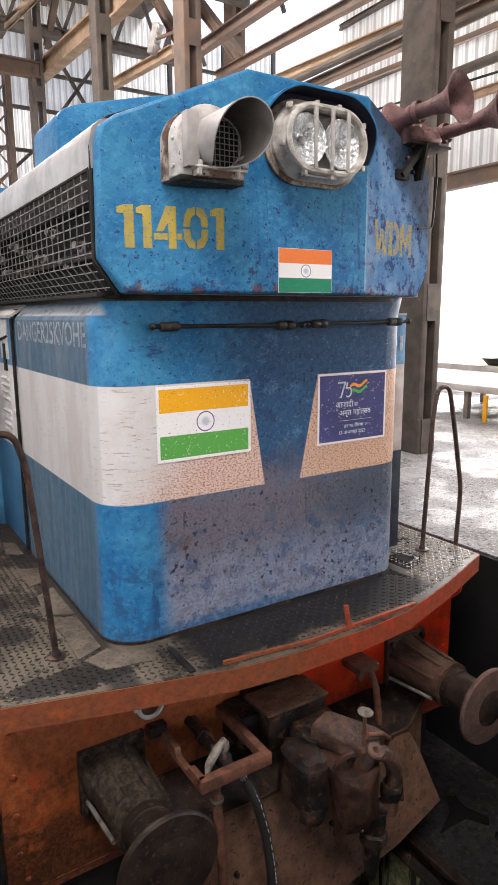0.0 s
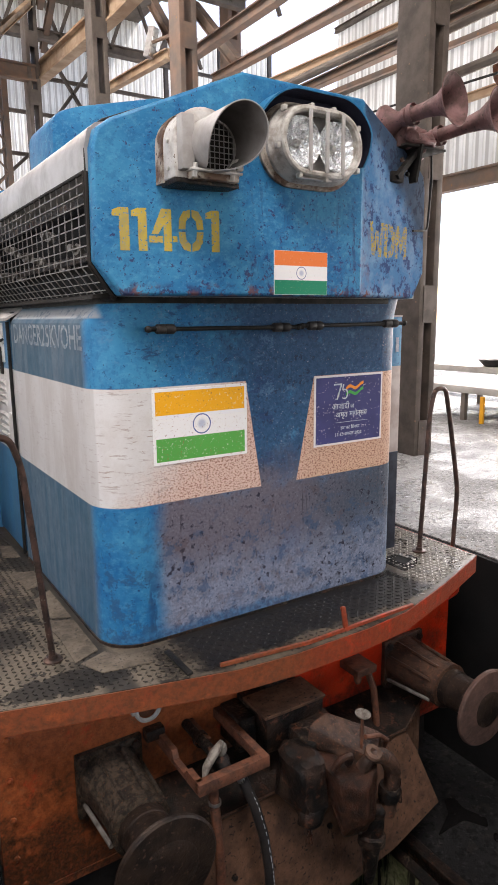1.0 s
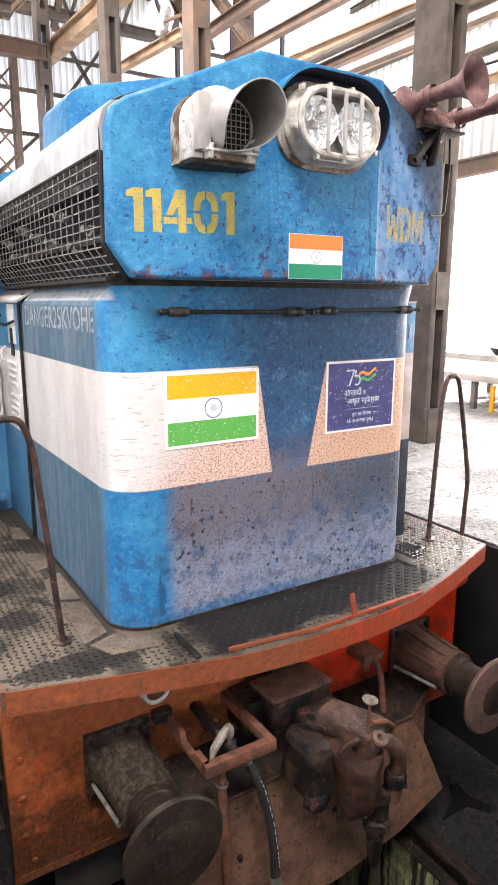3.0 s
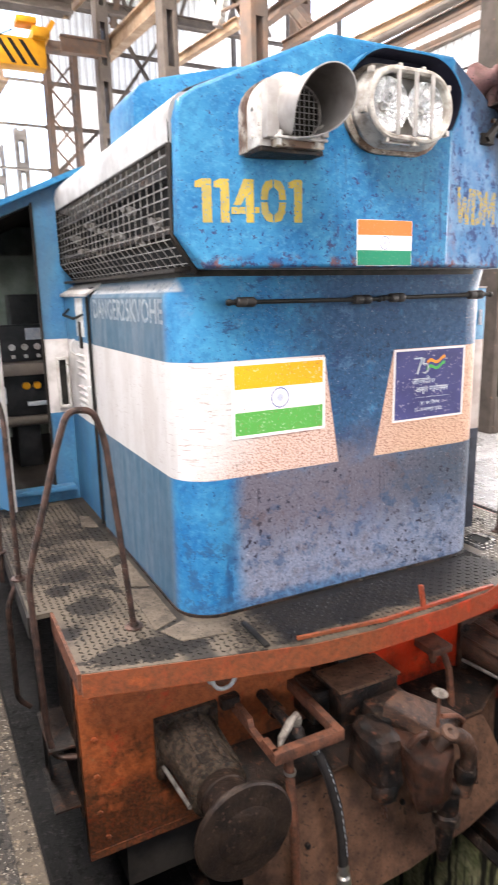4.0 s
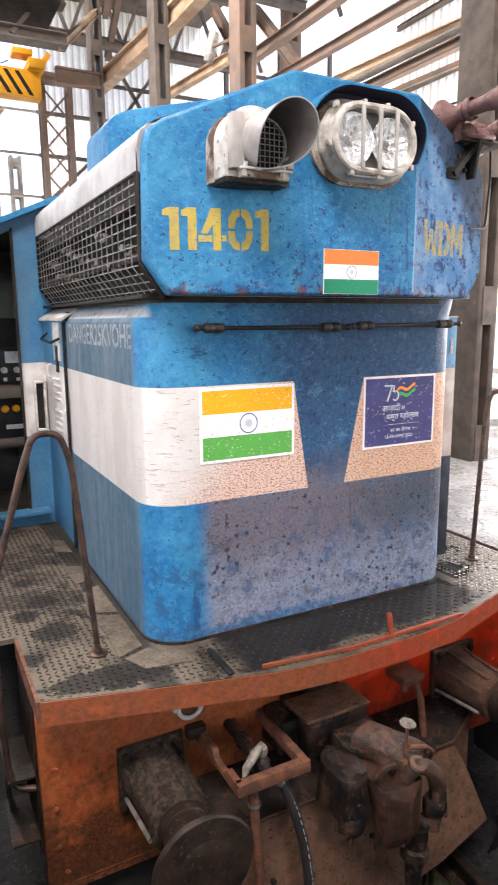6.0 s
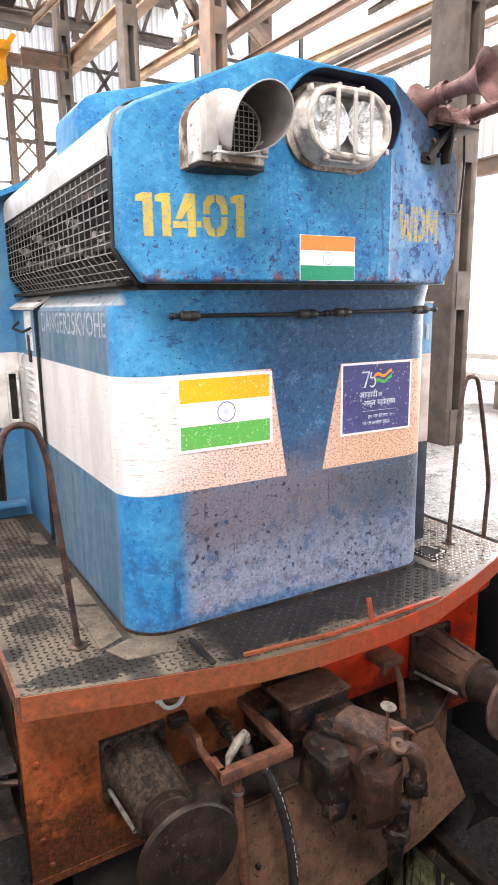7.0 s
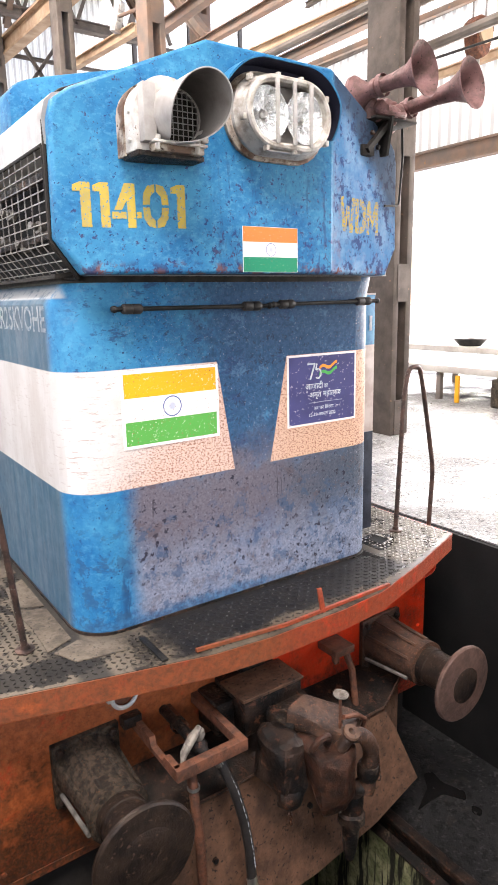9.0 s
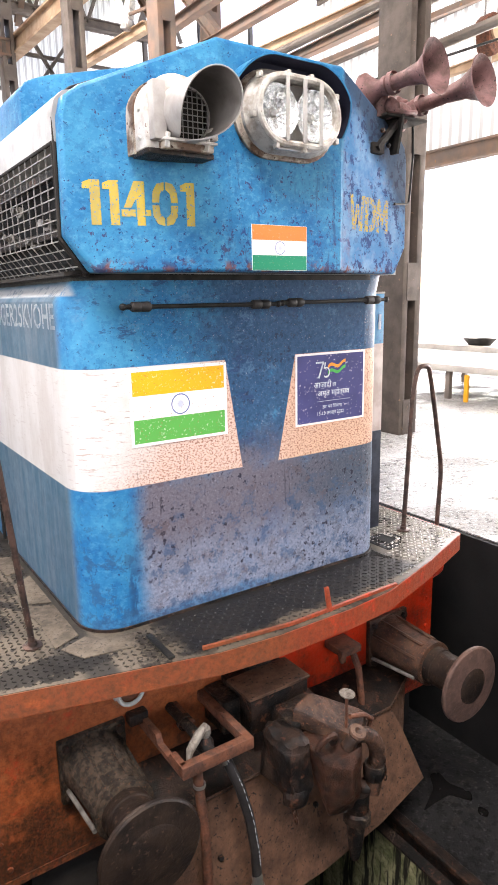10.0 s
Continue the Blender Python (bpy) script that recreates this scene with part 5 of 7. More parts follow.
        rows.append([bm.verts.new((x, YC, z)), bm.verts.new((x, YC - far, z)), bm.verts.new((x - a.x, YC - far, z - a.z)), bm.verts.new((x - a.x, YC, z - a.z))])
        v = (inner.verts.new((x - q.x, YC - 0.001, z - q.z)), inner.verts.new((x - q.x, YC - far + 0.001, z - q.z)))
        if prev:
            inner.faces.new((prev[0], prev[1], v[1], v[0]))
        prev = v
    for a, b in zip(rows, rows[1:]):
        for i in range(4):
            bm.faces.new((a[i], a[(i + 1) % 4], b[(i + 1) % 4], b[i]))
    bm.faces.new(rows[0]), bm.faces.new(rows[-1][::-1])
    visor = part("visor", bm, M_UPPER, h, "blue visor arched over the lamp, shade painted in underneath")
    part("visor_lining", inner, M_NAVY, h, "navy lining with the visor's shade in its colour")
    # dark plate painted in where the visor shades the front plate
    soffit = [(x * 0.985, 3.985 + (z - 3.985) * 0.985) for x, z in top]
    part("visor_shade_plate", prism(soffit, YC - 0.005, YC + 0.001, "y"), M_NAVY, h, "navy plate painted as the shade under the visor")


headlight()


def cowled_lamp():
    cx, cz, r, yb = -0.545, 3.925, 0.118, -0.32
    ox = cx + 0.018
    arch = [(cx - 0.142, 3.79), (cx + 0.142, 3.79)] + [(cx + 0.142 * math.cos(a), 3.93 + 0.132 * math.sin(a)) for a in [math.pi * k / 14 for k in range(15)]]
    lamp_box = part("marker_lamp", prism(arch, yb, -0.13, "y", 0.006), M_LAMPWHITE, loco, "white marker lamp under a grey tubular cowl")
    part("back_gasket", prism([(x + (x - cx) * 0.05, z + (z - 3.93) * 0.05) for x, z in arch], -0.225, -0.12, "y"), M_BACKRING, lamp_box, "dark rusty gasket")
    part("ledge", box(cx - 0.14, cx + 0.145, -0.330, -0.19, 3.770, 3.790, 0.004), M_GREASE, lamp_box, "rusty ledge")
    part("ledge_rail", box(cx - 0.10, cx + 0.13, -0.385, -0.33, 3.81, 3.82, 0.003), M_LAMPWHITE, lamp_box)
    for x in (cx - 0.08, cx + 0.09):
        part("stud", lathe([(0, 0), (0.01, 0), (0.01, 0.05), (0, 0.05)], toward((x, -0.365, 3.79), (0, -0.3, 1)), 8), M_LAMPWHITE, lamp_box)
    bm = bmesh.new()
    rows = []
    n, r, cz = 40, 0.106, 3.914
    for k in range(n):
        a = 2 * math.pi * k / n
        reach = 0.02 + 0.26 * max(0.0, 0.5 + 0.5 * math.cos(a - 1.15)) ** 0.30
        c, s = math.cos(a), math.sin(a)
        rows.append([bm.verts.new((ox + q * c, y, cz + q * s)) for q, y in ((r, yb + 0.01), (r, yb - reach * 0.5), (r, yb - reach), (r - 0.004, yb - reach), (r - 0.004, yb - reach * 0.5), (r - 0.004, yb + 0.01))])
    for k in range(n):
        a, b = rows[k], rows[(k + 1) % n]
        for i in range(6):
            j = (i + 1) % 6
            bm.faces.new((a[i], a[j], b[j], b[i]))
    cowl = part("cowl", bm, M_COWL, lamp_box, "grey tubular cowl")
    inner = bmesh.new()
    rims = []
    for k in range(n):
        a = 2 * math.pi * k / n
        reach = 0.016 + 0.26 * max(0.0, 0.5 + 0.5 * math.cos(a - 1.15)) ** 0.30
        rims.append([inner.verts.new((ox + (r - 0.0055) * math.cos(a), y, cz + (r - 0.0055) * math.sin(a))) for y in (yb + 0.01, yb - reach * 0.5, yb - reach)])
    for k in range(n):
        a, b = rims[k], rims[(k + 1) % n]
        for i in range(2):
            inner.faces.new((a[i], b[i], b[i + 1], a[i + 1]))
    part("cowl_lining", inner, M_LINING, cowl, "darker grey inside of the cowl, shade painted in")
    part("lens", lathe([(0.098, 0.004), (0.085, 0.014), (0.06, 0.02), (0, 0.022)], toward((ox, yb, cz), (0, -1, 0)), 28), M_DARK, lamp_box, "dark lamp glass")
    guard = part("guard_ring", tube([(ox + 0.098 * math.cos(a), yb - 0.03, cz + 0.098 * math.sin(a)) for a in [2 * math.pi * k / 28 for k in range(28)]], 0.004, 5, closed=True), M_LAMPWHITE, lamp_box, "white wire guard")
    for k in range(-4, 5):
        d = k * 0.0215
        h = math.sqrt(max(0, 0.098 ** 2 - d * d))
        BASE[guard] = BASE[lamp_box]
        for a, b in (((ox + d, yb - 0.034, cz - h), (ox + d, yb - 0.034, cz + h)), ((ox - h, yb - 0.030, cz + d), (ox + h, yb - 0.030, cz + d))):
            part("guard_wire", tube([a, b], 0.0022, 5), M_COWL, lamp_box)
    part("side_plate", box(cx - 0.128, cx - 0.076, yb - 0.045, yb + 0.002, 3.815, 4.015, 0.003), M_COWL, lamp_box, "grey upright flange plate")
    part("under_box", box(cx - 0.09, cx + 0.125, yb - 0.045, yb + 0.002, 3.785, 3.812, 0.004), M_BACKRING, lamp_box, "rusty hinge box under the cowl")
    part("latch", box(cx + 0.10, cx + 0.13, yb - 0.07, yb - 0.03, 3.825, 3.87, 0.004), M_LAMPWHITE, lamp_box)
    for z in (3.83, 3.93):
        part("bolt", bolt((cx - 0.142, -0.27, z), (-1, 0, 0), 0.009, 0.008), M_LAMPWHITE, lamp_box)


cowled_lamp()


def horn(back, bell):
    back, bell = Vector(back), Vector(bell)
    L = (bell - back).length
    m = toward(back, bell - back)
    prof = [(0, -0.06), (0.06, -0.058), (0.088, -0.045), (0.088, -0.03), (0.07, -0.012), (0.04, 0.03), (0.036, 0.06), (0.044, 0.065), (0.044, 0.085), (0.034, 0.09), (0.036, L * 0.55), (0.05, L * 0.78), (0.082, L * 0.93), (0.116, L), (0.120, L + 0.002), (0.116, L + 0.004), (0.078, L * 0.93), (0.045, L * 0.78), (0.02, L * 0.6), (0, L * 0.58)]
    h = part("horn", lathe(prof, m, 30), M_HORN, loco, "dusty maroon air horn with a flared bell")
    part("clamp", lathe([(0.05, 0.10), (0.052, 0.10), (0.052, 0.125), (0.05, 0.125)], m, 18), M_HORN, h)


horn((0.61, -0.17, 4.205), (0.672, -0.50, 4.232))
horn((0.945, -0.05, 4.175), (1.012, -0.50, 4.226))
br = part("horn_bracket", prism([(-0.215, 3.925), (-0.17, 3.925), (-0.135, 4.10), (-0.25, 4.10)], 0.735, 0.750, "x"), M_DARK, loco, "dark gusset bracket under the horns")
part("bracket_arm", tube([(0.60, -0.215, 3.935), (0.765, -0.205, 4.095)], 0.019, 4), M_DARK, br, "black angle-iron arm")
part("bracket_foot", box(0.575, 0.655, -0.212, -0.165, 3.915, 3.965, 0.004), M_DARK, br)
part("bracket_plate", box(0.64, 0.93, -0.235, -0.06, 4.088, 4.100, 0.003), M_DARK, br)
for x, y, z, r in ((0.70, -0.20, 4.135, 0.040), (0.785, -0.19, 4.125, 0.046), (0.86, -0.16, 4.14, 0.042), (0.74, -0.15, 4.17, 0.036), (0.82, -0.13, 4.18, 0.040)):
    lump = bmesh.new()
    bmesh.ops.create_icosphere(lump, subdivisions=3, radius=r, matrix=Matrix.Translation((x, y, z)))
    for v in lump.verts:
        v.co += Vector(noise.noise_vector(v.co * 22)) * r * 0.45
    part("valve_casting", lump, M_HORN, br, "dusty maroon valve casting")
part("bracket_post", lathe([(0, 0), (0.035, 0), (0.035, 0.10), (0.02, 0.12), (0, 0.12)], toward((0.66, -0.17, 4.09), (0, 0, 1)), 12), M_HORN, br)
part("supply_pipe", tube(arc([(0.66, -0.21, 4.12), (0.76, -0.25, 4.11), (0.86, -0.22, 4.125), (0.93, -0.14, 4.16)], 0.04), 0.012, 8), M_HORN, br)
part("air_pipe", tube(arc([(0.93, -0.13, 4.19), (0.935, -0.14, 3.95), (0.915, -0.14, 3.705), (0.76, -0.185, 3.69)], 0.03), 0.006, 8), M_BLACK, br, "thin bent air pipe")
for (x, z) in ((0.625, 4.02), (0.625, 3.96), (0.68, 3.96)):
    part("bolt", bolt(on_right(x, z, 0.03), (0.2, -1, 0), 0.012, 0.012), M_GREASE, br)


M_RUSTKNUCKLE = plain("red_rusted_casting", (0.066, 0.027, 0.016), (0.013, 0.009, 0.007), 20, 0.38, 0.05, 0.9, (0.15, 0.072, 0.042), 0.64)


# ---- below the deck: draw gear, brake pipes, plough; handrails and steps ----
part("loose_strip", tube([(-0.56, -0.375, 1.712), (-0.1, -0.43, 1.712), (0.62, -0.415, 1.712)], 0.011, 4), M_ORANGE, loco, "orange angle strip along the deck edge")
part("stop_bar", prism([(0.128, 1.69), (0.158, 1.69), (0.128, 1.838), (0.102, 1.838)], -0.432, -0.420, "y", 0.002), M_ORANGE, loco, "short upright orange flat bar")
part("flat_bar", box(-0.72, -0.69, -0.36, -0.12, 1.702, 1.714, 0.002, m=None), M_BLACK, loco, "black flat bar lying on the deck")


def filler(points, top):
    return part("mortar_patch", prism(points, 1.698, top, "z", 0.003), M_MORTAR, loco, "cracked cement bedding beside the hood")


filler([(-0.97, 0.08), (-1.10, 0.02), (-1.09, 0.30), (-1.12, 0.52), (-0.97, 0.46)], 1.707)
filler([(-0.97, 0.49), (-1.11, 0.55), (-1.08, 0.82), (-0.97, 0.90)], 1.708)
filler([(-0.97, 1.02), (-1.08, 0.98), (-1.10, 1.30), (-0.97, 1.25)], 1.706)
filler([(-0.98, 1.55), (-1.08, 1.60), (-1.05, 1.85), (-0.98, 1.8)], 1.707)
filler([(-0.95, 0.05), (-1.08, 0.0), (-1.02, -0.13), (-0.80, -0.17), (-0.74, -0.05), (-0.86, -0.04)], 1.706)


def handrail(points, label):
    h = part("handrail", tube(arc(points, 0.09, 6), 0.0155, 10), M_RAILPIPE, loco, label)
    p = points[0]
    part("rail_foot", lathe([(0, 0), (0.045, 0), (0.045, 0.008), (0.022, 0.012), (0.02, 0.03), (0, 0.03)], toward((p[0], p[1], 1.70), (0, 0, 1)), 16), M_RAILPIPE, h)


handrail([(-1.175, 0.11, 1.70), (-1.24, 0.15, 2.62), (-1.285, 0.15, 2.76), (-1.395, 0.15, 2.765), (-1.45, 0.15, 2.62), (-1.625, 0.15, 2.03), (-1.612, 0.13, 1.25), (-1.59, 0.11, 1.14), (-1.50, 0.08, 1.13)], "bent brown handrail loop, paint worn to steel")
handrail([(1.289, 0.16, 1.70), (1.335, 0.16, 2.62), (1.375, 0.16, 2.785), (1.475, 0.16, 2.785), (1.525, 0.16, 2.60), (1.645, 0.16, 2.07), (1.622, 0.16, 1.62), (1.58, 0.14, 1.5), (1.50, 0.10, 1.48)], "bent brown handrail loop beside the hood")
handrail([(-1.585, 0.95, 1.70), (-1.578, 0.95, 2.60), (-1.585, 1.02, 2.69), (-1.60, 1.30, 2.70)], "grey grab rail at the cab steps")
handrail([(-1.64, 1.42, 1.50), (-1.60, 1.42, 2.55), (-1.60, 1.42, 2.68), (-1.575, 1.75, 2.72)], "grey grab rail at the cab steps")
for a, b in (((-1.60, 1.05, 2.69), (-1.605, 1.36, 2.705)), ((-1.60, 1.47, 2.70), (-1.65, 1.80, 2.745))):
    part("rail_clamp", lathe([(0, 0), (0.024, 0), (0.027, 0.02), (0.021, 0.05), (0.021, 0.24), (0.028, 0.27), (0.026, 0.30), (0, 0.30)], toward(a, Vector(b) - Vector(a)), 12), M_BRIGHT, loco, "bright worn grab handle")
part("grab_rail", tube(arc([(-1.585, 0.95, 1.72), (-1.66, 0.95, 1.55), (-1.665, 0.92, 0.98), (-1.60, 0.90, 0.92)], 0.05), 0.016, 8), M_RAILPIPE, loco)
st = part("step_plate", box(-1.60, -1.585, 0.40, 0.47, 0.75, 1.68, 0.002), M_DARK, loco, "sooty boarding steps beside the headstock")
part("step_side", prism([(0.44, 1.67), (0.47, 1.67), (0.47, 0.75), (0.40, 0.70), (0.30, 0.80)], -1.60, -1.588, "x"), M_GREASE, st)
for z in (0.85, 1.18):
    part("step_tread", box(-1.62, -1.36, 0.08, 0.42, z, z + 0.012, 0.002), M_GREASE, st)
part("step_back", box(-1.50, -1.488, 0.06, 0.46, 0.80, 1.60), M_GREASE, st)
part("end_loop", tube(arc([(1.43, 0.02, 1.60), (1.49, 0.0, 1.58), (1.49, -0.01, 1.42), (1.43, 0.02, 1.38)], 0.03), 0.013, 8), M_ORANGE, loco)

RX, RY, RZ = -0.775, 0.0, 1.385
ring = part("lifting_ring", tube([(RX + 0.062 * math.cos(a), RY - 0.03, RZ + 0.062 * math.sin(a)) for a in [2 * math.pi * k / 24 for k in range(24)]], 0.011, 8, closed=True), M_LAMPWHITE, loco, "white painted ring on the headstock")
part("ring_plate", lathe([(0, 0), (0.052, 0), (0.052, 0.012), (0, 0.012)], toward((RX, RY - 0.002, RZ), (0, -1, 0)), 20), M_RUSTPLATE, ring)
part("ring_lug", box(RX - 0.085, RX - 0.05, RY - 0.035, RY, RZ - 0.015, RZ + 0.02, 0.004), M_LAMPWHITE, ring)


def brake_gear():
    z = 1.205
    f = part("pipe_bracket", box(-0.735, -0.36, -0.475, -0.43, z - 0.03, z + 0.03, 0.004), M_RUSTPLATE, loco, "rusty flat-iron bracket round the brake pipes")
    part("bracket_arm", prism([(0.0, z - 0.03), (0.0, z + 0.035), (-0.20, z + 0.035), (-0.22, z - 0.005), (-0.33, z - 0.005), (-0.35, z + 0.03), (-0.45, z + 0.03), (-0.45, z - 0.03)], -0.735, -0.705, "x"), M_RUSTPLATE, f)
    part("bracket_arm", box(-0.40, -0.36, -0.44, 0.0, z - 0.025, z + 0.03, 0.004), M_RUSTPLATE, f)
    part("bracket_arm", box(-0.57, -0.52, -0.20, 0.0, z - 0.03, z + 0.02, 0.004), M_RUSTPLATE, f)
    part("bracket_lug", box(-0.80, -0.70, -0.06, 0.0, z + 0.01, z + 0.07, 0.01), M_GREASE, f)
    v = part("angle_cock", lathe([(0, -0.06), (0.03, -0.06), (0.034, -0.02), (0.044, 0.0), (0.044, 0.03), (0.03, 0.05), (0.03, 0.09), (0, 0.09)], toward((-0.55, -0.32, z - 0.01), (0.1, -1, -0.25)), 14), M_GREASE, loco, "brake pipe cock with a bright handle")
    part("cock_cap", lathe([(0, 0), (0.026, 0), (0.03, 0.02), (0.022, 0.045), (0, 0.05)], toward((-0.545, -0.33, z + 0.03), (0.1, -0.2, 1)), 12), M_WORN, v)
    part("cock_handle", tube([(-0.54, -0.335, z + 0.085), (-0.60, -0.37, z + 0.075), (-0.66, -0.40, z + 0.04), (-0.675, -0.41, z + 0.005)], [0.015, 0.023, 0.019, 0.010], 10), M_WORN, v, "worn bright handle")
    part("feed_pipe", tube([(-0.56, 0.0, z), (-0.555, -0.30, z)], 0.026, 12), M_GREASE, v)
    part("collar", lathe([(0.035, 0), (0.04, 0), (0.04, 0.03), (0.035, 0.03)], toward((-0.556, -0.14, z), (0, -1, 0)), 14), M_GREASE, v)
    hose = part("brake_hose", tube([(-0.50, -0.40, z - 0.02), (-0.475, -0.435, z - 0.10), (-0.44, -0.46, 1.0), (-0.40, -0.48, 0.82), (-0.378, -0.49, 0.64), (-0.375, -0.50, 0.48)], 0.025, 12), M_HOSE, loco, "black rubber brake hose with a steel coupling")
    part("hose_band", lathe([(0.022, 0), (0.025, 0), (0.025, 0.02), (0.022, 0.02)], toward((-0.487, -0.42, z - 0.065), (0.3, -0.35, -1)), 14), M_BRIGHT, hose)
    line = [Vector(p) for p in ((-0.466, -0.457, z - 0.10), (-0.432, -0.484, 1.0), (-0.393, -0.504, 0.82), (-0.371, -0.514, 0.64), (-0.368, -0.524, 0.55))]
    for a, b in zip(line, line[1:]):
        for k in range(4):
            part("print_dash", tube([a.lerp(b, (k + 0.1) / 4), a.lerp(b, (k + 0.1 + random.uniform(0.35, 0.75)) / 4)], 0.0022, 4), M_TEXTWHITE, hose)
    part("hose_coupling", lathe([(0, 0), (0.024, 0), (0.028, 0.03), (0.024, 0.06), (0.034, 0.07), (0.036, 0.12), (0, 0.13)], toward((-0.375, -0.50, 0.50), (0.02, -0.05, -1)), 12), M_BRIGHT, hose)
    pipe = part("brake_pipe", tube([(-0.63, -0.40, z - 0.03), (-0.635, -0.43, 1.05), (-0.625, -0.45, 0.8), (-0.62, -0.46, 0.40)], 0.024, 12), M_RUSTPLATE, loco, "rusty hanging brake pipe")
    part("pipe_band", lathe([(0.025, 0), (0.029, 0), (0.029, 0.016), (0.025, 0.016)], toward((-0.634, -0.43, 1.07), (0, 0, 1)), 14), M_BRIGHT, pipe)
    # second connection beside the far buffer
    p2 = part("feed_bracket", box(0.47, 0.62, -0.16, 0.0, 1.19, 1.235, 0.004), M_RUSTPLATE, loco, "rusty bracket with hanging feed pipe")
    part("nipple", lathe([(0, 0), (0.02, 0), (0.024, 0.03), (0.016, 0.05), (0, 0.05)], toward((0.50, -0.12, 1.19), (0, -0.3, -1)), 10), M_RUSTPLATE, p2)
    part("feed_pipe", tube([(0.59, -0.10, 1.20), (0.60, -0.16, 1.08), (0.58, -0.22, 0.85), (0.56, -0.24, 0.6)], 0.021, 10), M_RUSTPLATE, p2)


brake_gear()


def roughened(bm, amount, cuts=1):
    """Cast-iron unevenness."""
    if cuts:
        bmesh.ops.subdivide_edges(bm, edges=bm.edges[:], cuts=cuts, use_grid_fill=True)
    for v in bm.verts:
        v.co += Vector(noise.noise_vector(v.co * 9)) * amount + Vector(noise.noise_vector(v.co * 27)) * amount * 0.5
    return bm


def hull(points, amount):
    """A worn casting: the hull of a few corners, rounded and roughened."""
    bm = bmesh.new()
    for p in points:
        bm.verts.new(p)
    bmesh.ops.convex_hull(bm, input=bm.verts[:])
    bmesh.ops.bevel(bm, geom=bm.edges[:], offset=0.012, segments=2, profile=0.5, affect="EDGES")
    bmesh.ops.triangulate(bm, faces=bm.faces[:])
    return roughened(bm, amount, 3)


def coupler():
    c = part("coupler", roughened(box(-0.255, 0.105, -0.295, 0.0, 1.08, 1.276, 0.010), 0.004, 3), M_GREASE, loco, "greasy centre coupler with a hooked knuckle")
    part("top_plate", roughened(box(-0.268, 0.112, -0.305, -0.085, 1.278, 1.296, 0.004), 0.002, 2), M_PLOUGH, c, "flat rusty cover plate")
    part("back_stop", roughened(box(-0.13, 0.02, -0.09, 0.0, 1.28, 1.335, 0.008), 0.004, 1), M_GREASE, c)
    part("side_block", roughened(box(-0.36, -0.255, -0.20, 0.0, 1.06, 1.25, 0.012), 0.006, 2), M_GREASE, c)
    part("shank", roughened(box(-0.13, 0.13, -0.48, -0.25, 0.98, 1.20, 0.02), 0.008, 3), M_GREASE, c)
    top = [(-0.12, -0.45, 1.275), (0.03, -0.40, 1.285), (0.29, -0.55, 1.155), (0.12, -0.66, 1.135)]
    part("cover_lip", hull(top + [(x, y, z - 0.10) for x, y, z in top], 0.006), M_CASING, c, "worn brown casting lip")
    part("head", roughened(box(-0.262, -0.108, -0.62, -0.36, 0.90, 1.205, 0.050), 0.018, 5), M_GREASE, c, "black greasy coupler head")
    part("head_web", roughened(box(-0.16, -0.07, -0.56, -0.30, 0.84, 1.12, 0.03), 0.010, 3), M_VOID, c)
    jaw = [(-0.112, -0.70, 1.12), (0.135, -0.69, 1.105), (0.145, -0.50, 1.13), (-0.115, -0.48, 1.15), (-0.095, -0.695, 0.84), (0.12, -0.69, 0.82), (0.13, -0.50, 0.84), (-0.07, -0.68, 0.775), (0.08, -0.68, 0.765), (0.09, -0.52, 0.78), (0.01, -0.735, 1.05), (0.02, -0.735, 0.87)]
    part("jaw", hull(jaw, 0.012), M_RUSTKNUCKLE, c, "rusty barrel of the knuckle")
    arm = arc([(0.045, -0.66, 1.115), (0.085, -0.685, 1.175), (0.185, -0.69, 1.145), (0.245, -0.675, 1.02), (0.245, -0.665, 0.93), (0.225, -0.66, 0.78)], 0.06)
    n = len(arm)
    part("knuckle", roughened(tube(arm, [0.030 + 0.012 * min(1, i / (0.6 * n)) for i in range(n)], 12), 0.010, 1), M_CASING, c, "worn hinged knuckle")
    part("knuckle_eye", lathe([(0.018, 0), (0.040, 0.0), (0.044, 0.012), (0.040, 0.024), (0.018, 0.024)], toward((0.09, -0.685, 1.185), (0.1, -0.45, 1)), 18), M_DUSTRUST, c, "round eye of the knuckle")
    part("hook", roughened(tube([(-0.075 + 0.052 * math.cos(a), -0.66 - 0.02 * math.sin(a), 1.185 + 0.055 * math.sin(a)) for a in [-0.5 + 0.42 * k for k in range(10)]], 0.017, 8), 0.005, 0), M_RUSTKNUCKLE, c, "lifting hook")
    part("arm_collar", lathe([(0, 0), (0.05, 0), (0.056, 0.02), (0.056, 0.06), (0.05, 0.08), (0, 0.08)], toward((0.236, -0.66, 0.86), (0.03, -0.06, 1)), 14), M_GREASE, c)
    part("knuckle_pin", roughened(lathe([(0, 0), (0.052, 0), (0.056, 0.05), (0.05, 0.10), (0.062, 0.11), (0.062, 0.15), (0.044, 0.16), (0.038, 0.27), (0.022, 0.36), (0, 0.37)], toward((0.158, -0.635, 0.80), (-0.02, 0.02, -1)) @ Matrix.Diagonal((1.1, 1.1, 1.12, 1)), 14), 0.008, 1), M_GREASE, c)
    pin = part("lock_lifter", tube([(0.10, -0.60, 1.13), (0.098, -0.605, 1.345)], 0.008, 8), M_RUSTPLATE, c)
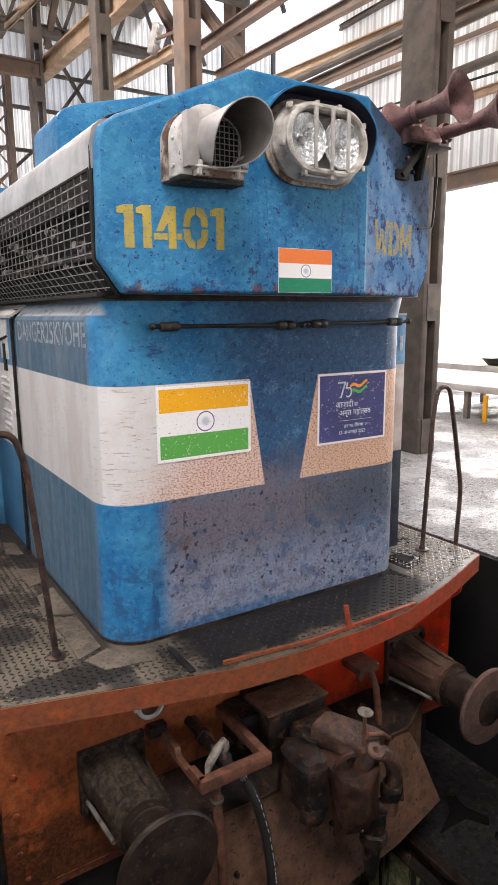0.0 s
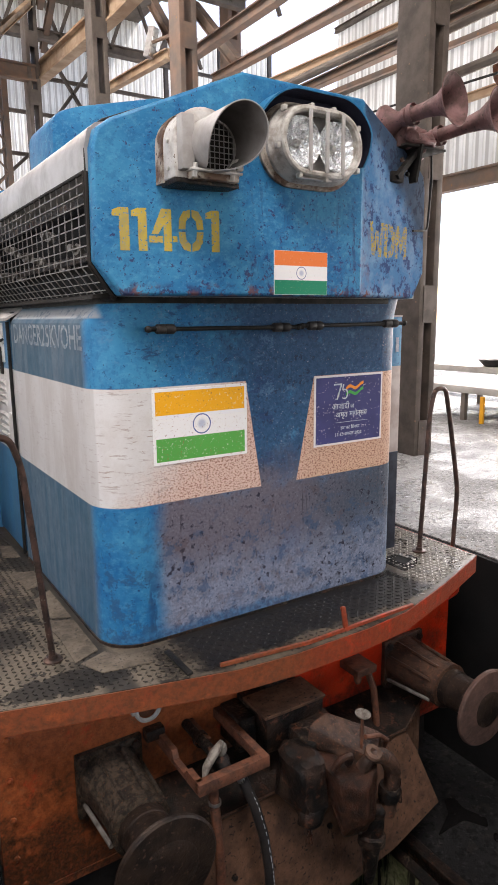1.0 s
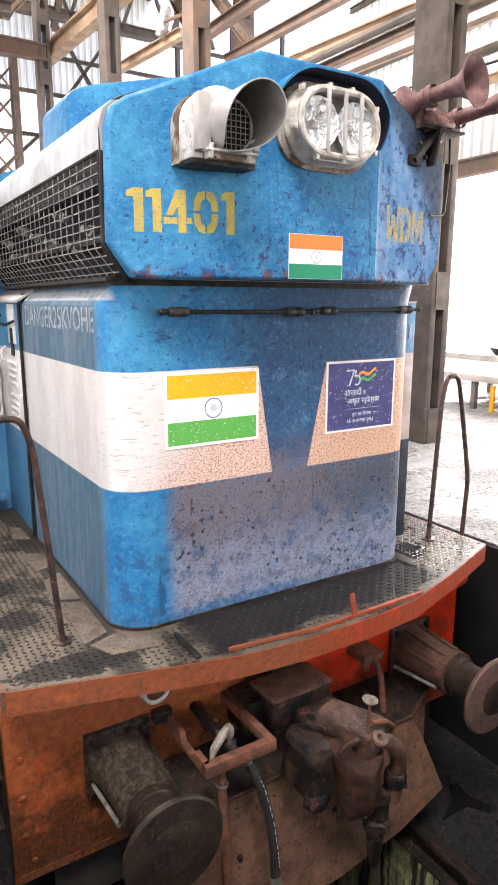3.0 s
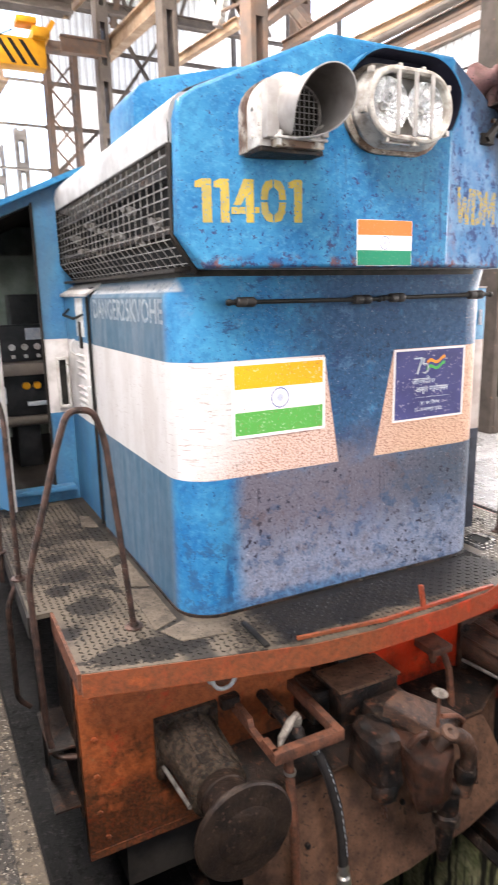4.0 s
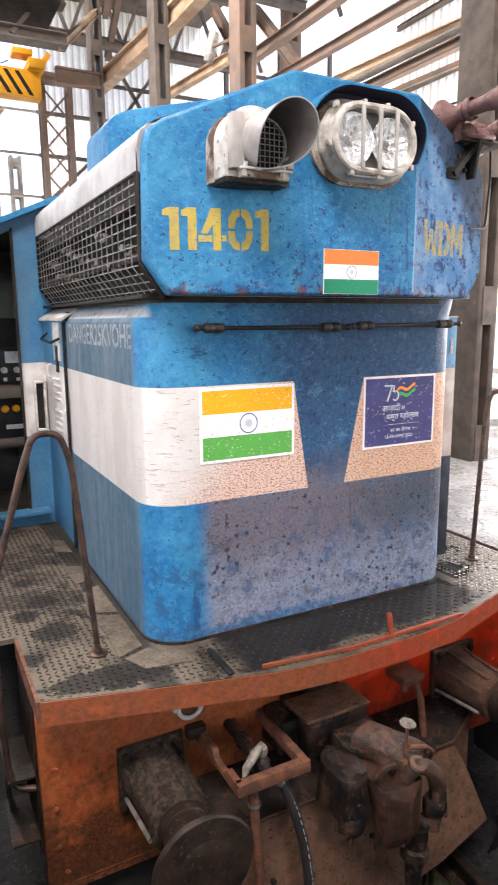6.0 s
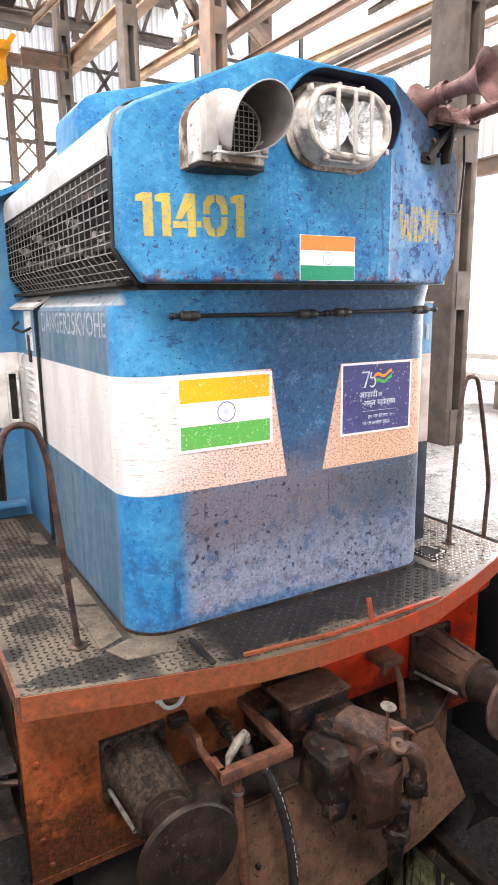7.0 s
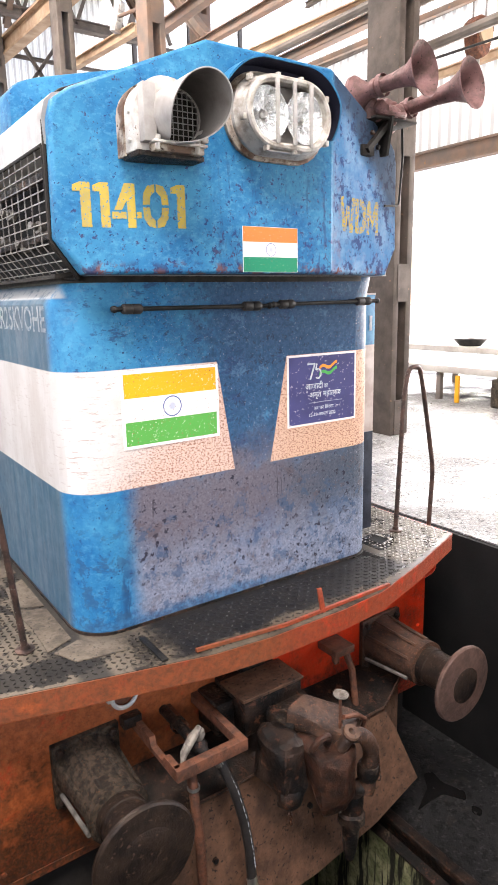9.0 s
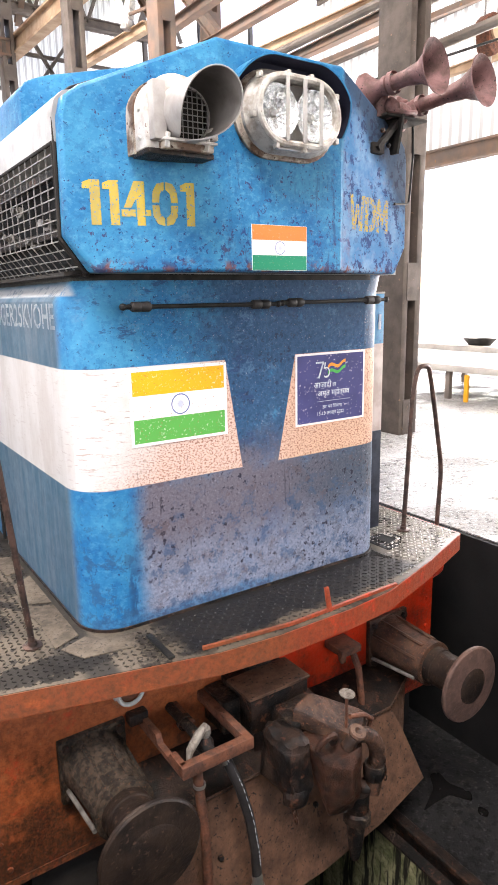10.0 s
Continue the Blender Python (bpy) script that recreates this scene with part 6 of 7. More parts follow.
    part("knob", lathe([(0, 0), (0.022, 0.0), (0.037, 0.010), (0.039, 0.017), (0.027, 0.014), (0, 0.012)], toward((0.098, -0.605, 1.34), (0.05, -0.1, 1)), 18), M_WORN, pin, "round worn steel knob")
    part("lever", tube([(0.115, -0.61, 1.225), (0.215, -0.61, 1.195), (0.315, -0.56, 1.10), (0.30, -0.55, 1.04)], 0.012, 8), M_RUSTPLATE, c, "uncoupling lever")
    for k in range(7):
        a = 0 if k % 2 else math.pi / 2
        for x, y, z in ((-0.235, -0.60, 0.97), (0.295, -0.66, 1.0)):
            part("chain_link", tube([(x + 0.004 * k + 0.012 * math.cos(t) * math.cos(a), y + 0.012 * math.cos(t) * math.sin(a), z - 0.030 * k + 0.020 * math.sin(t)) for t in [2 * math.pi * j / 10 for j in range(10)]], 0.0045, 5, closed=True), M_RUSTKNUCKLE, c)
    part("drain", tube([(0.045, -0.66, 0.80), (0.02, -0.69, 0.785)], 0.009, 8), M_WORN, c)
    for at, size in (((-0.20, -0.57, 0.92), 0.06), ((0.20, -0.64, 0.80), 0.045)):
        lump = bmesh.new()
        bmesh.ops.create_icosphere(lump, subdivisions=3, radius=size, matrix=Matrix.Translation(at))
        part("casting_lug", roughened(lump, size * 0.4, 0), M_GREASE, c)


coupler()


def plough():
    def plate(points, thick):
        bm = bmesh.new()
        front = [bm.verts.new(p) for p in points]
        back = [bm.verts.new((x, y + thick, z)) for x, y, z in points]
        bm.faces.new(front), bm.faces.new(back[::-1])
        for i in range(len(front)):
            j = (i + 1) % len(front)
            bm.faces.new((front[i], back[i], back[j], front[j]))
        return bm

    def lean(z):
        return -0.30 - (0.86 - z) * 0.20

    outline = [(-0.86, 0.86), (0.72, 0.86), (0.80, 0.70), (0.93, 0.34), (0.55, 0.23), (0.10, 0.17), (-0.86, 0.15)]
    p = part("rail_guard", plate([(x, lean(z), z) for x, z in outline], 0.014), M_PLOUGH, loco, "dented rust-brown rail guard plate")
    part("guard_shelf", prism([(0.0, 0.96), (0.0, 0.945), (-0.30, 0.845), (-0.31, 0.86)], -0.86, 0.72, "x"), M_GREASE, p, "oily black shelf plate")
    part("guard_shelf", plate([(0.72, -0.305, 0.858), (1.0, -0.18, 0.90), (1.0, 0.0, 0.955), (0.72, 0.0, 0.955)], 0.012), M_GREASE, p)
    part("guard_lip", tube([(-0.86, -0.312, 0.862), (0.72, -0.312, 0.862), (1.0, -0.185, 0.905)], 0.008, 6), M_CASING, p)
    part("guard_wing", plate([(0.73, -0.295, 0.845), (0.995, -0.17, 0.885), (0.97, -0.19, 0.66), (0.86, -0.29, 0.60), (0.80, -0.30, 0.70)], 0.012), M_PLOUGH, p, "bent rust-brown end plate")
    part("lower_frame", box(-1.30, 1.30, 0.06, 0.5, 0.30, 0.80), M_DARK, p)
    for x in (-0.5, 0.1, 0.52):
        part("bolt", bolt((x, -0.365, 0.55), (0, -1, 0.2), 0.016, 0.014), M_GREASE, p)


plough()


# wheels carry the locomotive on the rails
def wheelset(y):
    w = part("wheelset", lathe([(0, -0.9), (0.085, -0.9), (0.085, 0.9), (0, 0.9)], toward((0, y, 0.52), (1, 0, 0)), 20), M_DARK, loco, "sooty wheelset on the rails")
    for s in (-1, 1):
        part("wheel", lathe([(0.0, 0.80), (0.49, 0.80), (0.545, 0.80), (0.545, 0.832), (0.521, 0.838), (0.52, 0.93), (0.44, 0.93), (0.40, 0.88), (0.15, 0.90), (0.12, 0.95), (0, 0.95)], toward((0, y, 0.52), (s, 0, 0)), 40), M_DARK, w)


for y in (2.6, 4.6, 6.6, 9.0, 11.0):
    wheelset(y)


# ---- cab doorway, open door, desk and side panel ----
def door_paint():
    n = Nodes("white_over_blue_door_paint", 0.4)
    w = n.mix(n.step(n.noise(6, 5, 0.6), 0.4, 0.7), (0.34, 0.335, 0.33), (0.22, 0.21, 0.20))
    c = n.mix(n.step(n.z, 2.388, 2.394), (0.04, 0.13, 0.235), w)
    n.bump(n.noise(8, 4), 0.15, 0.006)
    return n.done(c)


M_DOOR = door_paint()


def door_leaf():
    """Open cab door, hinged at the outer jamb; its head follows the sloping roof."""
    a, b = Vector((-1.625, 2.27, 0)), Vector((-1.476, 1.87, 0))
    along = (b - a).normalized()
    L = (b - a).length
    out = Vector((-along.y, along.x, 0))
    m = Matrix.Translation(a) @ Matrix((along, out, (0, 0, 1))).transposed().to_4x4()

    def leaf(pts, d0, d1, bevel=0.0):
        bm = prism(pts, d0, d1, "y", bevel)
        bm.transform(m)
        return bm

    def top(u):
        return 3.64 + 0.35 * u / L

    w0, w1 = 0.12, L - 0.05
    pieces = bmesh.new()
    for pts in ([(0, 1.80), (L, 1.80), (L, 2.72), (0, 2.72)], [(0, 2.72), (w0, 2.72), (w0, 3.53), (0, 3.53)], [(w1, 2.72), (L, 2.72), (L, 3.53), (w1, 3.53)], [(0, 3.53), (L, 3.53), (L, top(L)), (0, top(0))]):
        join(pieces, leaf(pts, -0.013, 0.013))
    d = part("cab_door", pieces, M_DOOR, loco, "open white and blue cab door with a long window")
    rim = rounded([(w0, 2.72), (w1, 2.72), (w1, 3.53), (w0, 3.53)], 0.06, 5)
    seal = tube([m @ Vector((u, -0.012, z)) for u, z in rim], 0.015, 8, closed=True)
    part("window_seal", seal, M_HOSE, d, "black rubber window seal")
    part("pane", leaf(rim, -0.003, 0.003), M_GLASS, d).visible_shadow = False
    part("door_edge", leaf([(L - 0.004, 1.80), (L + 0.006, 1.80), (L + 0.006, top(L) + 0.005), (L - 0.004, top(L))], -0.016, 0.016), M_COWL, d, "grey steel door edge")
    part("handle", tube(arc([m @ Vector((u, v, z)) for u, v, z in ((0.30, -0.012, 2.52), (0.30, -0.07, 2.52), (0.16, -0.08, 2.52))], 0.02), 0.011, 8), M_BRIGHT, d, "bright lever handle")
    part("window_bar", tube([m @ Vector((u, -0.04, 3.18)) for u in (-0.05, 0.20)], 0.011, 8), M_BLACK, d)
    for z in (2.1, 2.9, 3.6):
        part("hinge", tube([m @ Vector((0.0, 0.02, z)), m @ Vector((0.0, 0.02, z + 0.1))], 0.014, 8), M_STEELGREY, d)


door_leaf()


def side_panel():
    p = part("side_panel", box(-0.938, -0.90, 1.60, 2.30, 1.72, 3.27, 0.004), M_CAB, loco, "blue and white louvred side panel")
    part("shadow_gap", box(-0.915, -0.85, 1.52, 1.60, 1.70, 3.30), M_BLACK, loco)
    part("edge_strip", tube([(-0.945, 1.56, 1.72), (-0.945, 1.56, 3.24)], 0.011, 6), M_BLACK, p, "black rubber edge strip")
    part("cap_ledge", prism([(-0.965, 3.245), (-0.80, 3.345), (-0.80, 3.36), (-0.965, 3.262)], 1.50, 2.30, "y"), M_COWL, p)
    for k in range(4):
        part("louvre", prism([(-0.938, 2.86 - 0.045 * k), (-0.957, 2.85 - 0.045 * k), (-0.938, 2.825 - 0.045 * k)], 1.76, 1.95, "y"), M_LAMPWHITE, p)
        part("louvre", prism([(-0.938, 2.64 - 0.045 * k), (-0.957, 2.63 - 0.045 * k), (-0.938, 2.605 - 0.045 * k)], 1.76, 1.95, "y"), M_LAMPWHITE, p)
    part("white_plate", box(-0.945, -0.936, 1.72, 1.92, 2.98, 3.235, 0.001), M_LAMPWHITE, p, "bright white plate")
    part("slot_plate", box(-0.947, -0.940, 1.78, 1.86, 2.90, 3.08, 0.001), M_DARK, p)
    part("hook", tube(arc([(-0.94, 2.14, 3.16), (-0.99, 2.12, 3.12), (-0.985, 1.80, 3.10), (-0.94, 1.72, 3.13)], 0.03), 0.009, 8), M_BLACK, p)
    part("hook", tube(arc([(-0.94, 2.05, 2.95), (-0.97, 2.05, 2.93), (-0.97, 2.05, 2.86), (-0.94, 2.05, 2.84)], 0.02), 0.006, 6), M_LAMPWHITE, p)
    part("latch", box(-0.955, -0.938, 1.60, 1.66, 2.62, 2.66, 0.003), M_LAMPWHITE, p)
    frame_bm = bmesh.new()
    for x0, x1, z0, z1 in ((-1.035, -1.02, 2.44, 2.80), (-0.965, -0.95, 2.44, 2.80), (-1.035, -0.95, 2.43, 2.45), (-1.035, -0.95, 2.79, 2.81)):
        box(x0, x1, 2.26, 2.30, z0, z1, 0.003, frame_bm)
    h = part("recess_frame", frame_bm, M_LAMPWHITE, loco, "white framed recessed handle")
    # no real hollow: the slot's dark inside is painted as a black plate
    part("recess_dark", box(-1.02, -0.965, 2.294, 2.299, 2.45, 2.79), M_BLACK, h)


side_panel()


def cab_inside():
    M_PANEL = plain("black_instrument_panel", (0.015, 0.016, 0.017), (0.03, 0.03, 0.032), 8, 0.45)
    c = part("control_desk", box(-1.42, -0.45, 3.20, 3.75, 2.24, 2.60, 0.01), M_PANEL, loco, "dark control desk with gauges inside the cab")
    part("desk_top", box(-1.44, -0.45, 3.10, 3.80, 2.60, 2.70, 0.012), M_STEELGREY, c)
    part("gauge_panel", box(-1.42, -0.45, 3.26, 3.40, 2.71, 3.02, 0.008), M_PANEL, c)
    for k in range(4):
        part("gauge", lathe([(0, 0.008), (0.022, 0.008), (0.028, 0.012), (0.028, 0), (0, 0)], toward((-1.22 + 0.105 * k, 3.258, 2.83), (0, -1, 0)), 16), M_LAMPWHITE, c)
        part("switch", box(-1.23 + 0.105 * k, -1.20 + 0.105 * k, 3.24, 3.262, 2.735, 2.765, 0.003), M_LAMPWHITE, c)
    part("label_plate", box(-1.10, -0.95, 3.25, 3.262, 2.89, 2.99, 0.002), M_TEXTWHITE, c)
    for x in (-1.14, -1.05):
        part("button", lathe([(0, 0), (0.034, 0), (0.034, 0.02), (0.025, 0.03), (0, 0.03)], toward((x, 3.20, 2.50), (0, -1, 0)), 14), M_YELLOW, c, "yellow push button")
    part("tag", box(-1.14, -0.98, 3.19, 3.202, 2.32, 2.36, 0.002), M_TEXTWHITE, c)
    part("tag", box(-1.36, -1.31, 3.19, 3.202, 2.36, 2.50, 0.002), M_TEXTWHITE, c)
    part("foot_bar", tube([(-1.42, 3.16, 2.20), (-0.6, 3.16, 2.20)], 0.045, 12), M_STEELGREY, c)
    part("pedestal", box(-1.25, -1.05, 3.2, 3.6, 1.78, 2.24, 0.01), M_PANEL, c)
    part("pipe", tube([(-1.30, 4.0, 2.2), (-1.30, 4.0, 3.4)], 0.03, 10), M_INTERIOR, c)
    part("cabinet", box(-1.08, -0.72, 4.3, 4.58, 2.95, 3.28, 0.01), M_PANEL, c)
    part("partition", box(-1.50, 1.2, 4.6, 4.64, 1.78, 3.67), M_INTERIOR, c, "pale green lining")
    part("seat_back", roughened(box(-0.95, -0.70, 2.75, 2.85, 2.35, 2.85, 0.04), 0.004, 1), M_PANEL, c)
    part("red_pole", tube([(-0.96, 3.2, 2.75), (-0.955, 3.2, 2.95)], 0.014, 8), plain("red_extinguisher", (0.5, 0.05, 0.03), (0.4, 0.04, 0.03)), c)


cab_inside()
part("door_catch", tube(arc([(-1.62, 2.5, 2.35), (-1.66, 2.5, 2.35), (-1.66, 2.75, 2.30), (-1.62, 2.75, 2.28)], 0.03), 0.01, 8), M_STEELGREY, loco)


# ---- shed steelwork ----
def column(x, y, top, wx, wy, material, gap=1.15, plate=0.42, foot=1.6):
    """Built-up column: two channels laced by batten plates."""
    c = thing("column", (x, y, foot), "battened steel shed column, dusty brown paint", "column", "shed columns", "structure")
    t = wx * 0.30
    for s in (-1, 1):
        xa, xb = sorted((x + s * wx / 2, x + s * (wx / 2 - t)))
        part("channel", prism([(xa, y - wy / 2), (xb, y - wy / 2), (xb, y + wy / 2), (xa, y + wy / 2)], foot, top, "z", 0.008), material, c)
    z = foot
    while z < top:
        part("batten", box(x - wx / 2 + t * 0.7, x + wx / 2 - t * 0.7, y - wy / 2 - 0.008, y - wy / 2 + 0.02, z, z + plate), material, c)
        part("batten", box(x - wx / 2 + t * 0.7, x + wx / 2 - t * 0.7, y + wy / 2 - 0.02, y + wy / 2 + 0.008, z, z + plate), material, c)
        z += gap + plate
    return c


column(3.98, 2.85, 14.9, 0.30, 0.48, M_STEELDARK)
column(3.95, 8.5, 14.9, 0.34, 0.42, M_STEEL)
column(3.95, 12.75, 14.9, 0.36, 0.45, M_STEELGREY)
column(3.95, 18.2, 14.9, 0.36, 0.5, M_STEELGREY)
column(9.3, 15.7, 14.9, 0.45, 0.5, M_STEEL)
# the column row goes on past the open end of the shed, haze painted in
for x, y in ((2.95, 28.0), (2.45, 31.5), (1.75, 36.5), (0.9, 42.0)):
    column(x, y, 10.2, 0.5, 0.5, M_PALESTEEL, 0.9, 0.35, 1.0)


def lattice(x, y, top):
    c = thing("lattice_column", (x, y, 1.6), "rust-brown laced steel column", "column", "", "structure")
    for dx in (-0.45, 0.45):
        for dy in (-0.2, 0.2):
            part("leg", box(x + dx - 0.09, x + dx + 0.09, y + dy - 0.06, y + dy + 0.06, 1.6, top), M_STEEL, c)
    z = 1.8
    while z < top - 1:
        part("lacing", tube([(x - 0.4, y - 0.26, z), (x + 0.4, y - 0.26, z + 0.9)], 0.04, 4), M_STEEL, c)
        part("lacing", tube([(x + 0.4, y - 0.26, z), (x - 0.4, y - 0.26, z + 0.9)], 0.04, 4), M_STEEL, c)
        z += 0.9
    return c


lattice(3.35, 21.2, 11.2)


def bar(name, a, b, w, h, material, label, category="beam", ibeam=True):
    """A steel beam between two points, I-shaped or plain."""
    a, b = Vector(a), Vector(b)
    L = (b - a).length
    x = (b - a).normalized()
    z = Vector((0, 0, 1))
    side = z.cross(x).normalized() if abs(x.z) < 0.99 else Vector((1, 0, 0))
    up = x.cross(side)
    m = Matrix.Translation(a) @ Matrix((x, side, up)).transposed().to_4x4()
    f, t = h * 0.12, w * 0.12
    if ibeam:
        pts = [(-w / 2, -h / 2), (w / 2, -h / 2), (w / 2, -h / 2 + f), (t, -h / 2 + f), (t, h / 2 - f), (w / 2, h / 2 - f), (w / 2, h / 2), (-w / 2, h / 2), (-w / 2, h / 2 - f), (-t, h / 2 - f), (-t, -h / 2 + f), (-w / 2, -h / 2 + f)]
    else:
        pts = [(-w / 2, -h / 2), (w / 2, -h / 2), (w / 2, h / 2), (-w / 2, h / 2)]
    bm = prism(pts, 0, L, "x")
    bm.transform(m)
    return solid(name, bm, material, label, category, "", "structure")


def pipe(a, b, r, material, label):
    return solid("service_pipe", tube([a, b], r, 10), material, label, "pipe", "shed service pipes", "structure")


RUST = "rust-brown steel beam of the shed frame"
bar("yard_runway_beam", (1.55, 21.6, 10.5), (0.65, 43.0, 10.5), 0.40, 0.60, M_BEAM, "tan crane runway beam going on over the yard")
bar("yard_tie", (3.2, 26.0, 7.2), (0.9, 42.0, 7.2), 0.14, 0.16, M_PALESTEEL, "pale steel tie between the yard columns")
bar("yard_tie", (3.2, 26.0, 4.4), (0.9, 42.0, 4.4), 0.14, 0.16, M_PALESTEEL, "pale steel tie between the yard columns")
# runway beams and ties along the column row
bar("runway_beam", (4.25, 19.5, 10.55), (4.25, 12.2, 10.05), 0.30, 0.50, M_BEAM, "tan crane runway beam along the columns")
bar("runway_beam", (4.25, 12.2, 10.05), (4.25, -10.0, 9.7), 0.30, 0.50, M_BEAM, "tan crane runway beam along the columns")
bar("brace", (4.6, 14.2, 8.9), (4.6, 10.4, 8.58), 0.16, 0.20, M_BEAM, "tan steel brace between columns")
bar("brace", (4.6, 9.7, 8.24), (4.6, 5.5, 8.16), 0.16, 0.20, M_STEEL, "rusty steel brace between columns")
bar("tie_beam", (4.6, 8.6, 7.58), (4.6, -8, 6.95), 0.12, 0.15, M_STEEL, RUST)
bar("tie_beam", (4.6, 7.5, 7.03), (4.6, 2.0, 6.70), 0.12, 0.13, M_BEAM, RUST)
bar("tie_beam", (4.6, 7.5, 6.68), (4.6, 2.0, 6.58), 0.12, 0.13, M_STEEL, RUST)
pipe((4.4, 6.0, 6.72), (4.4, -8, 6.40), 0.055, M_STEELGREY, "dark service pipe beside the columns")
pipe((4.4, 2.9, 6.43), (4.4, -8, 6.47), 0.05, M_STEELGREY, "dark service pipe beside the columns")
pipe((4.4, 2.9, 5.93), (4.4, -8, 5.97), 0.055, M_STEELGREY, "dark service pipe beside the columns")
bar("tie_angle", (5.5, 9.0, 6.95), (5.5, -8, 6.4), 0.06, 0.07, M_STEEL, RUST, ibeam=False)
pipe((5.5, 9.0, 6.5), (5.5, -8, 5.7), 0.016, M_BLACK, "thin sagging cable")
bar("bay_lintel", (9.55, 14.0, 6.02), (9.55, -10.0, 5.96), 0.20, 0.34, M_STEEL, "maroon-brown lintel beam over the open bay")
bar("wall_girt", (9.5, 11.0, 7.56), (9.5, -10.0, 7.56), 0.12, 0.16, M_BEAM, "tan wall girt")
bar("wall_girt", (9.5, 11.0, 8.70), (9.5, -10.0, 8.60), 0.10, 0.10, M_STEELGREY, "grey wall girt")
bar("wall_girt", (9.5, 11.0, 10.2), (9.5, -10.0, 10.2), 0.10, 0.12, M_STEELGREY, "grey wall girt")
for z in (6.4, 7.9, 9.4, 10.9, 12.2, 13.5):
    bar("wall_girt", (-8.8, 23.8, z), (3.2, 23.8, z), 0.07, 0.08, M_PALESTEEL, "wall girt paled by painted-in haze")
    bar("wall_girt", (3.2, 23.8, z), (17.3, 23.8, z), 0.10, 0.13, M_STEELGREY, "grey wall girt")
for x in (-5, 5.6, 8.3, 11.0, 13.6, 16.2):
    bar("wall_post", (x, 23.7, 1.6), (x, 23.7, 15.0), 0.16, 0.16, M_STEELGREY if x > 3 else M_PALESTEEL, "steel wall post, painted paler at the open end")
# bracing in front of the end wall
for a, b in (((5.2, 23.4, 9.4), (8.2, 23.4, 13.4)), ((8.4, 23.4, 9.4), (5.8, 23.4, 13.4)), ((11.2, 23.4, 9.4), (13.4, 23.4, 12.2)), ((13.6, 23.4, 9.4), (11.4, 23.4, 12.2)), ((8.6, 23.4, 10.9), (10.8, 23.4, 7.9)), ((14.0, 23.4, 13.4), (16.0, 23.4, 10.9)), ((2.0, 23.4, 6.4), (5.2, 23.4, 9.4))):
    bar("wall_brace", a, b, 0.12, 0.12, M_STEELGREY, "grey diagonal wall brace", "brace")
for a, b in (((5.0, 20.5, 11.9), (5.0, 18.6, 13.4)), ((4.3, 18.2, 12.2), (4.3, 15.0, 14.6)), ((5.2, 10.4, 9.6), (5.2, 8.7, 8.0)), ((5.2, 10.6, 8.4), (5.2, 12.4, 10.4))):
    bar("knee_brace", a, b, 0.18, 0.20, M_STEEL, "rusty knee brace", "brace")
# roof trusses across the shed
for y in (8.5, 15.0, 20.0):
    for z, h in ((12.2, 0.30), (14.3, 0.25)):
        bar("truss_chord", (-8.8, y, z), (9.4, y, z), 0.22, h, M_STEELGREY, "dark roof truss chord", "truss")
    for k in range(11):
        x = -8.6 + 1.75 * k
        bar("truss_web", (x, y, 12.2), (x + 0.87, y, 14.3), 0.10, 0.10, M_STEELGREY, "dark truss web", "truss", ibeam=False)
        bar("truss_web", (x + 0.87, y, 14.3), (x + 1.75, y, 12.2), 0.10, 0.10, M_STEELGREY, "dark truss web", "truss", ibeam=False)
# low gantry over the far track
for z, h in ((10.35, 0.30), (11.3, 0.26)):
    bar("gantry_chord", (-7.4, 16.0, z), (2.6, 16.0, z + 0.1), 0.5, h, M_STEELGREY, "dark walkway gantry", "gantry")
for k in range(8):
    bar("gantry_web", (-7.2 + 1.2 * k, 15.9, 10.4), (-6.4 + 1.2 * k, 15.9, 11.35), 0.09, 0.09, M_STEELGREY, "dark gantry web", "gantry", ibeam=False)
solid("gantry_deck", box(-7.4, 2.3, 15.0, 17.6, 10.95, 12.0, 0.03), M_DARK, "dark gantry deck plate", "gantry", "", "structure")
bar("gantry_strut", (2.4, 16.0, 10.3), (4.0, 18.0, 12.2), 0.16, 0.18, M_BEAM, "pale diagonal strut", "brace")
bar("cross_tie", (2.7, 18.0, 10.3), (4.0, 18.0, 10.3), 0.25, 0.45, M_STEEL, RUST)


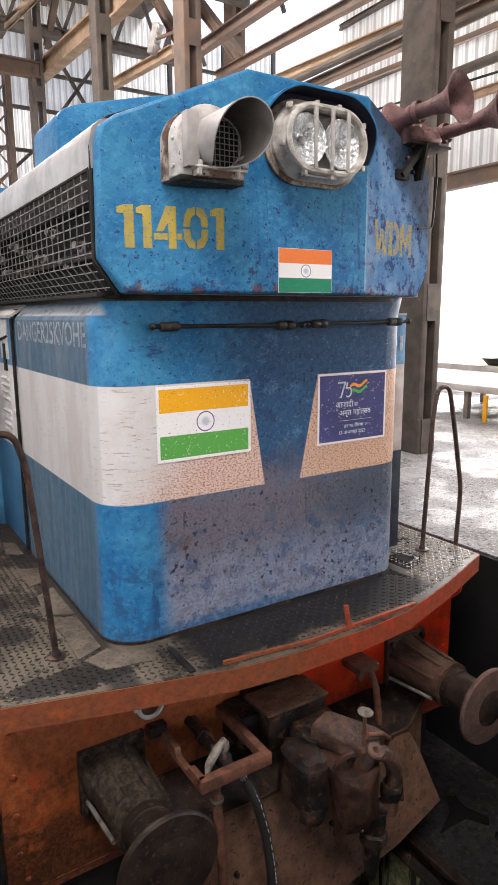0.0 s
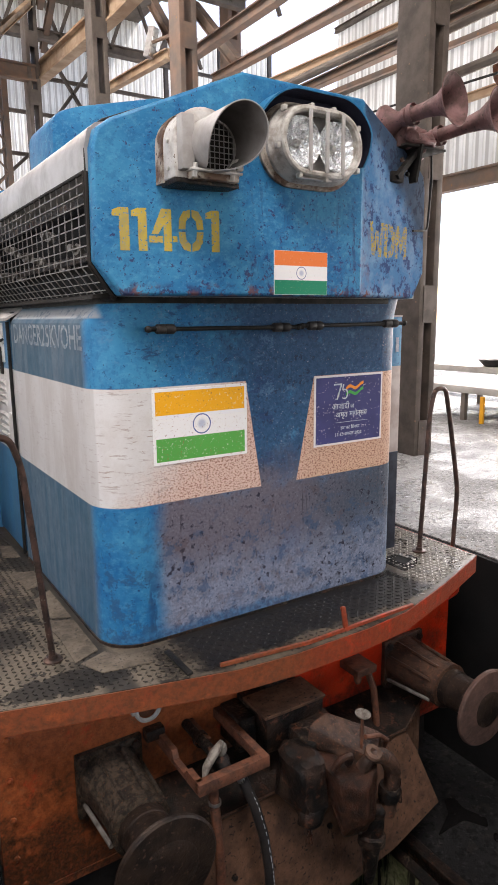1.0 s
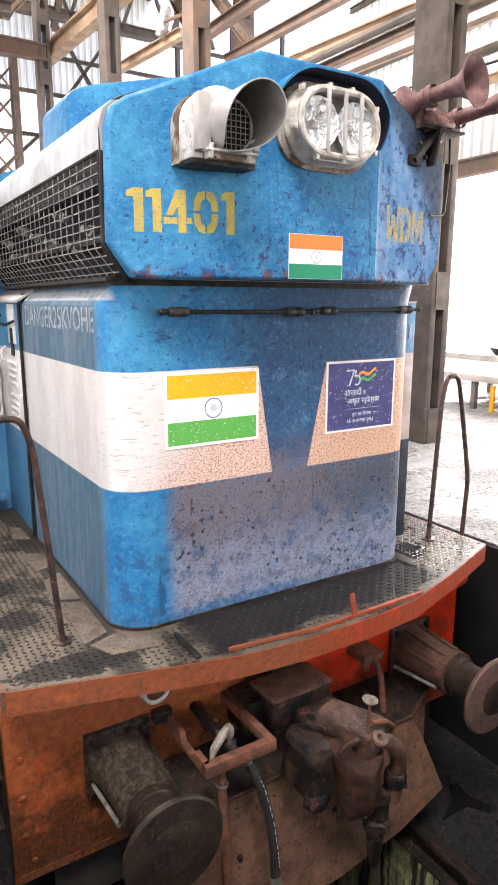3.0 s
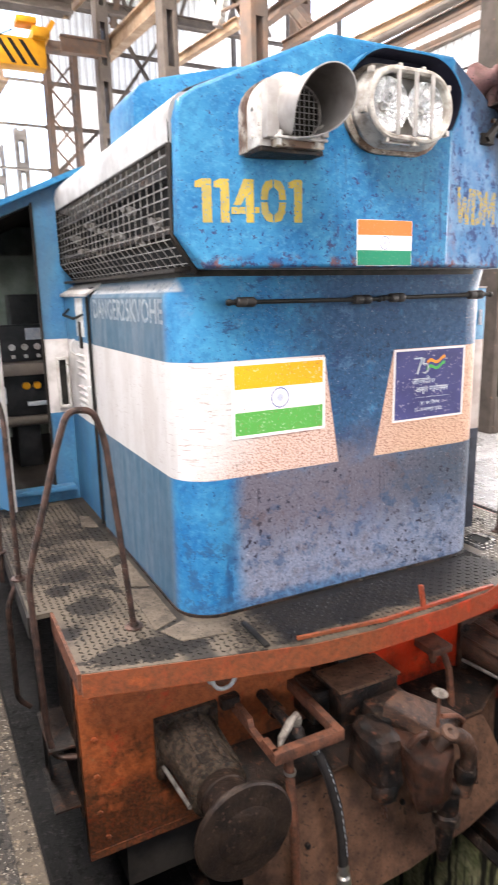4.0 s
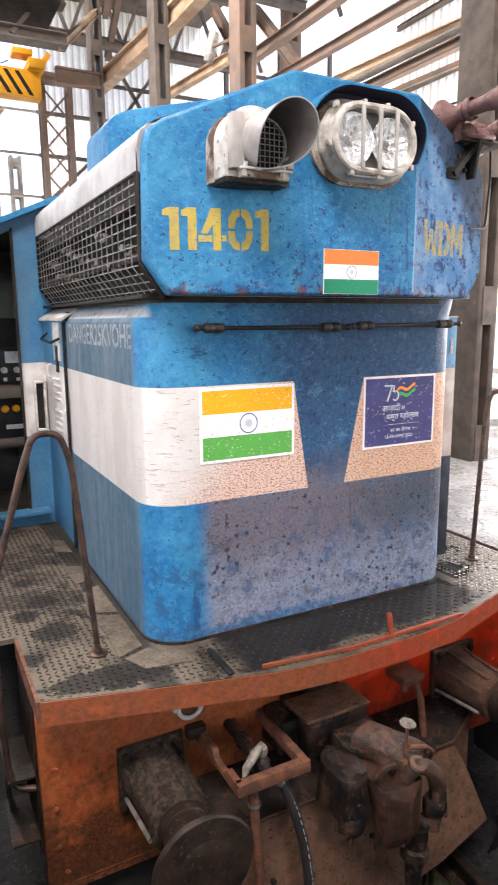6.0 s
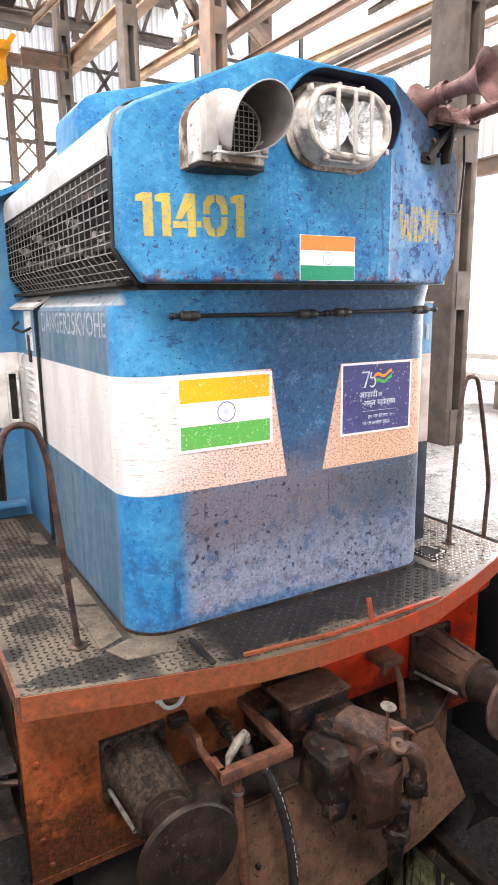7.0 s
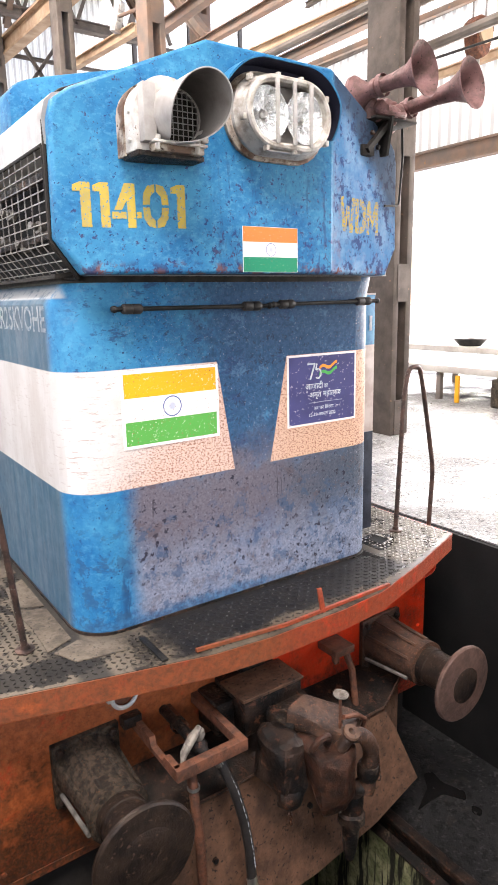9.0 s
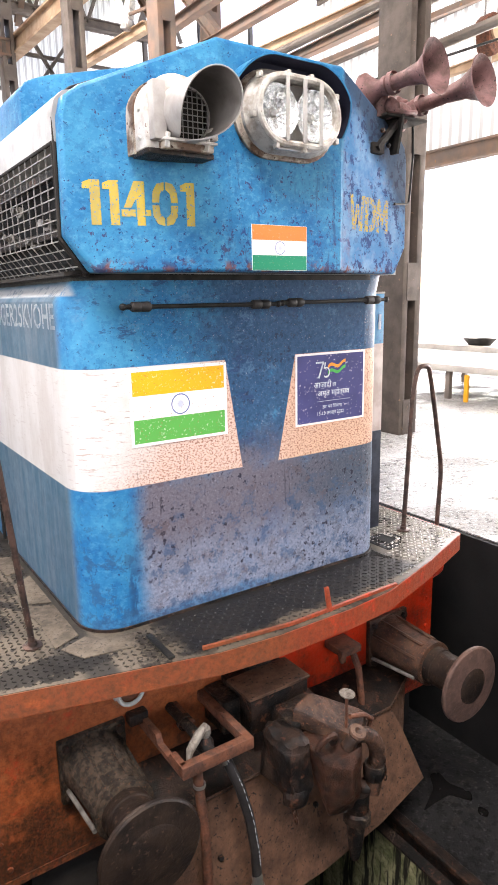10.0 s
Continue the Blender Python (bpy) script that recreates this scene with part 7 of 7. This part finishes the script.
def crane():
    c = thing("overhead_crane", (1.0, 20.0, 9.9), "yellow overhead crane girder with black hazard stripes", "crane")
    part("girder", box(-7.0, 2.92, 19.75, 20.25, 9.97, 10.72, 0.02), M_BEAM, c, "dusty tan box girder")
    part("girder_end", box(1.0, 2.95, 19.72, 20.28, 9.95, 10.74, 0.02), M_YELLOW, c, "yellow girder end")
    for k in range(3):
        x = 1.5 + 0.33 * k
        part("hazard_stripe", prism([(x, 10.66), (x + 0.13, 10.66), (x + 0.55, 10.0), (x + 0.42, 10.0)], 19.70, 19.722, "y"), M_BLACK, c)
    part("end_carriage", box(2.55, 3.05, 19.4, 21.2, 10.72, 11.0, 0.03), M_YELLOW, c)
    part("end_bracket", prism([(2.60, 10.70), (2.95, 10.70), (3.28, 11.22), (3.16, 11.30), (2.98, 11.06), (2.86, 11.06)], 19.6, 19.75, "y"), M_YELLOW, c)
    part("trolley", box(2.15, 2.75, 19.7, 20.3, 11.16, 11.34, 0.03), M_YELLOW, c)
    part("rail_cable", tube([(-7, 19.7, 11.0), (-4, 19.7, 10.5), (-1.5, 19.7, 10.95), (0.6, 19.7, 10.2), (2, 19.7, 10.9)], 0.02, 5), M_BLACK, c)
    part("end_wheel_beam", box(2.7, 3.9, 20.3, 20.9, 10.75, 10.98, 0.02), M_STEEL, c)
    c.location = (0.68, 20.0, 10.08)
    return c


crane()


def hook_block():
    h = thing("crane_hook", (6.0, 3.27, 6.05), "rusty crane hook block hanging on chains", "hook")
    part("block", prism(rounded([(5.80, 6.62), (5.86, 6.30), (5.98, 6.22), (6.10, 6.30), (6.20, 6.62), (6.10, 6.72), (5.9, 6.72)], 0.03, 3), 3.17, 3.37, "y", 0.015), M_RUSTPLATE, h)
    part("sheave", lathe([(0, 0), (0.13, 0), (0.13, 0.03), (0, 0.03)], toward((6.0, 3.17, 6.52), (0, -1, 0)), 20), M_BEAM, h)
    part("hook", tube([(6.0, 3.27, 6.24), (6.0, 3.27, 6.14), (6.06, 3.27, 6.08), (6.05, 3.27, 6.0), (5.98, 3.27, 5.97), (5.92, 3.27, 6.01)], [0.03, 0.03, 0.028, 0.026, 0.022, 0.012], 8), M_BRIGHT, h)
    for dx in (-0.13, 0.13):
        part("rope", tube([(6.0 + dx, 3.27, 6.70), (6.0 + dx, 3.27, 9.46)], 0.012, 6), M_MESH, h)


hook_block()
bar("hoist_beam", (4.2, 3.27, 9.6), (9.4, 3.27, 9.6), 0.2, 0.3, M_STEEL, "steel beam that carries the hoist")


def floodlight():
    f = thing("floodlight", (4.5, 11.05, 8.6), "grey floodlight on a rusty arm", "floodlight")
    m = pose(4.5, 11.05, 8.98, 12, 8, 25)
    bm = box(-0.09, 0.09, -0.10, 0.06, -0.30, 0.30, 0.015)
    bm.transform(m)
    part("case", bm, M_COWL, f)
    for k in range(3):
        bm = box(-0.075, 0.075, -0.115, -0.10, -0.27 + 0.19 * k, -0.10 + 0.19 * k, 0.006)
        bm.transform(m)
        part("lamp_glass", bm, M_BRIGHT, f)
    part("arm", tube([(4.5, 11.1, 8.98), (4.45, 9.2, 8.62), (4.1, 8.7, 8.6)], 0.035, 6), M_STEEL, f)


floodlight()


# ---- things in the bright bay ----
def bench():
    b = thing("work_bench", (6.6, 2.0, 1.6), "long grey trestle bench with a thick steel edge", "bench")
    part("top", box(6.45, 8.45, -1.0, 5.4, 2.04, 2.15, 0.01), M_PALESTEEL, b)
    for y in (-0.6, 0.6, 1.8, 3.0, 4.1, 5.2):
        part("leg", box(6.50, 6.58, y - 0.04, y + 0.04, 1.6, 2.04), M_STEELGREY, b)
        part("leg", box(8.30, 8.38, y - 0.04, y + 0.04, 1.6, 2.04), M_STEELGREY, b)
    return b


bench()
solid("yellow_post", box(6.40, 6.445, 3.63, 3.70, 1.6, 2.02, 0.01), M_YELLOW, "short yellow painted post under the bench", "post")
solid("drum_block", box(6.38, 6.62, 2.62, 3.05, 1.6, 2.02, 0.03), M_KERB, "dusty grey block under the bench", "block")


def bay_rail():
    r = thing("bay_rail", (9.4, 0.0, 1.6), "low pale concrete rail along the open bay", "rail", "", "structure")
    part("coping", box(9.2, 9.65, -14, 14.5, 2.08, 2.21, 0.02), M_PALESTEEL, r)
    for k in range(10):
        part("post", box(9.33, 9.52, -12.1 + 2.8 * k, -11.9 + 2.8 * k, 1.6, 2.08, 0.01), M_PALESTEEL, r)


bay_rail()


def basin():
    bm = lathe([(0.0, 0.02), (0.20, 0.02), (0.30, 0.14), (0.31, 0.16), (0.27, 0.15), (0.18, 0.05), (0, 0.05)], Matrix.Translation((9.43, 5.72, 2.195)) @ Matrix.Diagonal((0.8, 1.2, 1, 1)), 28)
    return solid("basin", bm, M_BLACK, "dark blue-black basin standing on the concrete rail", "basin")


basin()


def plank(x, y, z, turn, length, w, h):
    bm = box(-length / 2, length / 2, -w / 2, w / 2, 0, h, 0.004)
    bm.transform(pose(x, y, z, 0, 0, turn))
    return solid("plank", bm, M_WOOD, "raw sawn plank lying on the walkway", "plank", "planks on the walkway")


plank(-2.08, 1.28, 1.601, 8, 0.36, 0.14, 0.05)
plank(-2.10, 1.52, 1.601, -4, 0.34, 0.12, 0.04)
plank(-2.09, 1.40, 1.652, 3, 0.36, 0.13, 0.03)
plank(-2.11, 1.68, 1.601, 2, 0.40, 0.12, 0.05)
solid("rag", roughened(box(-2.04, -1.94, 1.36, 1.46, 1.683, 1.70, 0.008), 0.010, 2), M_LAMPWHITE, "crumpled white rag on the walkway", "rag")


def pebbles():
    """Wet grit thrown over the walkway, thickest at the kerb."""
    verts, faces = [], []
    for k in range(4200):
        y, r = random.uniform(-1.7, 2.6), random.uniform(0.001, 0.0045)
        x = edge(y, -0.012) - 0.5 * random.random() ** 1.3
        w, d, z = r * random.uniform(0.7, 1.3), r * random.uniform(0.7, 1.4), 1.6035 if x > edge(y, -0.075) else 1.6005
        i = len(verts)
        verts += [(x + w, y, z), (x, y + d, z), (x - w, y, z), (x, y - d, z), (x + 0.2 * w, y, z + r * 0.8)]
        faces += [(i, i + 1, i + 4), (i + 1, i + 2, i + 4), (i + 2, i + 3, i + 4), (i + 3, i, i + 4)]
    me = bpy.data.meshes.new("grit")
    me.from_pydata(verts, [], faces)
    bm = bmesh.new()
    bm.from_mesh(me)
    return solid("grit", bm, M_GRIT, "pale grit scattered on the walkway", "grit", "", "stuff")


pebbles()


def puddle(points):
    bm = prism(rounded(points, 0.025, 4), -0.0118, -0.0095, "z")
    return solid("oil_puddle", bm, M_OIL, "black oil puddle on the floor beside the rail", "puddle", "oil puddles", "structure")


puddle([(1.05, -0.10), (1.13, -0.03), (1.19, -0.06), (1.14, -0.13)])
puddle([(1.03, -0.33), (1.12, -0.29), (1.24, -0.235), (1.32, -0.13), (1.39, -0.15), (1.36, -0.26), (1.42, -0.40), (1.36, -0.46), (1.28, -0.33), (1.14, -0.325)])
puddle([(1.30, -0.54), (1.36, -0.50), (1.38, -0.57), (1.32, -0.60)])
puddle([(1.55, -0.78), (1.68, -0.70), (1.72, -1.0), (1.60, -0.98)])


# ---- small things on the deck beside the hood ----
def drain_slot():
    # the hole's dark inside is a black plate laid on the deck
    s = part("drain_slot", prism([(1.03, 0.03), (1.13, 0.06), (1.115, 0.17), (1.02, 0.16)], 1.699, 1.7055, "z"), M_VOID, loco, "black plate painted as the dark of a ragged hole in the deck")
    part("rim", tube([(1.028, 0.026, 1.706), (1.135, 0.056, 1.707), (1.12, 0.175, 1.706)], 0.006, 6), M_TREAD, s, "bright worn lip")
    spill = rounded([(0.95, -0.04), (1.02, -0.03), (1.10, 0.0), (1.20, 0.09), (1.16, 0.20), (1.06, 0.21), (0.95, 0.19)], 0.03, 4)
    part("oil_film", prism(spill, 1.699, 1.7018, "z"), M_OIL, s, "wet black oil")


drain_slot()


def side_door():
    n = Nodes("banded_shaded_door_paint", 0.45)
    c, brush, chip = worn_blue(n, 0.64, 0.3)
    # below the band the door's shade is put into a slate-dark colour
    c = n.mix(n.step(n.z, 2.40, 2.388), c, n.mix(n.step(n.noise(9, 6, 0.7), 0.36, 0.64), (0.018, 0.022, 0.034), (0.045, 0.052, 0.072)))
    c = n.mix(n.both(n.z, 2.393, 2.943, 0.003), c, n.mix(n.step(n.noise(8, 5), 0.4, 0.65), (0.55, 0.48, 0.44), (0.42, 0.34, 0.30)))
    d = part("side_door", box(0.94, 1.135, 0.235, 0.262, 1.74, 3.245, 0.003), n.done(c), loco, "open banded side door standing out from the hood, its lower shade painted in")
    part("door_edge", box(0.94, 1.137, 0.232, 0.264, 3.245, 3.256, 0.002), M_COWL, d)
    part("label_plate", box(1.085, 1.108, 0.232, 0.2355, 3.03, 3.12), M_TEXTWHITE, d, "small white label")
    for z in (1.95, 2.65, 3.1):
        part("hinge", tube([(0.945, 0.228, z), (0.945, 0.228, z + 0.09)], 0.010, 8), M_DARK, d)


side_door()
